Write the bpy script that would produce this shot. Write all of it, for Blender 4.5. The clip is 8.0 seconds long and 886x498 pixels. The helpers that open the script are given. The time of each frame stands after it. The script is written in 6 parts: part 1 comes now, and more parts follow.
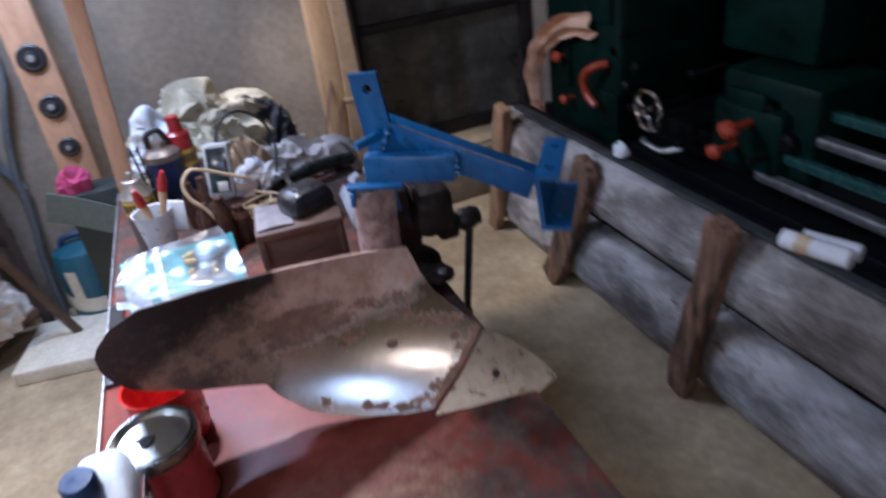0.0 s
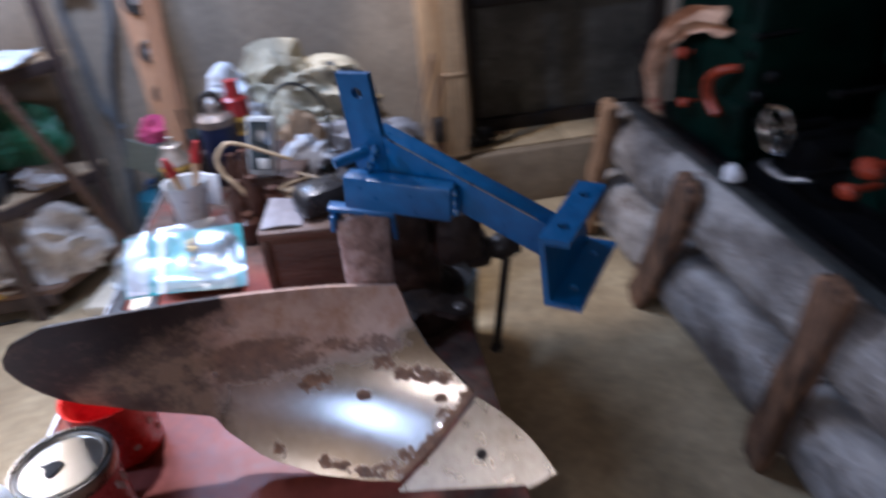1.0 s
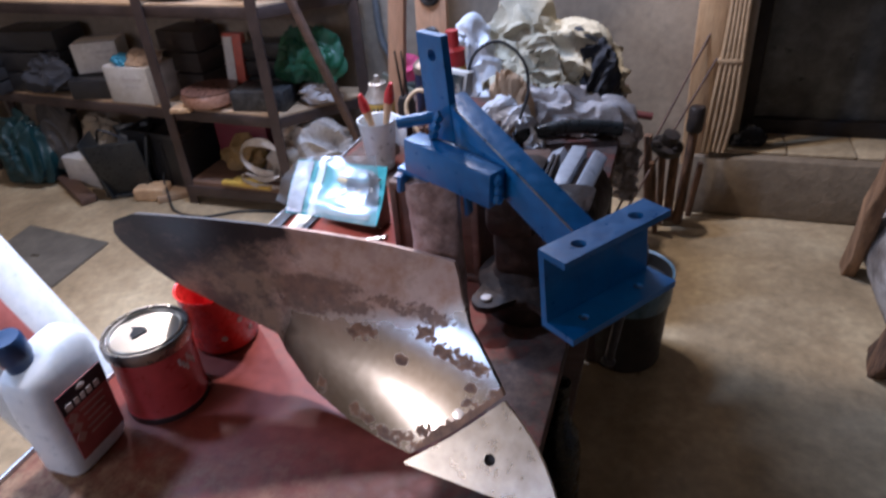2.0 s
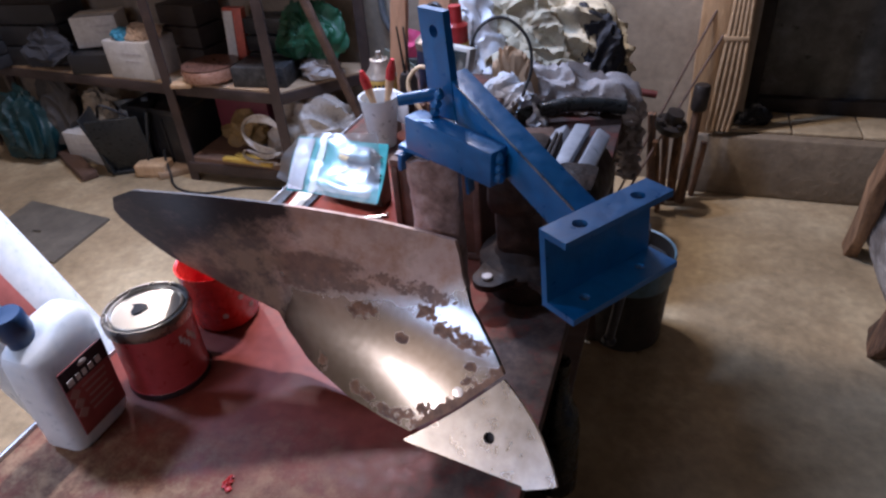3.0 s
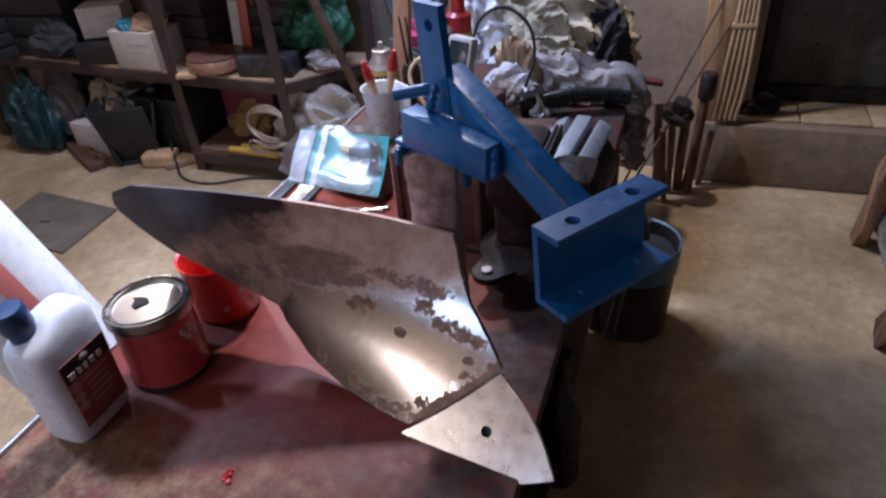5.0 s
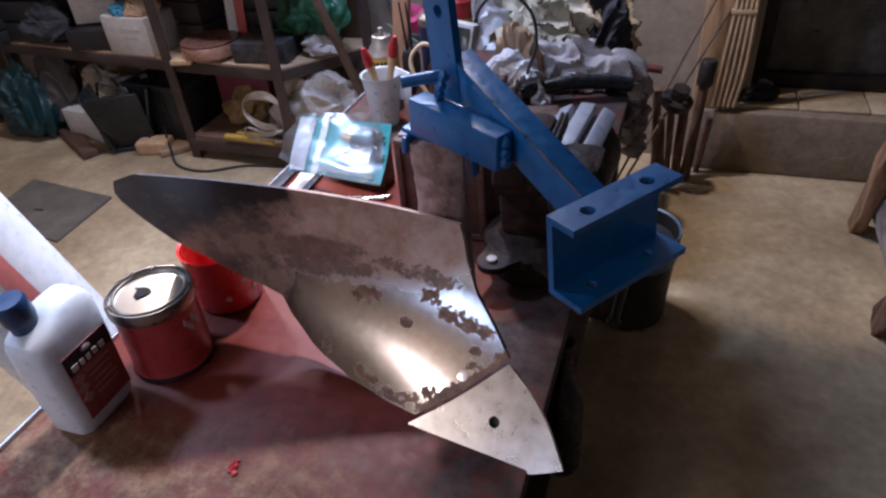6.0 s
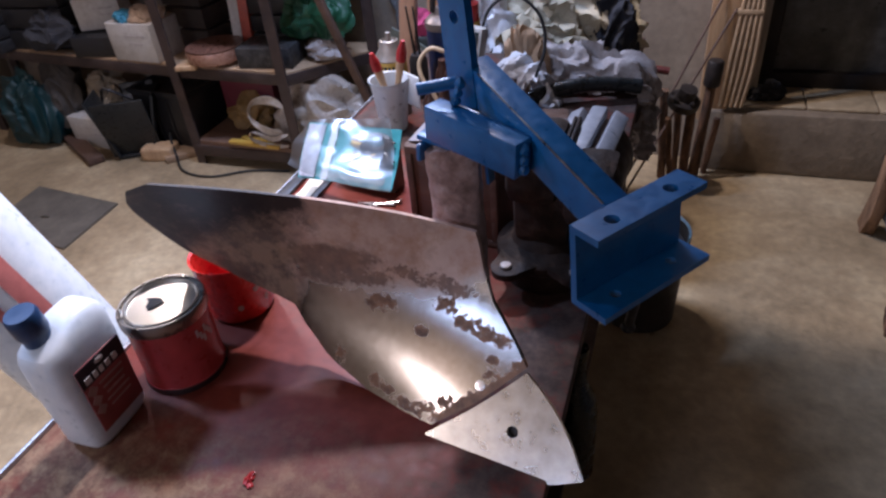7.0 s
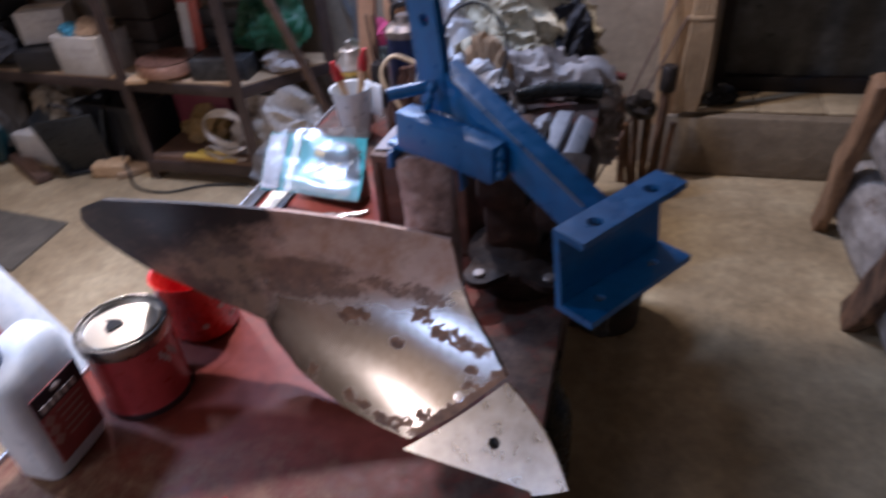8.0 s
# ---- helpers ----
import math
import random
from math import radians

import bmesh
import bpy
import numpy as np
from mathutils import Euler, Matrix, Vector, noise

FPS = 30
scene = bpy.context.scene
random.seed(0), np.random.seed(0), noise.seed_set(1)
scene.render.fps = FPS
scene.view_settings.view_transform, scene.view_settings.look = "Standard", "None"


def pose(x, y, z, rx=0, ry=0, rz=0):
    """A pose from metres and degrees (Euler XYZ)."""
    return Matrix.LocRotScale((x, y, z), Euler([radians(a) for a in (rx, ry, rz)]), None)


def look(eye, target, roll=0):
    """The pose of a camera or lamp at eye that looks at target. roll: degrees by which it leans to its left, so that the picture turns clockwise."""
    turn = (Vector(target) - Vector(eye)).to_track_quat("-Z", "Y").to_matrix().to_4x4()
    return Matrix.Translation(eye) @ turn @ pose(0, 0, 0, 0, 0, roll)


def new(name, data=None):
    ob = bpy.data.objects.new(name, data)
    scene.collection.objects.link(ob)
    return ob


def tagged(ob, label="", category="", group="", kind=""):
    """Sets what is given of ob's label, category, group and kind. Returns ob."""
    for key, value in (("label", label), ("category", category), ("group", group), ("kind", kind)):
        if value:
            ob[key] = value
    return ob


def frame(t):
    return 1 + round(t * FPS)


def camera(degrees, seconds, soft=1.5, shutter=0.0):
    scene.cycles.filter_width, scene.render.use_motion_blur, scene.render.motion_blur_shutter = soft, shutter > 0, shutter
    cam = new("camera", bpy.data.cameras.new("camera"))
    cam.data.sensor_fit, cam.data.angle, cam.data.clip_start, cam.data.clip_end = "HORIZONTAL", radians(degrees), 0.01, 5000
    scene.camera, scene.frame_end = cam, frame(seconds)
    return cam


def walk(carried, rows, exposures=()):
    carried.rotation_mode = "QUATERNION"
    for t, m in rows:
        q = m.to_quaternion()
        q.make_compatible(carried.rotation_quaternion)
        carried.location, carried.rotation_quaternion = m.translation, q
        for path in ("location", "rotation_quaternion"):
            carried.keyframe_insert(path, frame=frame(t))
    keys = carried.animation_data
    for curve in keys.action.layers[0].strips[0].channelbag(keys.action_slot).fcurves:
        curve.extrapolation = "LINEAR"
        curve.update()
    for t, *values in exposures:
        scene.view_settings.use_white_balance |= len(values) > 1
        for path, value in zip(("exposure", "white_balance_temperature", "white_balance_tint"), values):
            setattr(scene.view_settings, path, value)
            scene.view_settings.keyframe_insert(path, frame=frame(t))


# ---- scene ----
cam = camera(67.1, 8.0, 2.4, 1.5)
PATH = [
    (0, (0.025, -0.066, 1.42), (0.561, 1.589, 0.433), -8.5),
    (0.3, (0.07, -0.025, 1.416), (0.522, 1.661, 0.44), -7.2),
    (0.5, (0.129, 0.013, 1.403), (0.485, 1.691, 0.376), -5.4),
    (0.8, (0.184, 0.059, 1.389), (0.483, 1.745, 0.355), -4.1),
    (1, (0.216, 0.082, 1.395), (0.409, 1.788, 0.368), -5.7),
    (1.5, (0.339, 0.128, 1.376), (0.156, 1.838, 0.355), -2.7),
    (2, (0.443, 0.142, 1.37), (-0.159, 1.734, 0.319), -4.8),
    (3.5, (0.443, 0.147, 1.369), (-0.152, 1.699, 0.256), -4.6),
    (4, (0.439, 0.152, 1.371), (-0.157, 1.702, 0.256), -5.0),
    (4.5, (0.447, 0.156, 1.37), (-0.155, 1.697, 0.245), -5.5),
    (5, (0.454, 0.153, 1.374), (-0.165, 1.68, 0.241), -5.3),
    (5.2, (0.445, 0.151, 1.372), (-0.154, 1.675, 0.225), -4.8),
    (6.5, (0.433, 0.16, 1.373), (-0.167, 1.67, 0.207), -5.2),
    (7, (0.421, 0.162, 1.374), (-0.186, 1.673, 0.214), -5.8),
    (7.5, (0.414, 0.158, 1.379), (-0.118, 1.705, 0.227), -5.2),
    (7.9, (0.404, 0.168, 1.367), (-0.079, 1.737, 0.226), -5.1),
    (8, (0.402, 0.17, 1.364), (-0.095, 1.732, 0.219), -5.1),
]
walk(cam, [(t, look(eye, target, roll)) for t, eye, target, roll in PATH], [(0.0, 0.66, 4950, 20), (1.2, 0.66, 4950, 20), (2.0, 0.72, 5000, 22), (3.5, 0.58, 5080, 25), (8.0, 0.44, 5120, 26)])

# ---- world and lights ----
world = bpy.data.worlds.new("world")
scene.world = world
world.use_nodes = True
world.node_tree.nodes["Background"].inputs[0].default_value = (0.55, 0.65, 0.8, 1)
world.node_tree.nodes["Background"].inputs[1].default_value = 0.10


def area(name, eye, target, size, power, colour, size_y=None):
    data = bpy.data.lights.new(name, "AREA")
    data.energy, data.color, data.size = power, colour, size
    if size_y:
        data.shape, data.size_y = "RECTANGLE", size_y
    ob = new(name, data)
    ob.matrix_basis = look(eye, target)
    return ob


def bulb(name, place, radius, power, colour):
    data = bpy.data.lights.new(name, "POINT")
    data.energy, data.color, data.shadow_soft_size = power, colour, radius
    ob = new(name, data)
    ob.location = place
    return ob


def shaded_lamp(name, place, target, radius, power, colour, degrees, blend):
    data = bpy.data.lights.new(name, "SPOT")
    data.energy, data.color, data.shadow_soft_size = power, colour, radius
    data.spot_size, data.spot_blend = radians(degrees), blend
    ob = new(name, data)
    ob.matrix_basis = look(place, target)
    return ob


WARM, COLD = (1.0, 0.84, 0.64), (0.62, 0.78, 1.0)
shaded_lamp("bench_lamp", (-0.12, 1.42, 2.15), (-0.68, 0.80, 0.77), 0.05, 120, (1.0, 0.86, 0.70), 92, 1.0)
shaded_lamp("door_lamp", (-0.12, 2.25, 2.15), (0.78, 2.47, 0.0), 0.04, 56, (1.0, 0.78, 0.50), 38, 0.35)
bulb("end_lamp", (-0.12, 2.22, 2.17), 0.05, 3.5, (1.0, 0.80, 0.56))
area("shelf_tube", (-0.55, 2.12, 2.15), (-0.45, 1.90, 0.0), 0.60, 18, (0.74, 0.87, 1.0), 0.06)
bulb("side_lamp", (-1.50, 2.10, 2.15), 0.07, 31, (1.0, 0.82, 0.60))
shaded_lamp("ceiling_lamp", (-1.05, 0.68, 2.15), (-0.45, 0.98, 0.6), 0.09, 32, (0.74, 0.87, 1.0), 76, 0.5)
bulb("wall_lamp", (-1.32, -1.45, 1.82), 0.04, 22, WARM)
bulb("wall_lamp", (0.10, -1.45, 2.05), 0.05, 7.0, WARM)
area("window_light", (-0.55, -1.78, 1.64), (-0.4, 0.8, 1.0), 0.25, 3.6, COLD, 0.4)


# ---- mesh helpers ----
V = Vector


def lerp_curve(rows, x):
    for (x0, z0), (x1, z1) in zip(rows, rows[1:]):
        if x <= x1:
            return z0 + (z1 - z0) * (x - x0) / max(x1 - x0, 1e-6)
    return rows[-1][1]


def turn(rx=0, ry=0, rz=0):
    return pose(0, 0, 0, rx, ry, rz).to_3x3()


def box(bm, c, s, rot=None, bevel=0.0, taper=None):
    """A block of size s round c, turned by rot, with bevelled edges; taper: the top's size over the base's, in x and y."""
    verts = bmesh.ops.create_cube(bm, size=1)["verts"]
    for v in verts:
        k = (1, 1)
        if taper and v.co.z > 0:
            k = taper
        v.co = V((v.co.x * s[0] * k[0], v.co.y * s[1] * k[1], v.co.z * s[2]))
    if bevel:
        edges = list({e for v in verts for e in v.link_edges})
        out = bmesh.ops.bevel(bm, geom=edges, offset=bevel, segments=2, profile=0.5, affect="EDGES")
        verts = list({v for f in out["faces"] for v in f.verts} | {v for v in verts if v.is_valid})
    for v in verts:
        v.co = (rot @ v.co if rot else v.co) + V(c)
    return verts


def ring_frame(p0, p1):
    z = (V(p1) - V(p0)).normalized()
    x = z.orthogonal().normalized()
    return x, z.cross(x), z


def cyl(bm, p0, p1, r0, r1=None, seg=20, caps=True):
    """A rod or cone from p0 to p1."""
    r1 = r0 if r1 is None else r1
    x, y, z = ring_frame(p0, p1)
    rings = []
    for p, r in ((V(p0), r0), (V(p1), r1)):
        rings.append([bm.verts.new(p + r * (math.cos(a) * x + math.sin(a) * y)) for a in (2 * math.pi * k / seg for k in range(seg))])
    for k in range(seg):
        bm.faces.new((rings[0][k], rings[0][(k + 1) % seg], rings[1][(k + 1) % seg], rings[1][k]))
    if caps:
        bm.faces.new(rings[0][::-1])
        bm.faces.new(rings[1])


def revolve(bm, centre, profile, seg=32, axis=(0, 0, 1)):
    """A turned body: profile rows of (radius, height) along the axis from centre."""
    z = V(axis).normalized()
    x = z.orthogonal().normalized()
    y = z.cross(x)
    rings = []
    for r, h in profile:
        if r < 1e-5:
            rings.append([bm.verts.new(V(centre) + h * z)])
        else:
            rings.append([bm.verts.new(V(centre) + h * z + r * (math.cos(a) * x + math.sin(a) * y)) for a in (2 * math.pi * k / seg for k in range(seg))])
    for a, b in zip(rings, rings[1:]):
        for k in range(seg):
            n = (k + 1) % seg
            if len(a) == 1 and len(b) == 1:
                continue
            if len(a) == 1:
                bm.faces.new((a[0], b[n], b[k]))
            elif len(b) == 1:
                bm.faces.new((a[k], a[n], b[0]))
            else:
                bm.faces.new((a[k], a[n], b[n], b[k]))


def smooth_path(points, steps=8):
    """A Catmull-Rom line through the points."""
    p = [V(q) for q in points]
    p = [2 * p[0] - p[1]] + p + [2 * p[-1] - p[-2]]
    out = []
    for k in range(1, len(p) - 2):
        for s in range(steps):
            t = s / steps
            a, b, c, d = p[k - 1:k + 3]
            out.append(0.5 * (2 * b + (c - a) * t + (2 * a - 5 * b + 4 * c - d) * t * t + (3 * b - a - 3 * c + d) * t ** 3))
    out.append(p[-2])
    return out


def tube(bm, points, r, seg=10, steps=8):
    """A bent round tube along the points."""
    path = smooth_path(points, steps)
    rings = []
    x = ring_frame(path[0], path[1])[0]
    for k, q in enumerate(path):
        z = (path[min(k + 1, len(path) - 1)] - path[max(k - 1, 0)]).normalized()
        x = (x - z * x.dot(z)).normalized()
        y = z.cross(x)
        rings.append([bm.verts.new(q + r * (math.cos(a) * x + math.sin(a) * y)) for a in (2 * math.pi * j / seg for j in range(seg))])
    for a, b in zip(rings, rings[1:]):
        for k in range(seg):
            bm.faces.new((a[k], a[(k + 1) % seg], b[(k + 1) % seg], b[k]))
    bm.faces.new(rings[0][::-1])
    bm.faces.new(rings[-1])


def sheet(bm, nx, ny, point, thick=None):
    """A grid of nx by ny cells; point(u, v) gives its place, thick(u, v) the shift of its back."""
    fronts = [[bm.verts.new(V(point(i / nx, j / ny))) for j in range(ny + 1)] for i in range(nx + 1)]
    for i in range(nx):
        for j in range(ny):
            bm.faces.new((fronts[i][j], fronts[i + 1][j], fronts[i + 1][j + 1], fronts[i][j + 1]))
    if thick:
        backs = [[bm.verts.new(fronts[i][j].co + V(thick(i / nx, j / ny))) for j in range(ny + 1)] for i in range(nx + 1)]
        for i in range(nx):
            for j in range(ny):
                bm.faces.new((backs[i][j], backs[i][j + 1], backs[i + 1][j + 1], backs[i + 1][j]))
        rim = [(i, 0) for i in range(nx)] + [(nx, j) for j in range(ny)] + [(i, ny) for i in range(nx, 0, -1)] + [(0, j) for j in range(ny, 0, -1)]
        for (i, j), (k, m) in zip(rim, rim[1:] + rim[:1]):
            bm.faces.new((fronts[i][j], backs[i][j], backs[k][m], fronts[k][m]))


def prism(bm, outline, back, holes=()):
    """A flat plate: outline and holes as closed loops of points in one plane, drawn out by the vector back."""
    back = V(back)
    loops = [[bm.verts.new(V(p)) for p in loop] for loop in (outline, *holes)]
    edges = [bm.edges.new((a, b)) for loop in loops for a, b in zip(loop, loop[1:] + loop[:1])]
    front = [g for g in bmesh.ops.triangle_fill(bm, edges=edges, use_beauty=True)["geom"] if isinstance(g, bmesh.types.BMFace)]
    twin = {v: bm.verts.new(v.co + back) for loop in loops for v in loop}
    for f in front:
        bm.faces.new([twin[v] for v in reversed(f.verts)])
    for loop in loops:
        for a, b in zip(loop, loop[1:] + loop[:1]):
            bm.faces.new((a, b, twin[b], twin[a]))


def circle(c, r, x, y, seg=16):
    return [V(c) + r * (math.cos(a) * V(x) + math.sin(a) * V(y)) for a in (2 * math.pi * k / seg for k in range(seg))]


def rough_up(bm, amount, scale, seed=0.0):
    """Uneven surface: moves the vertices by a noise."""
    bm.normal_update()
    shift = V((seed, seed * 1.7, -seed))
    for v in bm.verts:
        v.co += amount * V(noise.noise_vector(v.co * scale + shift))


def blob(bm, c, s, rot=None, amount=0.25, scale=3.0, seed=0.0, sub=4, flat=-0.75):
    """A crumpled heap: a ball pressed flat below, with folds."""
    verts = bmesh.ops.create_icosphere(bm, subdivisions=sub, radius=1)["verts"]
    off = V((seed * 3.1, seed * 1.3, seed))
    for v in verts:
        p = v.co.copy()
        n = 1 - abs(noise.noise(p * scale + off)) * 1.6
        n2 = 1 - abs(noise.noise(p * scale * 2.3 - off)) * 1.6
        q = p * (1 + amount * (n - 0.6) + amount * 0.45 * (n2 - 0.6))
        q.z = max(q.z, flat)
        q = V((q.x * s[0], q.y * s[1], q.z * s[2]))
        v.co = (rot @ q if rot else q) + V(c)


def shade(me, angle=0.6):
    for p in me.polygons:
        p.use_smooth = True
    me.set_sharp_from_angle(angle=angle)


def link(name, bm, material, smooth=True):
    bmesh.ops.recalc_face_normals(bm, faces=bm.faces)
    me = bpy.data.meshes.new(name)
    bm.to_mesh(me)
    bm.free()
    if smooth:
        shade(me)
    me.materials.append(material)
    return me


def part(name, bm, material, parent, label="", smooth=True):
    """Links bm, built in world places, as one mesh object under a thing or a part."""
    top = parent
    while top.parent:
        top = top.parent
    bm.transform(top.matrix_basis.inverted())
    ob = new(name, link(name, bm, material, smooth))
    ob.parent = parent
    return tagged(ob, label)


def thing(name, place, label, category, group="", kind=""):
    """The Empty at a thing's base that holds its parts."""
    ob = new(name)
    ob.empty_display_size = 0.05
    ob.matrix_basis = Matrix.Translation(place)
    return tagged(ob, label, category, group, kind)


def solid(name, bm, material, label, category, group="", kind="", place=None, smooth=True):
    """A thing of one mesh, built in world places."""
    place = V(place) if place else sum((v.co for v in bm.verts), V()) / len(bm.verts)
    bm.transform(Matrix.Translation(-place))
    ob = new(name, link(name, bm, material, smooth))
    ob.matrix_basis = Matrix.Translation(place)
    return tagged(ob, label, category, group, kind)


def B():
    return bmesh.new()


# ---- materials ----
def surf(name, rows, scale=6.0, rough=0.6, metal=0.0, bump=0.15, fine=60.0, stretch=(1, 1, 1), rough_var=0.12, coat=0.0, spots=None, trans=0.0, alpha=1.0, detail=6.0):
    """A worn surface: rows of (position, colour) over a large noise, fine grain over it, optional spots (scale, threshold, colour, roughness)."""
    m = bpy.data.materials.new(name)
    m.use_nodes = True
    t = m.node_tree
    n, l = t.nodes, t.links
    b = n["Principled BSDF"]
    co = n.new("ShaderNodeTexCoord")
    mp = n.new("ShaderNodeMapping")
    mp.inputs["Scale"].default_value = stretch
    l.new(co.outputs["Object"], mp.inputs[0])
    big = n.new("ShaderNodeTexNoise")
    big.inputs["Scale"].default_value, big.inputs["Detail"].default_value, big.inputs["Roughness"].default_value = scale, detail, 0.65
    l.new(mp.outputs[0], big.inputs["Vector"])
    ramp = n.new("ShaderNodeValToRGB")
    while len(ramp.color_ramp.elements) < len(rows):
        ramp.color_ramp.elements.new(0.5)
    for e, (p, c) in zip(ramp.color_ramp.elements, rows):
        e.position, e.color = p, (*c, 1)
    l.new(big.outputs[0], ramp.inputs[0])
    grain = n.new("ShaderNodeTexNoise")
    grain.inputs["Scale"].default_value, grain.inputs["Detail"].default_value = fine, 4
    l.new(mp.outputs[0], grain.inputs["Vector"])
    mix = n.new("ShaderNodeMix")
    mix.data_type, mix.blend_type = "RGBA", "OVERLAY"
    mix.inputs[0].default_value = 0.35
    l.new(ramp.outputs[0], mix.inputs[6])
    l.new(grain.outputs[0], mix.inputs[7])
    colour = mix.outputs[2]
    rr = n.new("ShaderNodeMapRange")
    rr.inputs[1].default_value, rr.inputs[2].default_value = 0.3, 0.7
    rr.inputs[3].default_value, rr.inputs[4].default_value = max(rough - rough_var, 0.03), min(rough + rough_var, 1)
    l.new(grain.outputs[0], rr.inputs[0])
    rough_out = rr.outputs[0]
    if spots:
        sc, th, col, ro = spots
        sp = n.new("ShaderNodeTexNoise")
        sp.inputs["Scale"].default_value, sp.inputs["Detail"].default_value, sp.inputs["Roughness"].default_value = sc, 8, 0.7
        l.new(mp.outputs[0], sp.inputs["Vector"])
        st = n.new("ShaderNodeMapRange")
        st.inputs[1].default_value, st.inputs[2].default_value = th, th + 0.06
        l.new(sp.outputs[0], st.inputs[0])
        m2 = n.new("ShaderNodeMix")
        m2.data_type = "RGBA"
        m2.inputs[7].default_value = (*col, 1)
        l.new(st.outputs[0], m2.inputs[0])
        l.new(colour, m2.inputs[6])
        colour = m2.outputs[2]
        m3 = n.new("ShaderNodeMix")
        m3.inputs[3].default_value = ro
        l.new(st.outputs[0], m3.inputs[0])
        l.new(rough_out, m3.inputs[2])
        rough_out = m3.outputs[0]
    l.new(colour, b.inputs["Base Color"])
    l.new(rough_out, b.inputs["Roughness"])
    b.inputs["Metallic"].default_value = metal
    b.inputs["Coat Weight"].default_value = coat
    b.inputs["Coat Roughness"].default_value = 0.25
    b.inputs["Transmission Weight"].default_value = trans
    b.inputs["Alpha"].default_value = alpha
    if bump:
        bp = n.new("ShaderNodeBump")
        bp.inputs["Strength"].default_value, bp.inputs["Distance"].default_value = bump, 0.01
        l.new(grain.outputs[0], bp.inputs["Height"])
        l.new(bp.outputs[0], b.inputs["Normal"])
    return m


def plain(name, c, rough=0.5, metal=0.0, var=0.12, **k):
    """One colour with slight soiling."""
    d = tuple(x * (1 - var) for x in c)
    e = tuple(min(x * (1 + var), 1) for x in c)
    return surf(name, [(0.3, d), (0.7, e)], 8, rough, metal, **{"bump": 0.06, **k})


CONCRETE = surf("floor_concrete", [(0.3, (0.216, 0.160, 0.086)), (0.5, (0.360, 0.270, 0.153)), (0.72, (0.515, 0.410, 0.245))], 3.2, 0.75, bump=0.45, fine=38, detail=10, spots=(5, 0.66, (0.206, 0.155, 0.090), 0.65))
PLASTER = surf("wall_plaster", [(0.3, (0.215, 0.17, 0.125)), (0.55, (0.29, 0.24, 0.18)), (0.75, (0.385, 0.32, 0.245))], 1.8, 0.85, bump=0.16, fine=35, detail=10, spots=(2.2, 0.60, (0.20, 0.168, 0.135), 0.85))
CEIL = surf("ceiling_paint", [(0.3, (0.22, 0.2, 0.17)), (0.7, (0.30, 0.27, 0.235))], 2, 0.8, bump=0.2, fine=30)
STEP = surf("step_concrete", [(0.3, (0.13, 0.095, 0.06)), (0.7, (0.25, 0.195, 0.13))], 4, 0.8, bump=0.3, fine=50)
TILE = surf("threshold_tile", [(0.3, (0.30, 0.225, 0.13)), (0.7, (0.44, 0.345, 0.215))], 7, 0.5, bump=0.1)
LOGWOOD = surf("weathered_log", [(0.36, (0.09, 0.074, 0.064)), (0.47, (0.18, 0.158, 0.142)), (0.60, (0.33, 0.305, 0.285))], 5, 0.8, bump=0.8, fine=34, stretch=(1.5, 0.6, 1.5), detail=9, spots=(6, 0.60, (0.10, 0.062, 0.04), 0.85))
# same stake wood, with the door lamp's warm light put into its colour
LITSTAKE = surf("lit_stake_wood", [(0.34, (0.13, 0.07, 0.035)), (0.64, (0.32, 0.19, 0.10))], 9, 0.75, bump=0.4, fine=50, stretch=(3, 3, 0.5))
STAKE = surf("brown_stake_wood", [(0.36, (0.022, 0.012, 0.008)), (0.5, (0.115, 0.060, 0.032)), (0.64, (0.23, 0.125, 0.068))], 12, 0.8, bump=0.5, fine=50, stretch=(3, 3, 0.5))
PINE = surf("pine_wood", [(0.3, (0.42, 0.26, 0.13)), (0.7, (0.60, 0.41, 0.23))], 7, 0.6, bump=0.25, fine=50, stretch=(4, 4, 0.5))
ORANGEPINE = surf("orange_pine", [(0.3, (0.36, 0.19, 0.10)), (0.7, (0.50, 0.29, 0.165))], 7, 0.6, bump=0.25, fine=50, stretch=(4, 4, 0.5))
BROWNWOOD = surf("brown_wood", [(0.3, (0.055, 0.030, 0.020)), (0.7, (0.125, 0.070, 0.045))], 6, 0.6, bump=0.3, fine=50, stretch=(0.6, 4, 4))
SHELFWOOD = surf("shelf_board", [(0.3, (0.40, 0.265, 0.15)), (0.7, (0.60, 0.43, 0.265))], 6, 0.65, bump=0.3, fine=50, stretch=(0.5, 4, 4))
BLACKIRON = surf("dark_iron", [(0.3, (0.012, 0.010, 0.010)), (0.6, (0.030, 0.024, 0.022)), (0.8, (0.07, 0.05, 0.04))], 12, 0.48, 0.3, bump=0.35, fine=50)
POSTIRON = surf("painted_post", [(0.3, (0.035, 0.024, 0.022)), (0.7, (0.085, 0.058, 0.05))], 6, 0.5, 0.2, bump=0.2)
STEEL = surf("bare_steel", [(0.3, (0.42, 0.41, 0.39)), (0.7, (0.62, 0.60, 0.57))], 10, 0.33, 1.0, bump=0.08)
GALV = surf("grey_steel", [(0.3, (0.3, 0.3, 0.31)), (0.7, (0.5, 0.5, 0.52))], 10, 0.4, 0.9, bump=0.1)
CHROME = plain("chrome", (0.75, 0.75, 0.76), 0.12, 1.0, bump=0)
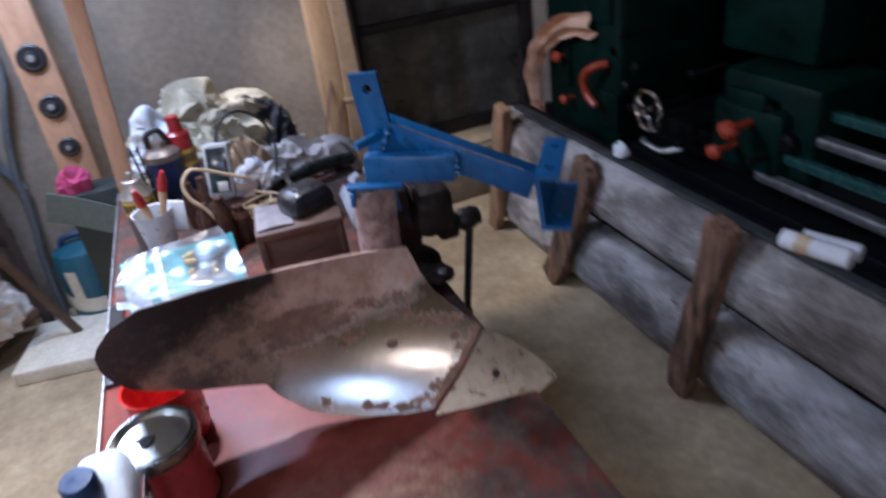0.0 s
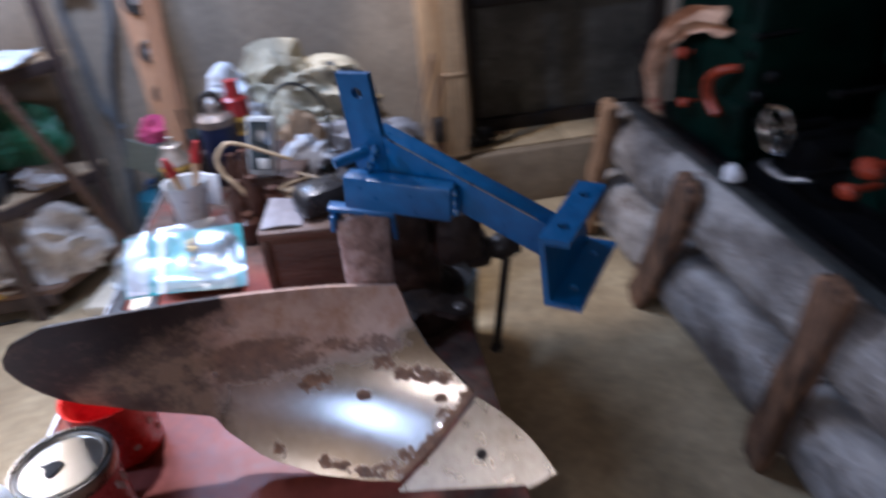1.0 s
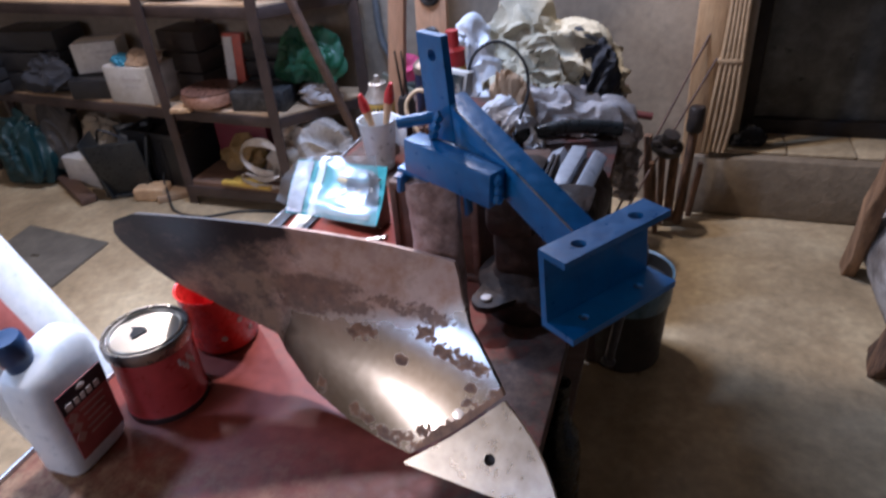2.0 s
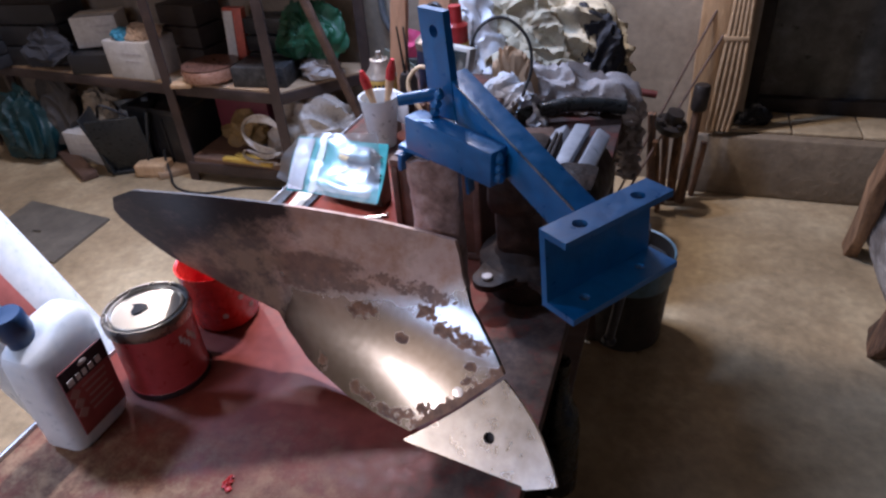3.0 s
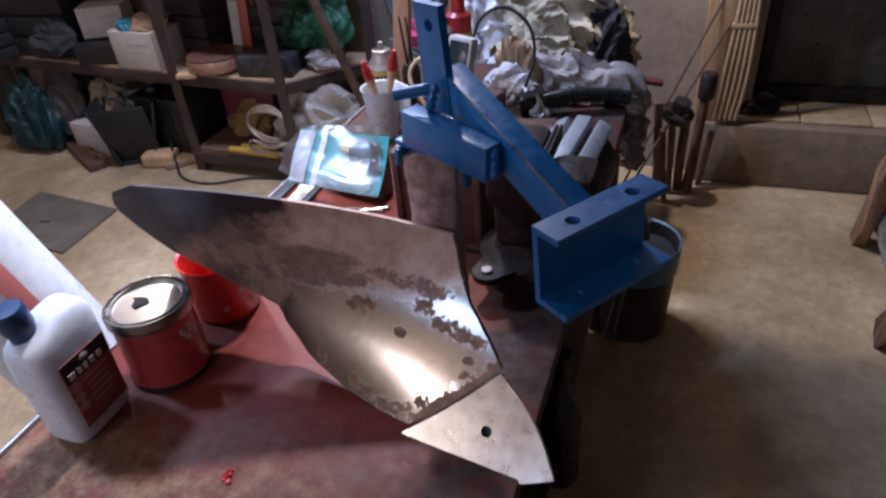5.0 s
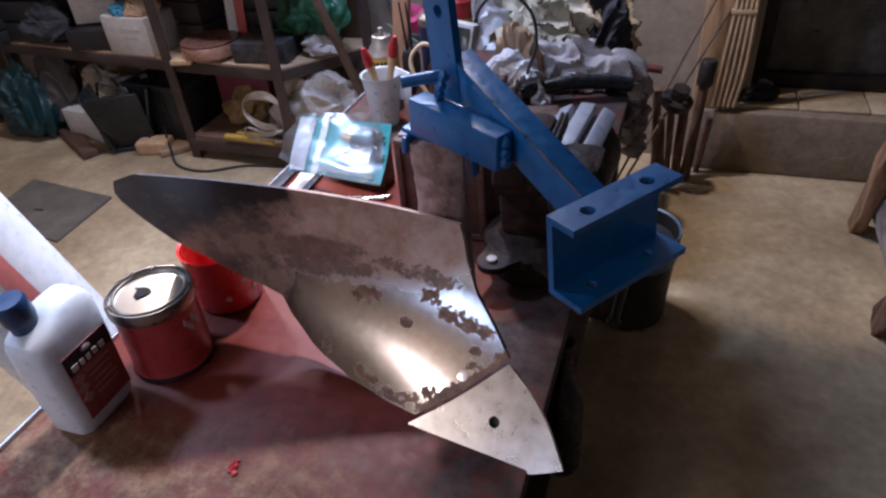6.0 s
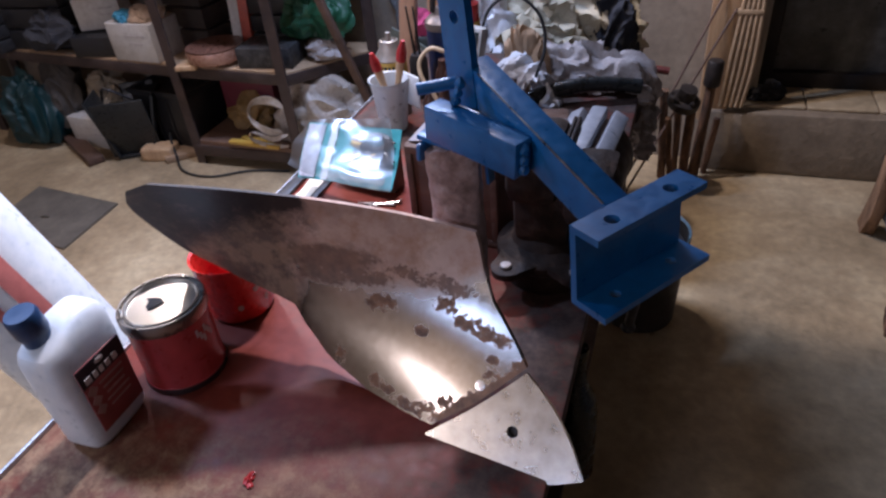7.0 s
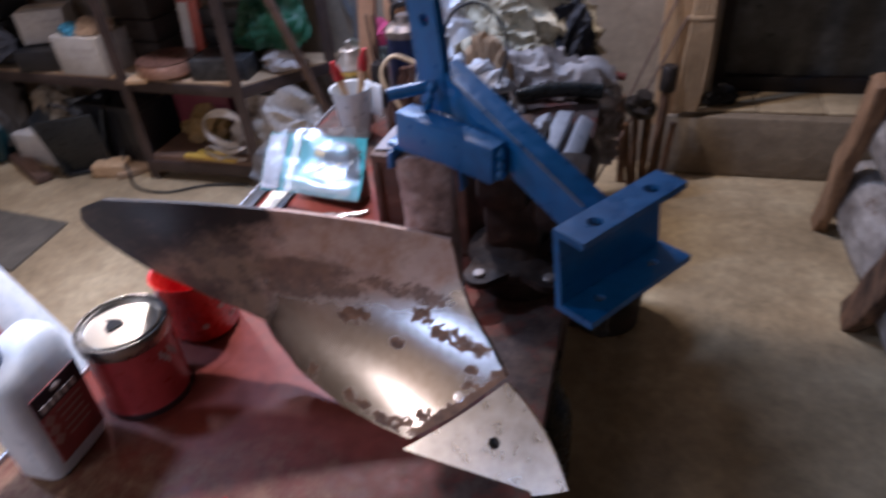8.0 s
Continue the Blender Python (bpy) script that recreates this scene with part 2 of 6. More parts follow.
BLUEPAINT = surf("blue_enamel", [(0.3, (0.007, 0.076, 0.215)), (0.7, (0.016, 0.122, 0.315))], 9, 0.38, 0.0, bump=0.08, fine=80, coat=0.3, spots=(26, 0.72, (0.06, 0.13, 0.27), 0.55))
RUSTPOST = surf("rusty_steel", [(0.30, (0.12, 0.075, 0.06)), (0.48, (0.32, 0.22, 0.19)), (0.68, (0.50, 0.41, 0.38))], 26, 0.55, 0.15, bump=0.4, fine=70)


# ---- the room ----
bm = B()
box(bm, (0.0, 0.6, -0.06), (6.4, 5.2, 0.12))
solid("floor", bm, CONCRETE, "worn stained concrete workshop floor", "floor", kind="structure", smooth=False)
bm = B()
box(bm, (0.0, 0.6, 2.36), (6.4, 5.2, 0.12))
solid("ceiling", bm, CEIL, "dull whitewashed low workshop ceiling", "ceiling", kind="structure", smooth=False)
DOOR_L, DOOR_R, WALL_Y, GATE_Y, STEP_H = 0.70, 1.62, 2.78, 2.95, 0.25
bm = B()
box(bm, ((DOOR_L - 3.2) / 2, WALL_Y + 0.12, 1.15), (DOOR_L + 3.2, 0.24, 2.3))
box(bm, ((DOOR_R + 3.2) / 2, WALL_Y + 0.12, 1.15), (3.2 - DOOR_R, 0.24, 2.3))
box(bm, ((DOOR_L + DOOR_R) / 2, WALL_Y + 0.12, 2.25), (DOOR_R - DOOR_L, 0.24, 0.1))
box(bm, ((DOOR_L + DOOR_R) / 2, WALL_Y + 0.12, 0.12), (DOOR_R - DOOR_L, 0.24, 0.24))
solid("wall_back", bm, PLASTER, "rough grey-brown plastered wall with a doorway", "wall", kind="structure", smooth=False)
for name, c, s in (("wall_left", (-3.2, 0.6, 1.15), (0.2, 5.2, 2.3)), ("wall_right", (3.0, 0.6, 1.15), (0.2, 5.2, 2.3))):
    bm = B()
    box(bm, c, s)
    solid(name, bm, PLASTER, "plain rough plastered workshop wall", "wall", kind="structure", smooth=False)
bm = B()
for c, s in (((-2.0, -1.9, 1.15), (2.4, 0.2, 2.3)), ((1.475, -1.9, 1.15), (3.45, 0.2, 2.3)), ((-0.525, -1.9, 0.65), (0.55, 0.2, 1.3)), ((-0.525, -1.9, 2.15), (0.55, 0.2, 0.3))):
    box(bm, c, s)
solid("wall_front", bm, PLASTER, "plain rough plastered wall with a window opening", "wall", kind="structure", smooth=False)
# step and threshold before the door
bm = B()
box(bm, (1.10, 2.82, STEP_H / 2), (1.15, 0.26, STEP_H), bevel=0.012)
rough_up(bm, 0.006, 7)
solid("door_step", bm, STEP, "worn concrete step below the metal door", "step", kind="structure")
ob = thing("threshold", (1.1, 2.83, STEP_H), "row of beige tiles on the door step", "threshold", kind="structure")
for k in range(4):
    bm = B()
    box(bm, (0.76 + 0.235 * k, 2.835, STEP_H + 0.005), (0.228, 0.2, 0.012), bevel=0.003)
    part("tile", bm, TILE, ob)
# the metal door
DOORIRON = surf("door_frame_iron", [(0.3, (0.012, 0.01, 0.009)), (0.7, (0.04, 0.03, 0.025))], 6, 0.6, 0.4, bump=0.3)
DOORPANEL = surf("door_panel", [(0.28, (0.04, 0.037, 0.030)), (0.5, (0.095, 0.088, 0.072)), (0.75, (0.17, 0.158, 0.135))], 5, 0.7, 0.2, bump=0.3, fine=40, spots=(14, 0.62, (0.03, 0.03, 0.026), 0.8))
door = thing("door_1", (1.16, GATE_Y, STEP_H), "closed door of dark iron frame with grey mottled sheet panels", "door", kind="structure")
bm = B()
for x in (DOOR_L + 0.03, DOOR_R - 0.03):
    box(bm, (x, GATE_Y, 1.22), (0.06, 0.06, 1.94), bevel=0.006)
for z in (0.29, 0.83, 1.5, 2.16):
    box(bm, ((DOOR_L + DOOR_R) / 2, GATE_Y - 0.002, z), (DOOR_R - DOOR_L, 0.05, 0.06 if z < 0.5 else 0.04), bevel=0.005)
part("door_frame", bm, DOORIRON, door)
for z0, z1 in ((0.32, 0.81), (0.85, 1.48), (1.52, 2.14)):
    bm = B()
    sheet(bm, 12, 10, lambda u, v: (DOOR_L + 0.05 + u * (DOOR_R - DOOR_L - 0.1), GATE_Y + 0.012 + 0.006 * noise.noise((u * 4, v * 4, z0)), z0 + v * (z1 - z0)), lambda u, v: (0, 0.006, 0))
    part("panel", bm, DOORPANEL, door)
bm = B()
cyl(bm, (1.52, 2.87, 0.30), (1.52, 2.87, 0.62), 0.022)
cyl(bm, (1.52, 2.87, 0.40), (1.52, 2.87, 0.46), 0.034)
box(bm, (1.52, 2.91, 0.55), (0.06, 0.07, 0.05), bevel=0.006)
part("latch_bar", bm, DOORIRON, door, "dark iron hinge post with collar")
# wooden door posts
for x, w, y in ((0.55, 0.10, 2.735), (1.66, 0.07, 2.74)):
    bm = B()
    box(bm, (x, y, 1.2), (w, 0.06, 2.0), bevel=0.006)
    rough_up(bm, 0.004, 6)
    solid("door_post", bm, PINE, "rough pale pine board beside the iron door", "door post", kind="structure")
# bundle of cables down the post
CABLE = surf("cable_sheath", [(0.3, (0.30, 0.205, 0.115)), (0.7, (0.42, 0.30, 0.18))], 8, 0.5, bump=0.1)
ob = thing("cable_bundle", (0.64, 2.7, 0.28), "bundle of pale beige cables fixed down the post", "cables")
for k in range(5):
    bm = B()
    x = 0.598 + 0.0135 * k
    tube(bm, [(x + 0.012 * math.sin(k), 2.70 - 0.008 * (k % 2), 2.1), (x, 2.69, 1.4), (x + 0.006, 2.685, 0.8), (x - 0.012 + 0.006 * k, 2.685, 0.45), (x - 0.02 + 0.004 * k, 2.69, 0.27)], 0.0078, 8, 6)
    part("cable", bm, CABLE, ob)
for z in (0.62, 1.15):
    bm = B()
    box(bm, (0.625, 2.688, z), (0.085, 0.026, 0.018), bevel=0.004)
    part("strap", bm, CABLE, ob)

# ---- log retaining wall ----
ob = thing("log_wall", (1.2, 1.2, 0.0), "low retaining wall of weathered grey split logs held by stakes", "log wall")
for z0, z1, face in ((0.01, 0.264, 1.098), (0.324, 0.560, 1.100)):
    for y0, y1 in ((-0.55, 0.36), (0.365, 1.10), (1.105, 1.83), (1.845, 2.37)):
        if y1 > 2 and z0 > 0.2:
            z1 = 0.530
        bm = B()
        seed = y0 * 3 + z0

        def log(u, v, y0=y0, y1=y1, zc=(z0 + z1) / 2, hh=(z1 - z0) / 2, seed=seed, face=face):
            a = math.pi * (0.03 + 0.94 * v) - math.pi / 2
            r = 1 + 0.10 * noise.noise((u * 3 + seed, v * 3, seed)) + 0.05 * noise.noise((u * 14, v * 10, seed))
            bulge = math.cos(a) ** 0.72
            return (face + 0.085 - 0.085 * bulge * r, y0 + 0.003 + u * (y1 - y0 - 0.006), zc + hh * math.sin(a) * (0.97 + 0.03 * r))
        sheet(bm, 36, 16, log, lambda u, v: (0.035, 0, 0))
        part("log", bm, LOGWOOD, ob)
# near-black block added behind the logs; its colour carries the gap's shade
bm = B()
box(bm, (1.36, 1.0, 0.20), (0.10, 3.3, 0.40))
part("gap_backing", bm, plain("gap_black", (0.010, 0.008, 0.007), 0.9), ob)
for y, lean, h, w in ((0.36, 0.11, 0.60, 0.075), (1.136, 0.115, 0.60, 0.08), (1.86, 0.25, 0.55, 0.115), (2.36, 0.16, 0.59, 0.075)):
    bm = B()
    foot, head = V((1.078, y, 0.0)), V((1.088, y - lean, h))
    up = (head - foot).normalized()
    sx = V((1, 0, 0)) - up * up.x
    sx.normalize()
    rot = Matrix((sx, up.cross(sx), up)).transposed()
    box(bm, (foot + head) / 2 - sx * 0.004, (0.045, w, (head - foot).length * 1.02), rot, bevel=0.01)
    bmesh.ops.subdivide_edges(bm, edges=bm.edges[:], cuts=5, use_grid_fill=True)
    rough_up(bm, 0.014, 11, y)
    rough_up(bm, 0.005, 40, y)
    for v in bm.verts:
        v.co.z = max(v.co.z, 0.0)
    # the far stake takes the lit copy of the stake wood
    pale = y > 2
    solid("stake", bm, LITSTAKE if pale else STAKE, "split stake at the far end of the logs, in a lit tone" if pale else "short brown rough wooden stake leaning on the logs", "stake", group="stakes of the log wall")
# near-black iron: the darkness behind the logs is put into its colour
LATHEK = plain("near_black_iron", (0.004, 0.004, 0.0045), 0.5, 0.0)
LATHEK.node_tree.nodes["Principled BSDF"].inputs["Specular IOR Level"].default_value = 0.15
# metal rail on top
bm = B()
box(bm, (1.155, 0.83, 0.574), (0.034, 2.8, 0.012), bevel=0.004)
rail = thing("rail", (1.155, 1.05, 0.56), "long grey steel angle rail lying on the logs", "rail")
RAILIRON = surf("dull_rail_iron", [(0.3, (0.035, 0.038, 0.038)), (0.7, (0.10, 0.105, 0.105))], 9, 0.45, 0.5, bump=0.15)
part("top_flange", bm, RAILIRON, rail)
bm = B()
box(bm, (1.188, 0.83, 0.571), (0.026, 2.8, 0.006), bevel=0.002)
part("lip", bm, LATHEK, rail)


# ---- work bench ----
def bench_paint(name):
    """Red-brown gloss paint, worn to brown along the front, dark brown on the working side and towards the far end."""
    m = surf(name, [(0.30, (0.09, 0.016, 0.010)), (0.5, (0.155, 0.030, 0.017)), (0.72, (0.21, 0.05, 0.028))], 4, 0.44, bump=0.03, fine=60, rough_var=0.05)
    n, l = m.node_tree.nodes, m.node_tree.links
    b = n["Principled BSDF"]
    co = n["Texture Coordinate"]
    sep = n.new("ShaderNodeSeparateXYZ")
    l.new(co.outputs["Object"], sep.inputs[0])

    def tex(scale, rough=0.65):
        q = n.new("ShaderNodeTexNoise")
        q.inputs["Scale"].default_value, q.inputs["Detail"].default_value, q.inputs["Roughness"].default_value = scale, 8, rough
        l.new(co.outputs["Object"], q.inputs["Vector"])
        return q.outputs[0]

    def calc(op, a, c):
        q = n.new("ShaderNodeMath")
        q.operation = op
        for k, v in enumerate((a, c)):
            if isinstance(v, float):
                q.inputs[k].default_value = v
            else:
                l.new(v, q.inputs[k])
        return q.outputs[0]

    def ramp(v, lo, hi):
        q = n.new("ShaderNodeMapRange")
        q.inputs[1].default_value, q.inputs[2].default_value = lo, hi
        l.new(v, q.inputs[0])
        return q.outputs[0]

    def mixed(f, a, c):
        q = n.new("ShaderNodeMix")
        q.data_type = "RGBA"
        l.new(f, q.inputs[0])
        for k, v in ((6, a), (7, c)):
            if isinstance(v, tuple):
                q.inputs[k].default_value = (*v, 1)
            else:
                l.new(v, q.inputs[k])
        return q.outputs[2]

    big, fine, mid = tex(5.0), tex(34.0, 0.75), tex(14.0, 0.7)
    side = ramp(calc("ADD", sep.outputs[0], calc("MULTIPLY", calc("SUBTRACT", big, 0.5), 0.35)), 0.10, 0.20)
    front = ramp(calc("ADD", sep.outputs[1], calc("MULTIPLY", calc("SUBTRACT", mid, 0.5), 0.25)), -0.40, -0.52)
    back = ramp(calc("ADD", sep.outputs[1], calc("MULTIPLY", calc("SUBTRACT", mid, 0.5), 0.3)), 0.10, 0.26)
    # worn covers every browner area; side and back get the darker tone
    worn = calc("MAXIMUM", calc("MAXIMUM", side, back), calc("MULTIPLY", front, 0.95))
    worn = calc("MULTIPLY", worn, ramp(calc("ADD", mid, calc("MULTIPLY", fine, 0.5)), 0.56, 0.78))
    brown = mixed(ramp(fine, 0.40, 0.62), (0.095, 0.050, 0.030), (0.25, 0.165, 0.095))
    brown = mixed(calc("MAXIMUM", side, back), brown, mixed(ramp(fine, 0.40, 0.62), (0.035, 0.022, 0.017), (0.085, 0.055, 0.042)))
    was = b.inputs["Base Color"].links[0].from_socket
    l.new(mixed(worn, was, brown), b.inputs["Base Color"])
    gloss = b.inputs["Roughness"].links[0].from_socket
    l.new(calc("ADD", gloss, calc("MULTIPLY", worn, 0.25)), b.inputs["Roughness"])
    b.inputs["Specular IOR Level"].default_value = 0.28
    return m


TOP = 0.765
bench = thing("work_bench", (0.045, 1.0, 0.0), "low work bench with a worn red-brown painted steel top", "work bench")
bm = B()
box(bm, (0.045, 0.92, TOP - 0.015), (0.594, 1.80, 0.03), bevel=0.003)
part("bench_top", bm, bench_paint("red_bench_paint"), bench)
bm = B()
box(bm, (-0.254, 0.92, TOP - 0.016), (0.005, 1.81, 0.042), bevel=0.0015)
part("edge_strip", bm, GALV, bench, "bare steel edging strip")
for y in (0.1, 1.72):
    for x in (-0.21, 0.30):
        bm = B()
        box(bm, (x, y, 0.365), (0.045, 0.045, 0.73), bevel=0.003)
        part("leg", bm, POSTIRON, bench)
bm = B()
for y in (0.1, 1.72):
    box(bm, (0.045, y, 0.70), (0.51, 0.03, 0.06), bevel=0.003)
for x in (-0.21, 0.30):
    box(bm, (x, 0.91, 0.70), (0.03, 1.6, 0.06), bevel=0.003)
part("apron", bm, POSTIRON, bench)
bm = B()
box(bm, (0.045, 0.91, 0.235), (0.52, 1.66, 0.025), bevel=0.003)
part("lower_shelf", bm, BROWNWOOD, bench)

# ---- plough ----
def face_y(x, z):
    w = z - 0.85
    return 0.7053 - 0.1273 * x + 0.1474 * w + 0.113 * x * x + 2.169 * x * w - 1.6858 * w * w


UPPER = [(-.182, .945), (-.178, .975), (-.167, .998), (-.143, 1.026), (-.109, 1.040), (-.034, 1.025), (.057, 1.006), (.149, .985), (.233, .963), (.240, .928), (.254, .893), (.269, .875), (.289, .852), (.302, .838)]
LOWER = [(-.182, .940), (-.178, .915), (-.165, .892), (-.145, .879), (-.087, .857), (-.033, .846), (-.006, .840), (.006, .818), (.039, .790), (.057, .782), (.106, .769), (.130, .7675), (.175, .764), (.191, .760), (.249, .797), (.302, .838)]


def plough_steel(name):
    """Bare plough steel: black old paint at the wing, brown rust over the upper part, bright where the soil has polished it."""
    m = bpy.data.materials.new(name)
    m.use_nodes = True
    n, l = m.node_tree.nodes, m.node_tree.links
    b = n["Principled BSDF"]
    co = n.new("ShaderNodeTexCoord")
    sep = n.new("ShaderNodeSeparateXYZ")
    l.new(co.outputs["Object"], sep.inputs[0])

    def noise_at(scale, detail=6, rough=0.65):
        q = n.new("ShaderNodeTexNoise")
        q.inputs["Scale"].default_value, q.inputs["Detail"].default_value, q.inputs["Roughness"].default_value = scale, detail, rough
        l.new(co.outputs["Object"], q.inputs["Vector"])
        return q.outputs[0]

    def math_node(op, a, c=None):
        q = n.new("ShaderNodeMath")
        q.operation = op
        for k, s in enumerate((a, c)):
            if s is None:
                continue
            if isinstance(s, (int, float)):
                q.inputs[k].default_value = s
            else:
                l.new(s, q.inputs[k])
        return q.outputs[0]

    def step(v, lo, hi):
        q = n.new("ShaderNodeMapRange")
        q.inputs[1].default_value, q.inputs[2].default_value = lo, hi
        l.new(v, q.inputs[0])
        return q.outputs[0]

    def blend(f, a, c):
        q = n.new("ShaderNodeMix")
        q.data_type = "RGBA"
        l.new(f, q.inputs[0])
        for k, s in ((6, a), (7, c)):
            if isinstance(s, tuple):
                q.inputs[k].default_value = (*s, 1)
            else:
                l.new(s, q.inputs[k])
        return q.outputs[2]

    x, z = sep.outputs[0], sep.outputs[2]
    n1, n2, n3, n4, n5 = noise_at(9), noise_at(30), noise_at(110, 4), noise_at(48, 7, 0.7), noise_at(150, 6, 0.7)

    def lin(cx, cz, off=0.0):
        return math_node("ADD", math_node("ADD", math_node("MULTIPLY", x, cx), math_node("MULTIPLY", z, cz)), off)

    def wobble(v, q, amount):
        return math_node("ADD", v, math_node("MULTIPLY", math_node("SUBTRACT", q, 0.5), amount))

    def patch(cx, cz, rx, rz, ragged=0.9):
        dx = math_node("MULTIPLY", math_node("SUBTRACT", x, cx), 1 / rx)
        dz = math_node("MULTIPLY", math_node("SUBTRACT", z, cz), 1 / rz)
        d = math_node("ADD", math_node("MULTIPLY", dx, dx), math_node("MULTIPLY", dz, dz))
        return step(wobble(wobble(wobble(d, n5, ragged * 9), n4, ragged * 8), n2, ragged * 7), 1.45, 0.80)

    def most(rows):
        out = rows[0]
        for r in rows[1:]:
            out = math_node("MAXIMUM", out, r)
        return out

    # pinkish brown skin of rust with paler and orange clouds
    rust = blend(step(n1, 0.36, 0.62), (0.42, 0.265, 0.20), (0.62, 0.455, 0.365))
    tan = blend(math_node("MULTIPLY", step(n4, 0.46, 0.70), 0.75), rust, (0.40, 0.215, 0.115))
    tan = blend(math_node("MULTIPLY", step(n2, 0.50, 0.74), 0.45), tan, (0.15, 0.095, 0.07))
    bright = blend(step(n3, 0.3, 0.7), (0.42, 0.375, 0.315), (0.53, 0.48, 0.415))
    # polished by the soil below a ragged line that climbs at the landside edge
    climb = math_node("MULTIPLY", step(wobble(wobble(x, n2, 0.05), n4, 0.04), 0.205, 0.260), 0.035)
    worn = step(math_node("SUBTRACT", wobble(wobble(z, n1, 0.05), n4, 0.035), climb), 0.912, 0.880)
    worn = math_node("MULTIPLY", worn, step(wobble(wobble(math_node("ADD", x, math_node("MULTIPLY", z, -0.35)), n2, 0.03), n4, 0.03), -0.302, -0.290))
    colour = blend(worn, tan, bright)
    # dark brown cloud over the neck
    band = most([patch(0.055, 0.919, 0.062, 0.019, 0.22), patch(0.045, 0.895, 0.035, 0.014, 0.3), patch(0.105, 0.899, 0.030, 0.011, 0.5), patch(0.150, 0.912, 0.016, 0.006, 0.9), patch(0.185, 0.905, 0.018, 0.007, 0.9), patch(0.215, 0.897, 0.016, 0.008, 0.9)])
    colour = blend(math_node("MULTIPLY", band, 0.78), colour, blend(step(n4, 0.4, 0.6), (0.10, 0.048, 0.030), (0.22, 0.122, 0.078)))
    # olive brown grime on the wing, black old paint along its upper edge
    grime = step(wobble(wobble(x, n1, 0.08), n4, 0.05), 0.022, -0.012)
    colour = blend(math_node("MULTIPLY", grime, 0.85), colour, blend(step(wobble(n2, n4, 0.5), 0.42, 0.56), (0.05, 0.034, 0.025), (0.22, 0.15, 0.095)))
    limit = math_node("MINIMUM", math_node("ADD", math_node("MULTIPLY", x, 0.5), 0.978), 0.964)
    blk = step(math_node("SUBTRACT", wobble(wobble(wobble(z, n1, 0.10), n4, 0.09), n5, 0.05), limit), -0.016, 0.018)
    blk = math_node("MULTIPLY", blk, step(wobble(wobble(x, n2, 0.03), n4, 0.03), 0.050, 0.040))
    blk = math_node("MAXIMUM", blk, step(wobble(x, n2, 0.03), -0.150, -0.160))
    colour = blend(math_node("MULTIPLY", blk, 0.95), colour, blend(step(wobble(wobble(n1, n4, 0.6), n5, 0.4), 0.50, 0.66), (0.009, 0.008, 0.009), (0.075, 0.052, 0.038)))
    # flakes of rust left on the polish
    scab = most([patch(*q) for q in (
        (0.122, 0.871, 0.017, 0.009), (0.173, 0.850, 0.007, 0.005, 0.5), (0.202, 0.881, 0.015, 0.009), (0.229, 0.868, 0.016, 0.009),
        (0.251, 0.860, 0.012, 0.008), (0.271, 0.857, 0.009, 0.006), (0.265, 0.838, 0.006, 0.004), (0.116, 0.783, 0.008, 0.006),
        (0.134, 0.780, 0.010, 0.005), (0.158, 0.774, 0.012, 0.005), (0.190, 0.775, 0.018, 0.006), (0.221, 0.788, 0.015, 0.006),
        (0.246, 0.8005, 0.013, 0.006), (0.273, 0.8235, 0.013, 0.006), (0.289, 0.834, 0.010, 0.005), (0.062, 0.7935, 0.008, 0.009))])
    joint = math_node("MULTIPLY", step(wobble(wobble(lin(-0.70, 1.0, -0.6285), n5, 0.02), n4, 0.02), 0.007, 0.005), step(wobble(x, n4, 0.03), 0.198, 0.208))
    scab = math_node("MAXIMUM", scab, joint)
    colour = blend(math_node("MULTIPLY", scab, 0.92), colour, blend(step(n4, 0.35, 0.65), (0.10, 0.043, 0.019), (0.31, 0.15, 0.066)))
    clean = math_node("MULTIPLY", worn, math_node("SUBTRACT", 1.0, math_node("MAXIMUM", scab, math_node("MULTIPLY", band, 0.85))))
    l.new(math_node("ADD", math_node("MULTIPLY", clean, 0.88), 0.12), b.inputs["Metallic"])
    ro = n.new("ShaderNodeMix")
    ro.inputs[2].default_value, ro.inputs[3].default_value = 0.58, 0.215
    l.new(clean, ro.inputs[0])
    l.new(wobble(ro.outputs[0], n3, 0.10), b.inputs["Roughness"])
    l.new(colour, b.inputs["Base Color"])
    # scratched along the way the soil slides
    l.new(math_node("MULTIPLY", clean, 0.85), b.inputs["Anisotropic"])
    way = n.new("ShaderNodeCombineXYZ")
    way.inputs[0].default_value, way.inputs[1].default_value, way.inputs[2].default_value = 0.28, 0.2, 0.95
    l.new(way.outputs[0], b.inputs["Tangent"])
    bp = n.new("ShaderNodeBump")
    bp.inputs["Strength"].default_value, bp.inputs["Distance"].default_value = 0.05, 0.002
    l.new(math_node("MULTIPLY", n4, 0.3), bp.inputs["Height"])
    l.new(bp.outputs[0], b.inputs["Normal"])
    return m


plough = thing("plough", (0.0, 0.0, 0.0), "small plough with a blue steel frame clamped in the vice", "plough")
PLOUGHSTEEL = plough_steel("plough_steel")


def mould(u, v):
    x = -0.1815 + u * (0.3015 + 0.1815)
    hi, lo = lerp_curve(UPPER, x), lerp_curve(LOWER, x)
    z = lo + v * max(hi - lo, 0.0005)
    return (x, face_y(x, z), z)


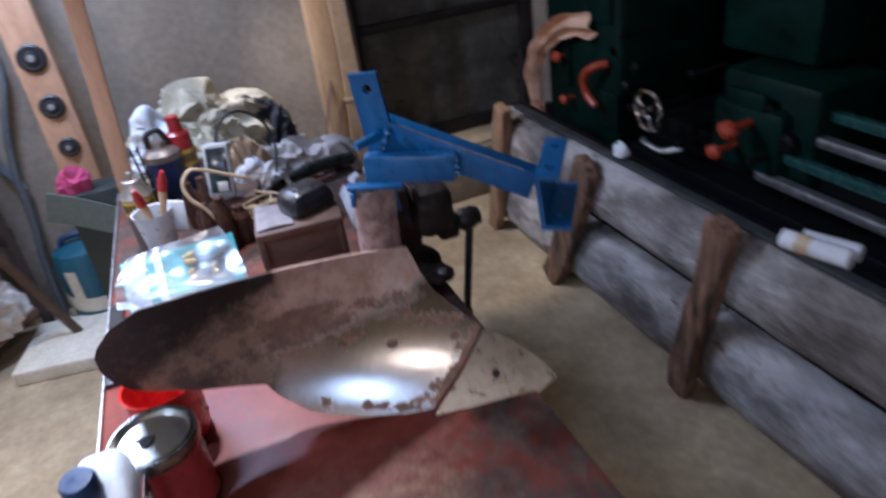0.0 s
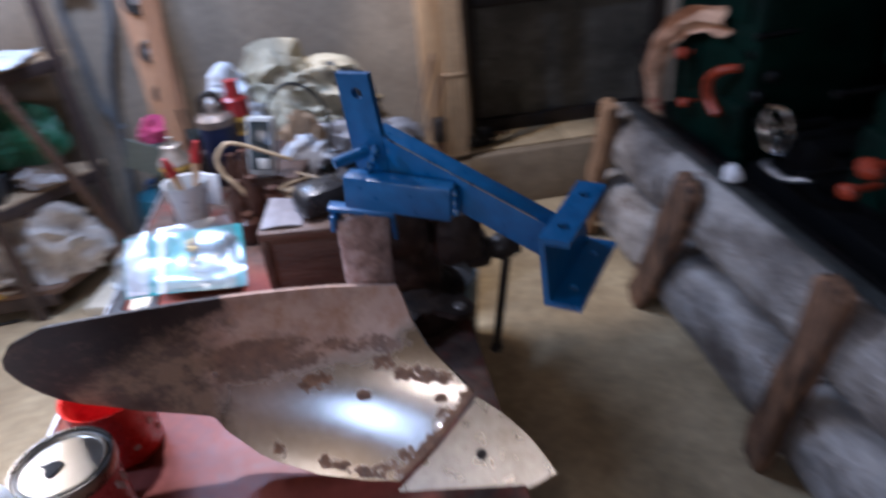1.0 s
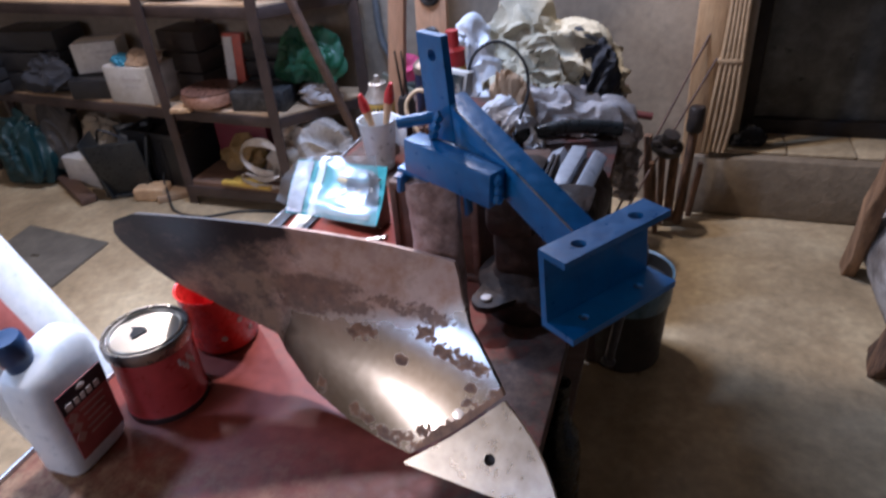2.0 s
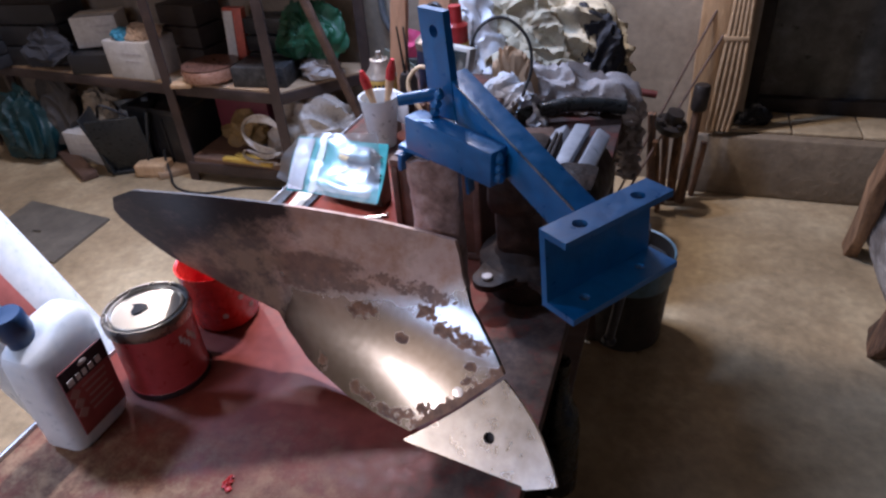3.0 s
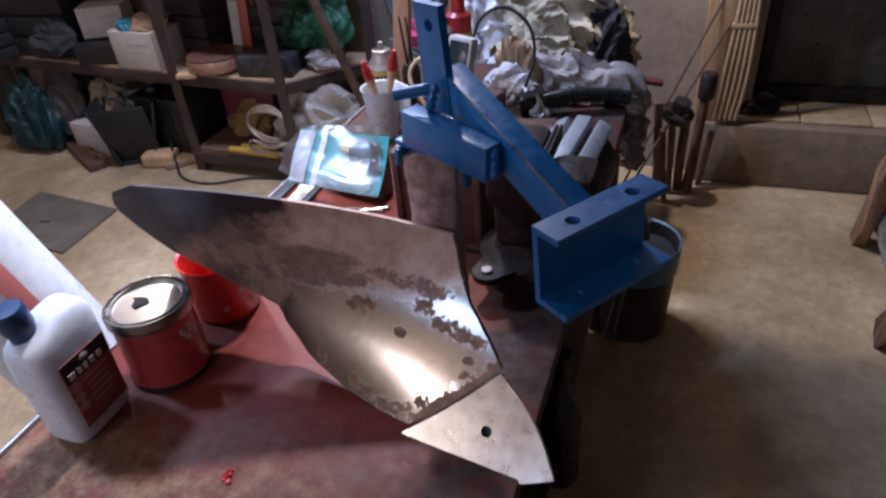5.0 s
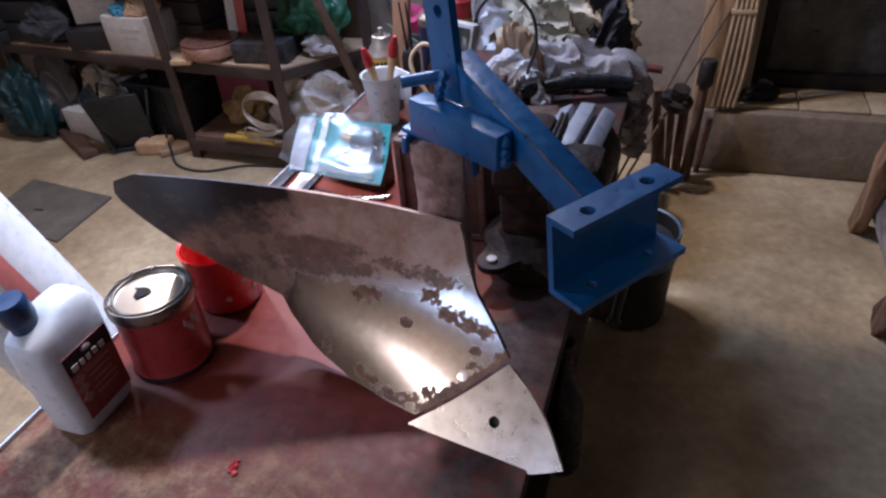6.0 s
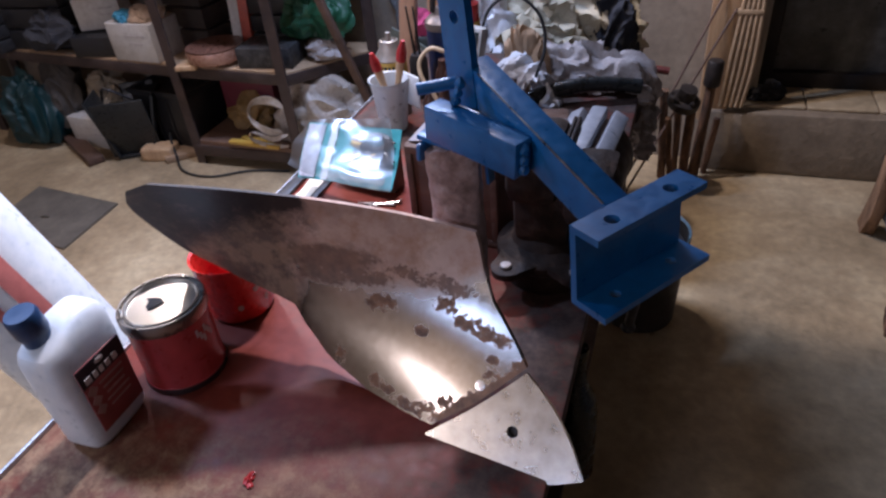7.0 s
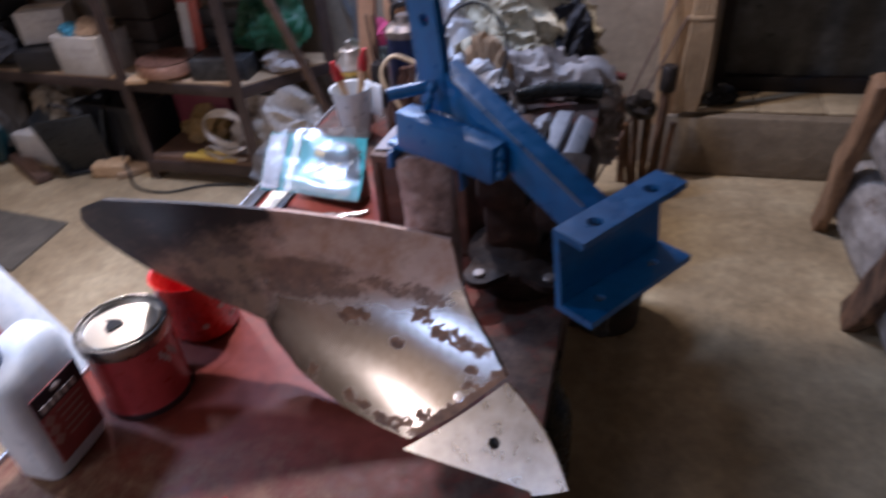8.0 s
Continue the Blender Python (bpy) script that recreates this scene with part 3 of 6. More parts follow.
bm = B()
sheet(bm, 96, 24, mould, lambda u, v: (0.001, 0.0055, -0.001))
part("mouldboard", bm, PLOUGHSTEEL, plough, "curved steel mouldboard, rusty above and polished below")
for x, z, r in ((0.2518, 0.8132, 0.0062), (0.0104, 0.8998, 0.0030)):
    n_ = V((face_y(x + 0.001, z) - face_y(x - 0.001, z), -0.002, face_y(x, z + 0.001) - face_y(x, z - 0.001))).normalized()
    bm = B()
    revolve(bm, V((x, face_y(x, z), z)) - n_ * 0.001, [(0.0, 0.0), (r, 0.0), (r * 0.96, 0.0016), (0.0, 0.0019)], 18, n_)
    part("bolt_head", bm, CHROME if r > 0.005 else STEEL, plough, "bright ground-down bolt head")
SHARE = surf("share_steel", [(0.35, (0.29, 0.25, 0.195)), (0.65, (0.44, 0.395, 0.33))], 9, 0.30, 1.0, bump=0.03, spots=(16, 0.68, (0.28, 0.2, 0.15), 0.5), rough_var=0.05)
sa, sb, sc = V((0.196, 0.609, 0.766)), V((0.304, 0.658, 0.840)), V((0.378, 0.586, 0.774))
ex = (sc - sa).normalized()
en = ex.cross(sb - sa).normalized()
if en.y > 0:
    en = -en
ey = (sb - sa) - ex * (sb - sa).dot(ex)
ey.normalize()
L = (sc - sa).length
low = [sa + ex * (L * t) - ey * (0.031 * math.sin(math.pi * t) ** 0.9 * (1 - 0.3 * t)) for t in (k / 12 for k in range(12))]
right = [sc + (sb - sc) * t + (ex + ey) * (0.006 * math.sin(math.pi * t)) for t in (k / 8 for k in range(8))]
joint = [sb + (sa - sb) * t - ey * (0.004 * math.sin(math.pi * t)) for t in (k / 8 for k in range(8))]
hole_c = sa + ex * ((V((0.299, 0.625, 0.783)) - sa).dot(ex)) + ey * ((V((0.299, 0.625, 0.783)) - sa).dot(ey))
bm = B()
prism(bm, low + right + joint, -en * 0.007, [circle(hole_c, 0.0065, ex, ey)])
part("share", bm, SHARE, plough, "bright steel plough share with one bolt hole")
bm = B()
cyl(bm, hole_c - en * 0.012, hole_c - en * 0.008, 0.012)
part("bolt_seat", bm, BLACKIRON, plough)
# rusty standard behind the mouldboard, bowed like a piece of pipe
bm = B()


def standard(u, v):
    a = math.pi * (0.08 + 0.84 * u)
    return (0.208 - 0.030 * math.cos(a) - 0.006 * math.sin(v * 2.5), 0.752 - 0.017 * math.sin(a) + 0.010 * math.sin(v * 3.0), 0.85 + v * (0.196 + 0.012 * math.sin(u * 3.1) + 0.004 * noise.noise((u * 6, 0, 0))))


sheet(bm, 16, 18, standard, lambda u, v: (0.0, 0.014, 0))
rough_up(bm, 0.0022, 60)
part("standard", bm, RUSTPOST, plough, "rusty steel standard")
# blue clamp round its head
bm = B()
box(bm, (0.206, 0.748, 1.061), (0.074, 0.018, 0.006), turn(0, 8, -14), bevel=0.0015)
box(bm, (0.1755, 0.752, 1.051), (0.006, 0.024, 0.020), turn(0, 7, -20), bevel=0.0015)
box(bm, (0.2395, 0.770, 1.032), (0.004, 0.014, 0.050), turn(0, -3, -14), bevel=0.001)
part("clamp", bm, BLUEPAINT, plough)
# cross tube
bm = B()
xd, yd = V((0.103, -0.052, -0.008)).normalized(), V((0.45, 0.89, 0)).normalized()
zd = xd.cross(yd).normalized()
rot = Matrix((xd, yd, zd)).transposed()
box(bm, V((0.242, 0.6945, 1.093)) + yd * 0.012, (0.116, 0.024, 0.036), rot, bevel=0.002)
part("cross_tube", bm, BLUEPAINT, plough)
# beam: from the channel back to the upright
b0, b1 = V((0.387, 0.644, 1.054)), V((0.235, 0.755, 1.132))
bd = (b1 - b0).normalized()
bs = bd.cross(V((0, 0, 1))).normalized()
bu = bs.cross(bd).normalized()
bm = B()
box(bm, (b0 + b1) / 2, ((b1 - b0).length + 0.01, 0.027, 0.038), Matrix((bd, -bs, bu)).transposed(), bevel=0.002)
part("beam", bm, BLUEPAINT, plough)
# thin bright strip modelling the highlight along the beam's edge
bm = B()
box(bm, (b0 + b1) / 2 + bu * 0.0187 - bs * 0.0132, ((b1 - b0).length * 0.86, 0.0012, 0.0012), Matrix((bd, -bs, bu)).transposed())
rough_up(bm, 0.0003, 90)
part("edge_highlight", bm, STEEL, plough, "bright strip for the highlight on the beam edge")
# weld lumps
for c in ((0.300, 0.677, 1.098), (0.300, 0.677, 1.088), (0.300, 0.676, 1.079), (0.222, 0.728, 1.118), (0.226, 0.724, 1.128), (0.230, 0.722, 1.138)):
    bm = B()
    blob(bm, c, (0.005, 0.005, 0.006), sub=2)
    part("weld", bm, BLUEPAINT, plough)
# upright flat bar with its hole
bm = B()
fx = V((0.866, -0.5, 0.0))
fz = V((-0.07, 0.05, 1.0)).normalized()
f0 = V((0.201, 0.757, 1.211))
fl = [f0, f0 + fx * 0.036, f0 + fx * 0.038 - fz * 0.105, f0 - fz * 0.105]
prism(bm, fl, V((0.5, 0.866, 0)) * 0.009, [circle(f0 + fx * 0.02 - fz * 0.02, 0.006, fx, fz)])
part("upright_bar", bm, BLUEPAINT, plough)
bm = B()
cyl(bm, (0.186, 0.722, 1.130), (0.222, 0.735, 1.134), 0.006)
part("pin", bm, BLUEPAINT, plough)
# channel plate at the front
ld, od = V((0.588, 0.809, 0)), V((0.809, -0.588, 0))
c0 = V((0.357, 0.577, 1.093))
bm = B()
prism(bm, [c0, c0 + ld * 0.122, c0 + ld * 0.122 + od * 0.029, c0 + od * 0.029], (0, 0, -0.006), [circle(c0 + ld * q + od * 0.0155, 0.0062, ld, od) for q in (0.028, 0.094)])
part("top_flange", bm, BLUEPAINT, plough)
c1 = c0 + V((0.004, -0.003, -0.066))
bm = B()
prism(bm, [c1, c1 + ld * 0.124, c1 + ld * 0.124 + od * 0.036, c1 + od * 0.036], (0, 0, -0.006), [circle(c1 + ld * q + od * 0.020, 0.0045, ld, od) for q in (0.028, 0.094)])
part("bottom_flange", bm, BLUEPAINT, plough)
bm = B()
prism(bm, [c0 + V((0, 0, -0.003)), c0 + ld * 0.122 + V((0, 0, -0.003)), c1 + ld * 0.122 + V((0, 0, -0.003)), c1 + V((0, 0, -0.003))], od * 0.006)
part("web", bm, BLUEPAINT, plough)

# ---- vice ----
VICEIRON = surf("worn_cast_iron", [(0.35, (0.010, 0.007, 0.006)), (0.56, (0.028, 0.019, 0.014)), (0.74, (0.075, 0.046, 0.030))], 22, 0.62, 0.0, bump=0.35, fine=70, spots=(46, 0.72, (0.10, 0.066, 0.045), 0.4))
VICEIRON.node_tree.nodes["Principled BSDF"].inputs["Specular IOR Level"].default_value = 0.18
vice = thing("bench_vice", (0.27, 0.95, TOP), "old black cast-iron bench vice bolted to the bench", "vice")
bm = B()
revolve(bm, (0.270, 0.945, TOP), [(0.0, 0.0), (0.066, 0.0), (0.068, 0.004), (0.066, 0.030), (0.060, 0.036), (0.0, 0.037)], 40)
rough_up(bm, 0.002, 26)
for v in bm.verts:
    v.co.z = max(v.co.z, TOP)
part("base", bm, VICEIRON, vice)
bm = B()
revolve(bm, (0.270, 0.945, TOP + 0.034), [(0.0, 0.0), (0.070, 0.0), (0.073, 0.003), (0.073, 0.015), (0.069, 0.019), (0.052, 0.026), (0.044, 0.040), (0.0, 0.044)], 40)
part("swivel_flange", bm, VICEIRON, vice)
for k, a in enumerate((-118, -55, 90)):
    q = V((math.cos(radians(a)), math.sin(radians(a)), 0))
    c = V((0.270, 0.945, TOP + 0.0425)) + q * 0.086
    bm = B()
    loop = [c + q * (0.024 * math.cos(t)) + q.cross(V((0, 0, 1))) * (0.023 * math.sin(t)) for t in (math.pi * (k_ / 10 - 0.5) for k_ in range(11))]
    side_ = q.cross(V((0, 0, 1)))
    prism(bm, loop + [c - q * 0.045 + side_ * 0.040, c - q * 0.045 - side_ * 0.040], (0, 0, 0.010))
    rough_up(bm, 0.001, 40)
    part("lug", bm, VICEIRON, vice)
    bm = B()
    revolve(bm, c + q * 0.004 + V((0, 0, 0.010)), [(0.0, 0.0), (0.0085, 0.0), (0.0085, 0.003), (0.007, 0.0045), (0.0, 0.005)], 14)
    part("bolt", bm, plain("worn_bolt", (0.22, 0.19, 0.165), 0.5, 0.4), vice, "worn grey flat bolt head")
bm = B()
box(bm, (0.268, 0.95, TOP + 0.110), (0.080, 0.10, 0.085), bevel=0.014)
box(bm, (0.258, 0.945, TOP + 0.178), (0.070, 0.125, 0.080), bevel=0.018)
rough_up(bm, 0.003, 30)
part("body", bm, VICEIRON, vice)
bm = B()
box(bm, (0.332, 0.922, TOP + 0.156), (0.072, 0.084, 0.090), bevel=0.022)
box(bm, (0.366, 0.950, TOP + 0.100), (0.040, 0.052, 0.052), bevel=0.012)
rough_up(bm, 0.003, 24)
part("moving_jaw", bm, VICEIRON, vice)
for x in (0.2945, 0.3005):
    bm = B()
    box(bm, (x, 0.944, TOP + 0.204), (0.005, 0.128, 0.022), bevel=0.002)
    part("jaw_plate", bm, VICEIRON, vice)
bm = B()
cyl(bm, (0.38, 0.96, TOP + 0.09), (0.435, 0.963, TOP + 0.09), 0.017)
revolve(bm, (0.412, 0.962, TOP + 0.09), [(0.0, -0.018), (0.017, -0.018), (0.021, -0.01), (0.021, 0.01), (0.017, 0.018), (0.0, 0.018)], 20, (1, 0, 0))
part("screw", bm, BLACKIRON, vice)
bm = B()
cyl(bm, (0.421, 0.962, TOP + 0.11), (0.393, 0.970, 0.655), 0.0075, seg=14)
revolve(bm, (0.392, 0.970, 0.648), [(0, -0.008), (0.009, -0.006), (0.012, 0), (0.009, 0.006), (0, 0.008)], 14)
part("handle", bm, BLACKIRON, vice)


# ---- things on the bench ----
WHITEPL = surf("white_plastic", [(0.3, (0.60, 0.655, 0.70)), (0.7, (0.70, 0.75, 0.785))], 12, 0.35, bump=0.03, spots=(60, 0.74, (0.45, 0.46, 0.46), 0.5))
NAVY = plain("navy_plastic", (0.012, 0.04, 0.11), 0.4)
BLACKLAB = plain("black_label", (0.012, 0.013, 0.02), 0.4)
REDLAB = plain("dull_red_label", (0.29, 0.07, 0.07), 0.45)
GREYLAB = plain("grey_print", (0.5, 0.47, 0.46), 0.5)
TIN = surf("tin_lid", [(0.3, (0.60, 0.565, 0.49)), (0.7, (0.68, 0.645, 0.57))], 3, 0.30, 1.0, bump=0.0, rough_var=0.01, fine=20)
CANRED = surf("can_red_label", [(0.3, (0.36, 0.036, 0.036)), (0.7, (0.47, 0.058, 0.054))], 8, 0.35, bump=0.03)
CUPRED = surf("red_plastic", [(0.3, (0.50, 0.022, 0.012)), (0.7, (0.62, 0.035, 0.02))], 8, 0.3, bump=0.03)
RUBBER = plain("black_rubber", (0.015, 0.015, 0.016), 0.6)
BLACKPL = plain("black_plastic", (0.02, 0.02, 0.022), 0.4)
YELLOW = plain("yellow_plastic", (0.55, 0.36, 0.06), 0.4)
TEAL = plain("teal_card", (0.07, 0.33, 0.36), 0.4)
REDPL = plain("red_handle_plastic", (0.36, 0.022, 0.022), 0.35)
BEIGE = plain("beige_plastic", (0.50, 0.38, 0.23), 0.5)
CREAM = surf("cream_card", [(0.3, (0.55, 0.48, 0.36)), (0.7, (0.70, 0.63, 0.50))], 7, 0.6, bump=0.1)


def clear(name, tint, rough=0.08):
    m = bpy.data.materials.new(name)
    m.use_nodes = True
    b = m.node_tree.nodes["Principled BSDF"]
    b.inputs["Base Color"].default_value = (*tint, 1)
    b.inputs["Roughness"].default_value = rough
    b.inputs["Transmission Weight"].default_value = 0.95
    b.inputs["IOR"].default_value = 1.45
    return m


def film_sheet(name):
    m = bpy.data.materials.new(name)
    m.use_nodes = True
    n, l = m.node_tree.nodes, m.node_tree.links
    see, shine, mix, edge = n.new("ShaderNodeBsdfTransparent"), n.new("ShaderNodeBsdfGlossy"), n.new("ShaderNodeMixShader"), n.new("ShaderNodeFresnel")
    see.inputs[0].default_value = (0.90, 0.95, 0.97, 1)
    shine.inputs["Roughness"].default_value = 0.30
    edge.inputs[0].default_value = 4.6
    l.new(edge.outputs[0], mix.inputs[0])
    l.new(see.outputs[0], mix.inputs[1])
    l.new(shine.outputs[0], mix.inputs[2])
    l.new(mix.outputs[0], n["Material Output"].inputs[0])
    return m


FILM = film_sheet("clear_film")
b_ = WHITEPL.node_tree.nodes["Principled BSDF"]
b_.inputs["Subsurface Weight"].default_value, b_.inputs["Subsurface Scale"].default_value = 0.7, 0.04
b_.inputs["Subsurface Radius"].default_value = (1.0, 1.0, 1.0)

# solvent bottle
bottle = thing("solvent_bottle", (-0.192, 0.53, TOP), "white plastic solvent bottle with navy cap and red-black label", "bottle")
bm = B()
rings = []
for z, y0, y1, k in ((0.765, 0.496, 0.563, 0.80), (0.768, 0.489, 0.570, 0.93), (0.775, 0.485, 0.574, 1.0), (0.81, 0.483, 0.576, 1.0), (0.86, 0.481, 0.578, 1.0), (0.90, 0.482, 0.579, 1.0), (0.915, 0.486, 0.579, 0.98), (0.925, 0.496, 0.578, 0.93), (0.934, 0.512, 0.576, 0.86), (0.943, 0.526, 0.572, 0.74), (0.950, 0.535, 0.566, 0.55), (0.953, 0.545, 0.558, 0.30)):
    ring = []
    for q in range(40):
        t = 2 * math.pi * q / 40
        cx, cy = math.cos(t), math.sin(t)
        ring.append(bm.verts.new(V((-0.185 + 0.029 * k * math.copysign(abs(cx) ** 0.45, cx), (y0 + y1) / 2 + (y1 - y0) / 2 * math.copysign(abs(cy) ** 0.45, cy), z if z < 0.9 else 0.9 + (z - 0.9) * 0.62))))
    rings.append(ring)
for r0, r1 in zip(rings, rings[1:]):
    for q in range(40):
        bm.faces.new((r0[q], r0[(q + 1) % 40], r1[(q + 1) % 40], r1[q]))
bm.faces.new(rings[0][::-1])
bm.faces.new(rings[-1])
body = part("body", bm, WHITEPL, bottle)
bm = B()
revolve(bm, (-0.192, 0.510, 0.917), [(0.0, 0), (0.015, 0), (0.015, 0.012), (0.0165, 0.012), (0.0175, 0.016), (0.0175, 0.037), (0.0155, 0.041), (0.0, 0.0415)], 28, (0.0, -0.12, 1.0))
part("cap", bm, NAVY, bottle, "navy ribbed screw cap")
bm = B()
box(bm, (-0.1555, 0.534, 0.834), (0.002, 0.066, 0.094), bevel=0.0009)
lab = part("label", bm, REDLAB, bottle, "dull red label with a black band")
bm = B()
box(bm, (-0.1542, 0.534, 0.868), (0.001, 0.066, 0.026))
part("label_band", bm, BLACKLAB, lab)
bm = B()
for k, (y, w) in enumerate(((0.508, 0.012), (0.519, 0.008), (0.528, 0.008), (0.538, 0.009), (0.549, 0.010))):
    box(bm, (-0.1532, y + 0.003, 0.862), (0.001, w * 0.7, 0.008))
blob(bm, (-0.1532, 0.533, 0.8745), (0.0008, 0.006, 0.004), sub=2)
part("label_print", bm, GREYLAB, lab)
FADED = plain("faded_print", (0.36, 0.22, 0.2), 0.5)
for k in range(3):
    bm = B()
    box(bm, (-0.1542, 0.510, 0.845 - 0.014 * k), (0.001, 0.011, 0.011), turn(45, 0, 0))
    part("label_mark", bm, FADED, lab)
for k in range(5):
    bm = B()
    box(bm, (-0.1542, 0.539, 0.847 - 0.009 * k), (0.001, 0.036 - 0.004 * (k % 3), 0.0022))
    part("label_line", bm, FADED, lab)

# paint can
CC = V((-0.146, 0.634, TOP))
can = thing("paint_can", CC, "red metal paint can with a bright pierced tin lid", "paint can")
bm = B()
revolve(bm, CC, [(0.0, 0.001), (0.0495, 0.001), (0.0515, 0.003), (0.0515, 0.007), (0.0500, 0.009), (0.0500, 0.096), (0.0515, 0.098), (0.0, 0.098)], 48)
part("body", bm, CANRED, can)
bm = B()
revolve(bm, CC, [(0.0515, 0.0), (0.0525, 0.004), (0.0515, 0.009)], 48)
part("bottom_rim", bm, plain("dark_tin", (0.08, 0.06, 0.06), 0.35, 0.8), can)
bm = B()
revolve(bm, CC, [(0.0505, 0.094), (0.0530, 0.096), (0.0535, 0.100), (0.0535, 0.109), (0.0520, 0.1125), (0.0495, 0.1125), (0.0485, 0.107), (0.0462, 0.1055)], 48)
part("top_rim", bm, plain("grey_tin", (0.30, 0.285, 0.265), 0.32, 1.0), can, "dull grey rolled rim")
bm = B()
revolve(bm, CC, [(0.0462, 0.1052), (0.0452, 0.1112), (0.0436, 0.1122), (0.0424, 0.1112), (0.0415, 0.108), (0.0, 0.1085)], 48)
lid = part("lid", bm, TIN, can, "bright tin press lid")
bm = B()
prism(bm, [CC + V((x, y, 0.1095)) for x, y in ((-0.024, 0.002), (-0.017, -0.001), (-0.013, -0.013), (-0.006, -0.016), (-0.001, -0.007), (0.003, 0.001), (-0.004, 0.006), (-0.012, 0.006), (-0.017, 0.004))], (0, 0, 0.0006))
part("punched_hole", bm, RUBBER, lid)
bm = B()
for k in range(6):
    a = radians(-12 + 5 * k)
    q = V((math.cos(a), math.sin(a), 0))
    box(bm, CC + q * 0.0503 + V((0, 0, 0.077 - 0.006 * (k % 3))), (0.001, 0.0035, 0.010), turn(0, 0, math.degrees(a)))
part("label_print", bm, GREYLAB, can)

# red cup
RC = V((-0.142, 0.762, TOP))
cup = thing("red_cup", RC, "bright red plastic cup with small white dots", "cup")
bm = B()
revolve(bm, RC, [(0.0, 0.002), (0.043, 0.002), (0.046, 0.006), (0.051, 0.094), (0.0525, 0.096), (0.049, 0.094), (0.043, 0.010), (0.0, 0.008)], 40)
part("body", bm, CUPRED, cup)
for a, z in ((-52, 0.030), (-20, 0.052), (-2, 0.028), (28, 0.045)):
    bm = B()
    q = V((math.cos(radians(a)), math.sin(radians(a)), 0))
    r = 0.046 + 0.005 * (z - 0.006) / 0.088
    cyl(bm, RC + q * (r - 0.001) + V((0, 0, z)), RC + q * (r + 0.0012) + V((0, 0, z)), 0.0042, seg=14)
    part("dot", bm, GREYLAB, cup)

# white film roll leaning beyond the bench
roll = thing("film_roll", (-0.40, 0.78, 0.0), "tall white wrapped roll with a red stripe leaning beside the bench", "roll")
p0, p1 = V((-0.330, 0.82, 0.0)), V((-0.645, 0.66, 1.10))
bm = B()
ax = (p1 - p0).normalized()
revolve(bm, p0, [(0.0, 0.012), (0.06, 0.014), (0.088, 0.03), (0.092, 0.10), (0.092, 0.95), (0.086, 1.04), (0.05, 1.06), (0.0, 1.06)], 36, ax)
part("wrap", bm, WHITEPL, roll)
bm = B()
sx = V((1, 0, 0)) - ax * ax.x
sx.normalize()
sy = ax.cross(sx)
for a0, a1, r in ((-24, -6, 0.0935), (-46, -38, 0.0935)):
    sheet(bm, 6, 10, lambda u, v: p0 + ax * (0.72 + 0.25 * v) + r * (math.cos(radians(a0 + (a1 - a0) * u)) * sx + math.sin(radians(a0 + (a1 - a0) * u)) * sy), lambda u, v: ax * 0.0 + sx * -0.001)
part("red_stripe", bm, plain("red_print", (0.55, 0.19, 0.17), 0.4), roll)

# tool pack: card, tools and clear film
bm = B()
box(bm, (-0.095, 1.128, TOP + 0.050), (0.13, 0.035, 0.100), turn(0, 0, -12), bevel=0.004)
solid("tray_block", bm, BROWNWOOD, "dark wooden block propping the tool pack", "block")
pack = thing("tool_pack", (-0.075, 1.04, TOP + 0.045), "pliers set with yellow-black grips in clear film on teal card", "tool set")
a, b, c = V((-0.196, 1.048, 0.812)), V((0.004, 0.998, 0.836)), V((-0.193, 1.115, 0.887))
px, py = (b - a), (c - a)
pn = px.cross(py).normalized()
ux, uy = px.normalized(), py.normalized()


def on_pack(u, v, h=0.0):
    return a + px * u + py * v + pn * (h + 0.004 * math.sin(u * 5) + 0.003 * math.sin(v * 4 + u * 3))


bm = B()
sheet(bm, 16, 10, lambda u, v: on_pack(u, v), lambda u, v: -pn * 0.002)
card = part("card", bm, TEAL, pack)
# pale grey flap, whitened to carry the film's reflections in its colour
bm = B()
sheet(bm, 4, 10, lambda u, v: on_pack(0.02 + 0.2 * u, 0.03 + 0.94 * v, 0.0025), lambda u, v: -pn * 0.001)
part("card_flap", bm, plain("pale_glare_card", (0.52, 0.53, 0.58), 0.35), card)
bm = B()
for u0, w in ((0.30, 0.07),):
    sheet(bm, 2, 10, lambda u, v: on_pack(u0 + w * u, 0.01 + 0.98 * v, 0.003), lambda u, v: -pn * 0.001)
for k in range(4):
    sheet(bm, 6, 1, lambda u, v, k=k: on_pack(0.3 + 0.62 * u, 0.07 + 0.035 * k + 0.014 * v, 0.003), lambda u, v: -pn * 0.001)
part("white_print", bm, plain("white_print_card", (0.75, 0.78, 0.8), 0.4), card)
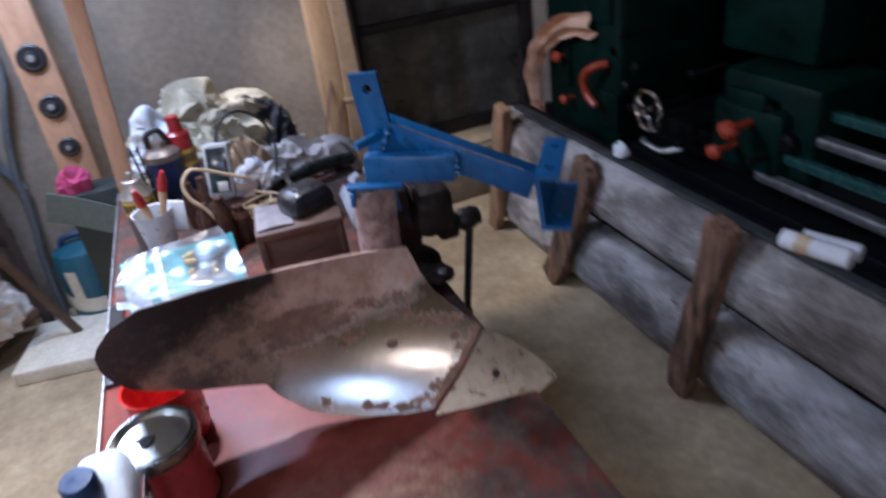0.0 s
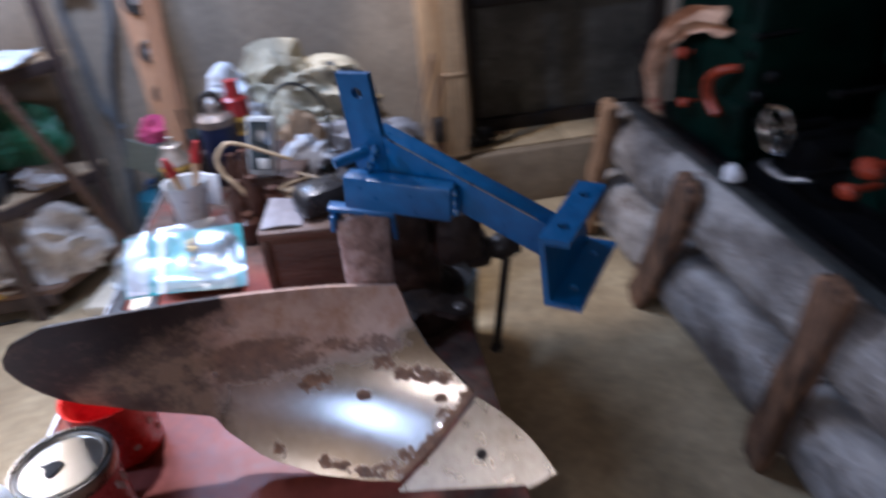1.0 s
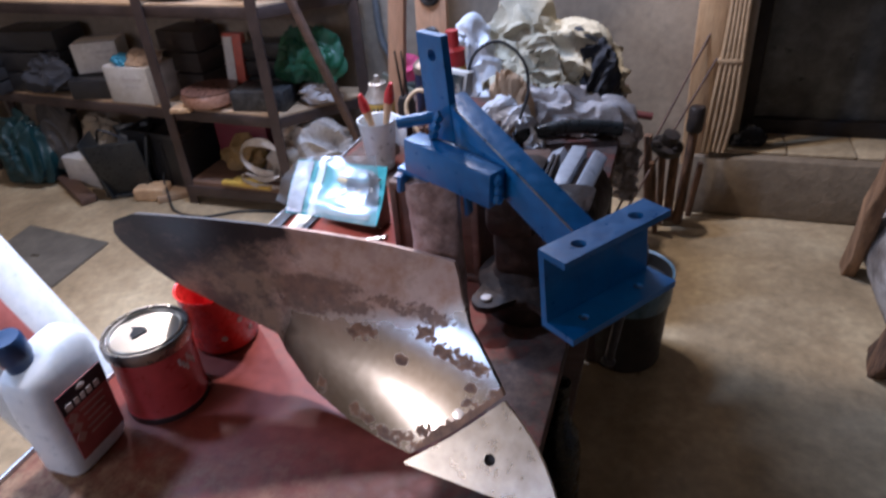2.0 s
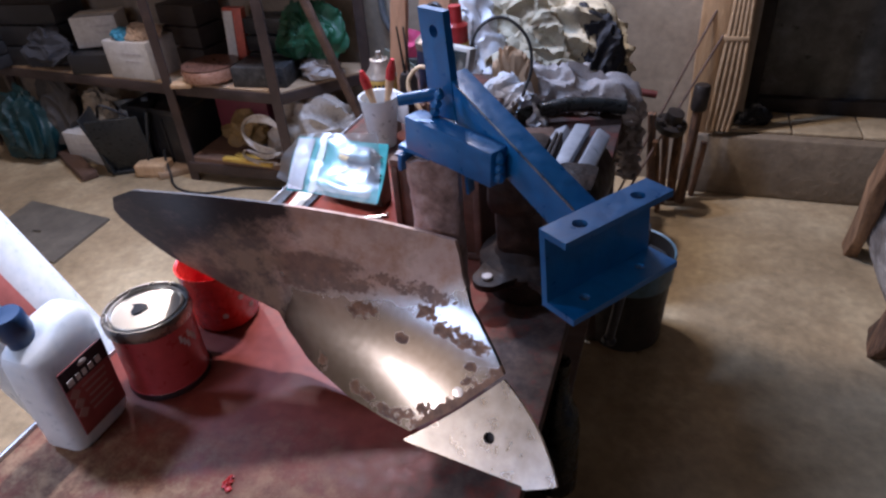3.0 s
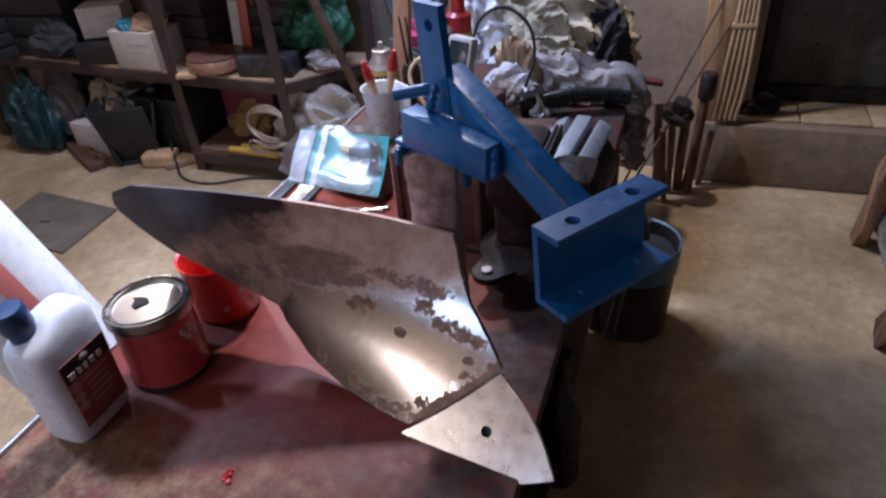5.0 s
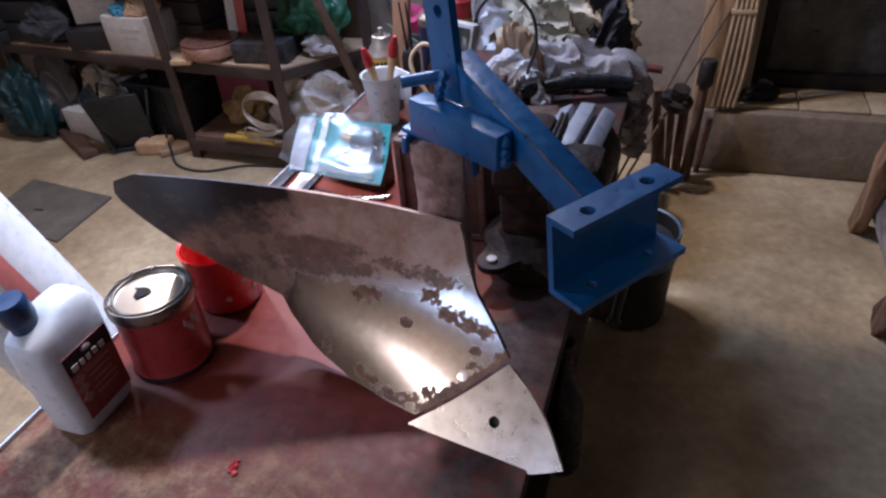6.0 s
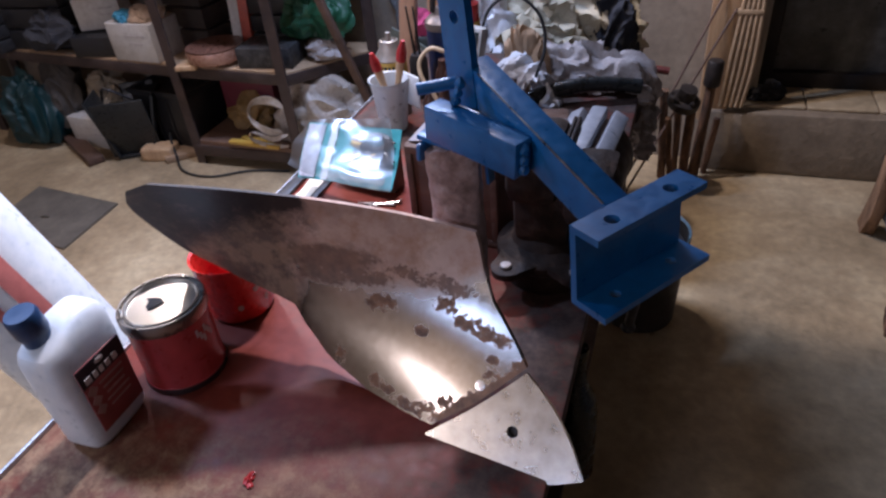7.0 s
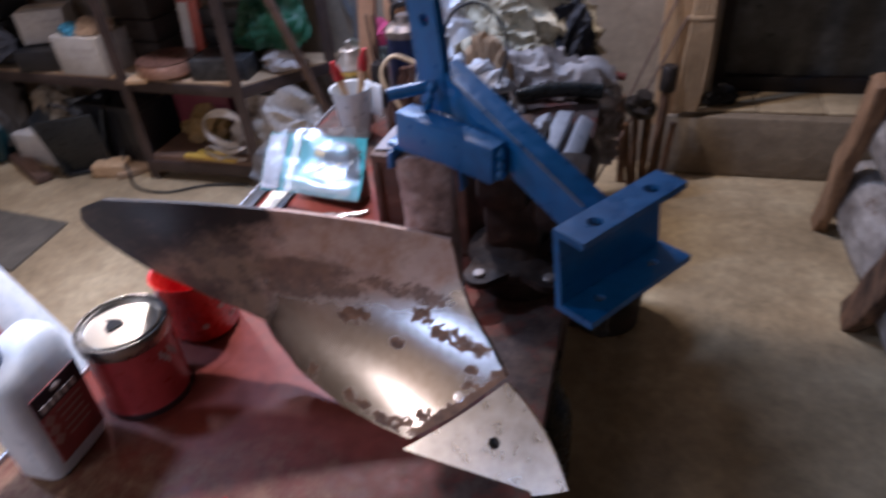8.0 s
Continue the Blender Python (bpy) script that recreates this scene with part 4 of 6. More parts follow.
for u0, v0, du, dv in ((0.90, 0.76, -0.34, -0.04), (0.75, 0.44, -0.17, -0.02), (0.92, 0.46, -0.15, -0.02)):
    q0, q1 = on_pack(u0, v0, 0.006), on_pack(u0 + du, v0 + dv, 0.007)
    d = (q1 - q0).normalized()
    e = pn.cross(d)
    n_ = (q1 - q0).length
    bm = B()
    for w in (1, -1):
        tube(bm, [q0 + e * 0.004 * w, q0 + d * n_ * 0.2 + e * 0.011 * w, q0 + d * n_ * 0.5 + e * 0.010 * w, q1 + e * 0.003 * w], 0.0050, 8, 6)
    tool = part("pliers", bm, BLACKPL, pack, "small pliers with yellow and black grips")
    bm = B()
    for w in (1, -1):
        tube(bm, [q0 + d * n_ * 0.72 + e * 0.0075 * w + pn * 0.001, q0 + d * n_ * 0.85 + e * 0.006 * w + pn * 0.001, q1 + e * 0.003 * w + pn * 0.001], 0.0056, 8, 5)
    part("grip", bm, YELLOW, tool)
    bm = B()
    revolve(bm, q0 - pn * 0.003, [(0.0, 0.0), (0.008, 0.0), (0.008, 0.006), (0.0, 0.007)], 14, pn)
    cyl(bm, q0, q0 - d * 0.014, 0.0055, 0.0014, 8)
    part("jaw", bm, BLACKIRON, tool)
bm = B()
sheet(bm, 64, 40, lambda u, v: on_pack(-0.06 + 0.17 * v * v + (1.12 - 0.30 * v * v) * u, -0.05 + 0.22 * (1 - u) ** 3 * (1 - v) + (1.05 + 0.12 * u) * v, 0.018 + 0.007 * noise.noise((u * 2.6, v * 3, 2.0)) + 0.003 * abs(noise.noise((u * 4.5, v * 4, 5.0)))))
film = part("film", bm, FILM, pack, "crumpled clear plastic film")
film.visible_shadow = False

# small dark box with its grey sheet and black lump
BX = V((0.122, 1.040, TOP))
wb = thing("wooden_box", BX, "small dark brown wooden box with a recessed front panel", "box")
rz = turn(0, 0, -6)
bm = B()
box(bm, BX + V((0, 0, 0.080)), (0.150, 0.115, 0.160), rz, bevel=0.003)
part("body", bm, BROWNWOOD, wb)
bm = B()
for dx, dz, sx_, sz_ in ((0, 0.073, 0.146, 0.012), (0, -0.073, 0.146, 0.012), (-0.068, 0, 0.011, 0.134), (0.068, 0, 0.011, 0.134)):
    box(bm, BX + V((0, 0, 0.080)) + rz @ V((dx, -0.0585, dz)), (sx_, 0.005, sz_), rz, bevel=0.001)
part("front_frame", bm, BROWNWOOD, wb)
bm = B()
sheet(bm, 8, 6, lambda u, v: BX + V((0, 0, 0.163)) + rz @ V((-0.070 + 0.062 * u, -0.050 + 0.10 * v, 0.003 * math.sin(u * 3 + v * 2))), lambda u, v: (0, 0, -0.002))
solid("grey_sheet", bm, surf("grey_card", [(0.3, (0.17, 0.155, 0.165)), (0.7, (0.25, 0.23, 0.24))], 5, 0.4, bump=0.05), "flat pale grey plastic sheet on the box", "sheet")
bm = B()
box(bm, BX + V((0.022, 0.006, 0.183)), (0.094, 0.080, 0.042), turn(0, 0, 24), bevel=0.015, taper=(0.82, 0.80))
rough_up(bm, 0.003, 22)
solid("rubber_block", bm, surf("black_moulding", [(0.3, (0.008, 0.008, 0.009)), (0.7, (0.024, 0.024, 0.027))], 20, 0.32, bump=0.15), "flat-topped black rubber block on the wooden box", "block")

# plastic cup with brushes
KC = V((-0.138, 1.352, TOP))
kc = thing("brush_cup", KC, "translucent white plastic cup holding paint brushes", "cup")
bm = B()
revolve(bm, KC, [(0.0, 0.002), (0.026, 0.002), (0.028, 0.006), (0.040, 0.106), (0.0425, 0.108), (0.0425, 0.112), (0.039, 0.110), (0.027, 0.010), (0.0, 0.007)], 36)
part("body", bm, surf("milky_plastic", [(0.3, (0.60, 0.64, 0.66)), (0.7, (0.72, 0.75, 0.77))], 10, 0.35, bump=0.03, trans=0.35, spots=(8, 0.60, (0.25, 0.24, 0.22), 0.5)), kc)
for q0, q1 in (((-0.139, 1.356, TOP + 0.02), (-0.090, 1.337, 0.960)), ((-0.130, 1.352, TOP + 0.02), (-0.152, 1.318, 0.940)), ):
    br = thing("paint_brush", q0, "paint brush with pale wooden handle and red dipped end", "brush", group="brushes in the cup")
    q0, q1 = V(q0), V(q1)
    d = (q1 - q0).normalized()
    n_ = (q1 - q0).length
    bm = B()
    revolve(bm, q0, [(0.0, 0.0), (0.008, 0.0), (0.006, n_ * 0.5), (0.0095, n_ * 0.78), (0.0, n_ * 0.79)], 12, d)
    part("handle", bm, PINE, br)
    bm = B()
    revolve(bm, q0, [(0.0, n_ * 0.76), (0.0098, n_ * 0.765), (0.0098, n_ * 0.88), (0.004, n_), (0.0, n_)], 12, d)
    part("dipped_end", bm, REDPL, br)
bm = B()
box(bm, (-0.096, 1.362, TOP + 0.085), (0.045, 0.004, 0.075), turn(8, 10, -20), bevel=0.0015)
solid("cup_tag", bm, WHITEPL, "small milky plastic scraper stuck in the cup", "scraper", place=(-0.096, 1.36, TOP + 0.05))


def spray_can(name, c, r, h, body, cap, label, cap_h=0.05, dome=True):
    """An aerosol can with a shoulder, band and cap."""
    c = V(c)
    ob = thing(name, c, label, "spray can")
    bm = B()
    revolve(bm, c, [(0.0, 0.0), (r, 0.0), (r, h - cap_h - r * 0.5), (r * 0.92, h - cap_h - r * 0.2), (r * 0.55, h - cap_h), (0.0, h - cap_h)], 28)
    part("body", bm, body, ob)
    bm = B()
    if dome:
        revolve(bm, c, [(0.0, h - cap_h - 0.002), (r * 1.03, h - cap_h - r * 0.5), (r * 1.05, h - cap_h - r * 0.42), (r * 1.0, h - cap_h - r * 0.32), (r * 0.64, h - cap_h + 0.008), (r * 0.60, h - cap_h + 0.022), (r * 0.5, h - cap_h + 0.024), (r * 0.44, h - cap_h + 0.018), (r * 0.2, h - cap_h + 0.018), (r * 0.16, h - 0.012), (0.0, h - 0.012)], 24)
    else:
        revolve(bm, c, [(0.0, h - cap_h - 0.004), (r * 0.95, h - cap_h - 0.004), (r * 0.95, h - cap_h * 0.5), (r * 0.55, h - cap_h * 0.42), (r * 0.5, h), (0.0, h)], 24)
    part("cap", bm, cap, ob)
    bm = B()
    revolve(bm, c, [(r * 1.01, h * 0.46), (r * 1.012, h * 0.47), (r * 1.012, h * 0.64), (r * 1.01, h * 0.65)], 28)
    part("label_band", bm, YELLOW, ob)
    bm = B()
    for k in range(9):
        aa = radians(-150 + 15 * k)
        q = V((math.cos(aa), math.sin(aa), 0))
        box(bm, c + q * r * 1.014 + V((0, 0, h * 0.555)), (0.001, r * 0.16, h * 0.10), turn(0, 0, math.degrees(aa)))
    part("label_bars", bm, BLACKLAB, ob)
    return ob


DARKBODY = plain("dark_can_paint", (0.10, 0.085, 0.07), 0.4)
BLUECAN = plain("blue_can_paint", (0.010, 0.022, 0.075), 0.4)
DOMETIN = surf("bare_dome_tin", [(0.3, (0.26, 0.23, 0.195)), (0.7, (0.40, 0.36, 0.31))], 12, 0.42, 0.6, bump=0.04)
spray_can("spray_can", (-0.164, 1.432, TOP), 0.033, 0.190, DARKBODY, DOMETIN, "aerosol can with bare metal dome and yellow label band")
spray_can("spray_can", (-0.052, 1.625, TOP), 0.030, 0.225, BLUECAN, REDPL, "blue aerosol can with red cap and yellow label band", 0.085, False)
# lidded blue tin, and thin prongs standing in a dark jar
tin = thing("blue_tin", (-0.098, 1.60, TOP), "dark blue round tin with a dull grey lid", "tin")
bm = B()
revolve(bm, (-0.098, 1.60, TOP), [(0.0, 0), (0.040, 0), (0.042, 0.004), (0.042, 0.138), (0.0, 0.138)], 28)
part("body", bm, BLUECAN, tin)
bm = B()
revolve(bm, (-0.098, 1.60, TOP + 0.138), [(0.0, 0), (0.043, 0), (0.044, 0.004), (0.044, 0.016), (0.034, 0.026), (0.020, 0.030), (0.018, 0.044), (0.0, 0.046)], 28)
lid = part("lid", bm, surf("dull_lid_metal", [(0.3, (0.16, 0.13, 0.11)), (0.7, (0.34, 0.29, 0.26))], 16, 0.4, 0.5, bump=0.1), tin)
bm = B()
tube(bm, [(-0.122, 1.598, TOP + 0.170), (-0.118, 1.598, TOP + 0.200), (-0.090, 1.60, TOP + 0.206), (-0.076, 1.60, TOP + 0.170)], 0.007, 10, 6)
part("lid_handle", bm, BLACKIRON, lid)
jar = thing("prong_jar", (-0.140, 1.525, TOP), "small dark jar holding two thin black prongs", "jar")
bm = B()
revolve(bm, (-0.140, 1.525, TOP), [(0.0, 0), (0.020, 0), (0.021, 0.003), (0.021, 0.085), (0.015, 0.100), (0.0, 0.100)], 24)
part("body", bm, BLACKIRON, jar)
for dx in (-0.006, 0.006):
    bm = B()
    cyl(bm, (-0.140 + dx, 1.525, TOP + 0.09), (-0.146 + dx * 1.3, 1.520, TOP + 0.205), 0.0035, 0.0022, 8)
    part("prong", bm, BLACKIRON, jar)
# brown bottles between
BROWNGLASS = plain("brown_glass", (0.06, 0.028, 0.018), 0.2)
for x, y, h, r in ((-0.028, 1.43, 0.13, 0.018), (-0.062, 1.47, 0.11, 0.018), (-0.040, 1.335, 0.105, 0.020), (-0.003, 1.310, 0.120, 0.019), (0.030, 1.325, 0.085, 0.022), (-0.020, 1.275, 0.06, 0.021)):
    bm = B()
    revolve(bm, (x, y, TOP), [(0.0, 0), (r * 0.95, 0), (r, 0.003), (r, h * 0.72), (r * 0.55, h * 0.88), (r * 0.55, h), (0.0, h)], 18)
    solid("small_bottle", bm, BROWNGLASS, "small brown glass bottle beside the meter", "bottle", group="small bottles")
bm = B()
box(bm, (0.175, 1.36, TOP + 0.018), (0.11, 0.12, 0.036), turn(0, 0, 12), bevel=0.006)
solid("wood_block", bm, BROWNWOOD, "dark stained wooden block on the bench", "block")

# meter
mt = thing("meter", (0.02, 1.43, TOP), "pale grey hand meter with dark screen propped upright", "meter")
mr = turn(-14, 5, -12)
mc = V((0.0175, 1.415, TOP + 0.139))
bm = B()
box(bm, mc, (0.056, 0.032, 0.120), mr, bevel=0.007)
part("case", bm, plain("grey_meter_case", (0.42, 0.43, 0.42), 0.45), mt)
bm = B()
box(bm, mc + mr @ V((0, -0.0165, 0.002)), (0.042, 0.003, 0.098), mr, bevel=0.001)
part("screen", bm, plain("dark_screen", (0.02, 0.03, 0.035), 0.15), mt)
bm = B()
box(bm, mc + mr @ V((0.006, -0.0185, -0.034)), (0.022, 0.003, 0.022), mr, bevel=0.001)
part("keypad", bm, plain("white_keypad", (0.6, 0.62, 0.62), 0.4), mt)
bm = B()
box(bm, (0.03, 1.45, TOP + 0.036), (0.12, 0.10, 0.072), turn(0, 0, -12), bevel=0.006)
solid("parts_box", bm, BROWNWOOD, "low dark brown wooden block under the meter", "block")
# beige cable coil
bm = B()
tube(bm, [(0.075, 1.365, 0.885), (0.056, 1.36, 0.897), (0.014, 1.36, 0.919), (-0.018, 1.355, 0.936), (-0.042, 1.35, 0.941), (-0.061, 1.34, 0.919), (-0.056, 1.33, 0.89), (-0.033, 1.325, 0.86), (0.0, 1.325, 0.80), (0.05, 1.33, 0.775), (0.10, 1.31, 0.771), (0.115, 1.345, 0.775)], 0.0042, 8, 8)
solid("beige_cable", bm, BEIGE, "loose loops of thin beige cable before the meter", "cable")
bm = B()
tube(bm, [(0.088 + 0.032 * math.cos(t) + 0.0006 * t * math.sin(t * 1.7), 1.37 + 0.024 * math.sin(t), TOP + 0.02 + 0.0016 * t + 0.006 * math.sin(t * 0.8)) for t in (j * math.pi / 4 for j in range(44))], 0.0026, 6, 3)
solid("cable_coil", bm, BEIGE, "small tangled coil of thin beige cable", "cable coil")


# ---- rags ----
KHAKI = surf("khaki_cloth", [(0.3, (0.33, 0.29, 0.20)), (0.7, (0.52, 0.465, 0.34))], 9, 0.9, bump=0.2, fine=200)
WHITECLOTH = surf("white_cloth", [(0.3, (0.56, 0.57, 0.60)), (0.7, (0.74, 0.75, 0.78))], 9, 0.85, bump=0.2, fine=200)
GREYCLOTH = surf("grey_rag", [(0.3, (0.27, 0.225, 0.20)), (0.55, (0.41, 0.365, 0.34)), (0.75, (0.56, 0.53, 0.51))], 14, 0.85, bump=0.2, fine=200, spots=(10, 0.64, (0.2, 0.14, 0.11), 0.9))


def heap(bm, c, s, seed, amount=0.5, scale=1.35):
    """A crumpled pile of cloth: long bent folds over a flattened lump, resting flat below."""
    verts = bmesh.ops.create_icosphere(bm, subdivisions=6, radius=1)["verts"]
    off = V((seed * 3.1, seed * 1.7, seed))
    spin = Euler((seed, seed * 2.3, seed * 0.7)).to_matrix()
    for v in verts:
        p = v.co.copy()
        w = p + 0.85 * V(noise.noise_vector(p * 1.1 + off))
        q1 = spin @ w
        q1 = V((q1.x * 0.6, q1.y * 1.25, q1.z * 1.0))
        f = 1 - 2 * abs(noise.noise(q1 * scale + off)) ** 0.8
        q2 = spin.transposed() @ w
        q2 = V((q2.x * 1.7, q2.y * 0.5, q2.z * 1.2))
        g = 1 - 2 * abs(noise.noise(q2 * scale * 1.8 - off)) ** 0.8
        lump = noise.noise(p * 1.1 + off * 0.5)
        q = p * (0.80 + 0.30 * lump + amount * 0.40 * f + amount * 0.13 * g)
        q.z = max(q.z, -0.45)
        v.co = V((q.x * s[0], q.y * s[1], q.z * s[2])) + V(c)


def cloth(nx, ny, size, place, squeeze, lumps, floor, bounds, seed, steps=90, edge=None, angle=None):
    """A cloth let fall: a grid of nx by ny of that size, gathered by squeeze, comes to rest on lumps (centre, radii) and on the floor height,
    kept within bounds (x0, x1, y0, y1); edge (x, depth): past that x the floor ends and the cloth hangs down."""
    rng = np.random.RandomState(seed)
    u, v = np.meshgrid(np.linspace(-0.5, 0.5, nx + 1), np.linspace(-0.5, 0.5, ny + 1), indexing="ij")
    low = rng.normal(size=(7, 7))
    gx, gy = (u + 0.5) * 5.99, (v + 0.5) * 5.99
    ix, iy = gx.astype(int), gy.astype(int)
    fx, fy = gx - ix, gy - iy
    fx, fy = fx * fx * (3 - 2 * fx), fy * fy * (3 - 2 * fy)
    wave = (low[ix, iy] * (1 - fx) * (1 - fy) + low[ix + 1, iy] * fx * (1 - fy) + low[ix, iy + 1] * (1 - fx) * fy + low[ix + 1, iy + 1] * fx * fy)
    a = rng.uniform(-0.5, 0.5) if angle is None else angle
    x, y = u * size[0] * squeeze, v * size[1] * squeeze
    p = np.stack([place[0] + x * math.cos(a) - y * math.sin(a), place[1] + x * math.sin(a) + y * math.cos(a), place[2] + 0.10 * size[0] * wave], -1)
    p += rng.normal(scale=0.002, size=p.shape)
    old = p.copy()
    dx, dy = size[0] / nx, size[1] / ny
    links = [(1, 0, dx, 1.0), (0, 1, dy, 1.0), (1, 1, math.hypot(dx, dy), 0.7), (2, 0, 2 * dx, 0.12), (0, 2, 2 * dy, 0.12)]
    for step in range(steps):
        vel = (p - old) * 0.90
        old = p.copy()
        p = p + vel + np.array((0, 0, -9.8 * 0.00012))
        for turn_ in range(10):
            for i, j, rest, stiff in links:
                for first in (0, 1):
                    q = p[:p.shape[0] - i, :p.shape[1] - j]
                    r = p[i:, j:]
                    sel = np.zeros(q.shape[:2], bool)
                    if i:
                        sel[(np.arange(q.shape[0]) // i) % 2 == first, :] = True
                    else:
                        sel[:, (np.arange(q.shape[1]) // j) % 2 == first] = True
                    d = r - q
                    n_ = np.linalg.norm(d, axis=-1, keepdims=True) + 1e-9
                    c = d * (0.5 * stiff * (n_ - rest) / n_) * sel[..., None]
                    q += c
                    r -= c
            for c, rad in lumps:
                d = (p - np.array(c)) / np.array(rad)
                n_ = np.linalg.norm(d, axis=-1, keepdims=True) + 1e-9
                p = np.where(n_ < 1, np.array(c) + d / n_ * np.array(rad), p)
                old = np.where(n_ < 1, old * 0.05 + p * 0.95, old)
            if edge:
                over = p[..., 0] < edge[0]
                deep = over & (p[..., 2] < floor - 0.03)
                p[..., 0] = np.where(deep, edge[0] + 0.002, p[..., 0])
                hit = over & ~deep & (p[..., 2] < floor)
            else:
                hit = p[..., 2] < floor
            p[..., 2] = np.where(hit, floor, p[..., 2])
            old[hit] = old[hit] * 0.05 + p[hit] * 0.95
            p[..., 0] = np.clip(p[..., 0], bounds[0], bounds[1])
            p[..., 1] = np.clip(p[..., 1], bounds[2], bounds[3])
    return p


def lay(bm, p, fold=0.012, across=7.0, along=2.2, seed=0.0, thick=0.0022):
    """A settled cloth as a smooth sheet of twice the grid's density, with creases raised along it."""
    def finer(q):
        q = np.concatenate([2 * q[:1] - q[1:2], q, 2 * q[-1:] - q[-2:-1]])
        mid = (-q[:-3] + 9 * q[1:-2] + 9 * q[2:-1] - q[3:]) / 16
        out = np.empty((2 * len(mid) + 1, *q.shape[1:]))
        out[0::2], out[1::2] = q[1:-1], mid
        return out
    p = finer(finer(p).swapaxes(0, 1)).swapaxes(0, 1)
    nx, ny = p.shape[0] - 1, p.shape[1] - 1
    n_ = np.cross(np.gradient(p, axis=0), np.gradient(p, axis=1))
    n_ /= np.linalg.norm(n_, axis=-1, keepdims=True) + 1e-9
    n_ *= np.where(n_[..., 2:] < 0, -1, 1)
    for i in range(nx + 1):
        for j in range(ny + 1):
            w = V((i / nx * along, j / ny * across, seed))
            w += 0.8 * V(noise.noise_vector(w * 0.55))
            f = 1 - 2.6 * abs(noise.noise(w)) ** 0.65
            w = V((i / nx * across * 0.9 + j / ny * 3, j / ny * along * 1.5, seed + 7))
            w += 0.7 * V(noise.noise_vector(w * 0.7))
            g = 1 - 2.6 * abs(noise.noise(w)) ** 0.65
            p[i, j] += n_[i, j] * (max(fold * (0.65 * f + 0.45 * g) + 0.4 * fold, 0.0))
    sheet(bm, nx, ny, lambda u, v: p[round(u * nx), round(v * ny)] + (0, 0, thick), lambda u, v: (0, 0, -thick))


bm = B()
lay(bm, cloth(58, 34, (0.50, 0.28), (0.245, 1.650, TOP + 0.10), 0.72, [((0.13, 1.64, TOP + 0.02), (0.06, 0.05, 0.055)), ((0.21, 1.655, TOP + 0.016), (0.07, 0.05, 0.052)), ((0.30, 1.66, TOP + 0.012), (0.055, 0.05, 0.040))], TOP + 0.001, (0.07, 0.44, 1.57, 1.75), 3, 70, (0.3455, 0.2), 0.05), 0.022, 6.0, 9.0, 2.0)
solid("long_rag", bm, GREYCLOTH, "long crumpled greyish-white rag hanging over the bench end", "rag")
bm = B()
lay(bm, cloth(40, 40, (0.26, 0.24), (0.100, 1.515, TOP + 0.16), 0.72, [((0.080, 1.525, TOP + 0.045), (0.030, 0.034, 0.066)), ((0.125, 1.50, TOP + 0.035), (0.034, 0.030, 0.048))], TOP + 0.001, (0.025, 0.185, 1.455, 1.575), 5), 0.016, 4.0, 2.0, 6.0)
solid("white_rag", bm, WHITECLOTH, "crumpled shiny white rag on the bench", "rag")
bm = B()
heap(bm, (0.085, 1.60, TOP + 0.047), (0.054, 0.050, 0.102), 83, 0.42, 1.2)
solid("tan_cloth", bm, plain("tan_rolled_cloth", (0.44, 0.29, 0.165), 0.85), "rolled-up tan cloth behind the white rag", "rag")
bm = B()
tube(bm, [(0.02, 1.47, TOP + 0.14), (0.04, 1.49, TOP + 0.21), (0.09, 1.50, TOP + 0.235), (0.14, 1.50, TOP + 0.20), (0.155, 1.49, TOP + 0.14), (0.14, 1.47, TOP + 0.08)], 0.0034, 8, 8)
solid("power_cable", bm, RUBBER, "stiff black cord arching over the rags", "cord")
bm = B()
tube(bm, [(0.12, 1.50, TOP + 0.020), (0.20, 1.535, TOP + 0.035), (0.27, 1.56, TOP + 0.035), (0.345, 1.58, TOP + 0.025)], 0.016, 14, 6)
solid("black_hose", bm, plain("black_hose_rubber", (0.016, 0.018, 0.018), 0.3), "short straight black rubber hose on the bench", "hose")
# motor with grey ribbed cover
m0, m1 = V((0.288, 1.020, TOP + 0.066)), V((0.304, 1.215, TOP + 0.066))
md = (m1 - m0).normalized()
ms = V((md.y, -md.x, 0))
mo = thing("motor", (0.278, 1.17, TOP), "small black motor with a grey ribbed cover", "motor")
bm = B()
revolve(bm, m0, [(0.0, 0.0), (0.040, 0.0), (0.060, 0.014), (0.064, 0.034), (0.064, 0.165), (0.055, 0.190), (0.0, 0.195)], 36, md)
box(bm, (0.290, 1.12, TOP + 0.010), (0.10, 0.15, 0.020), turn(0, 0, -5), bevel=0.004)
part("body", bm, plain("dark_motor_paint", (0.022, 0.011, 0.011), 0.55), mo)
RIBGREY = surf("grey_rib_paint", [(0.3, (0.20, 0.21, 0.235)), (0.7, (0.33, 0.345, 0.375))], 14, 0.38, bump=0.1)
for k in range(4):
    ang = radians(150 - 30 * k)
    nz = (math.cos(ang) * ms + math.sin(ang) * V((0, 0, 1)))
    rot = Matrix((md, nz.cross(md), nz)).transposed()
    bm = B()
    box(bm, (m0 + m1) / 2 + md * 0.005 + nz * 0.066, (0.175, 0.026, 0.020), rot, bevel=0.004)
    part("rib", bm, RIBGREY, mo)

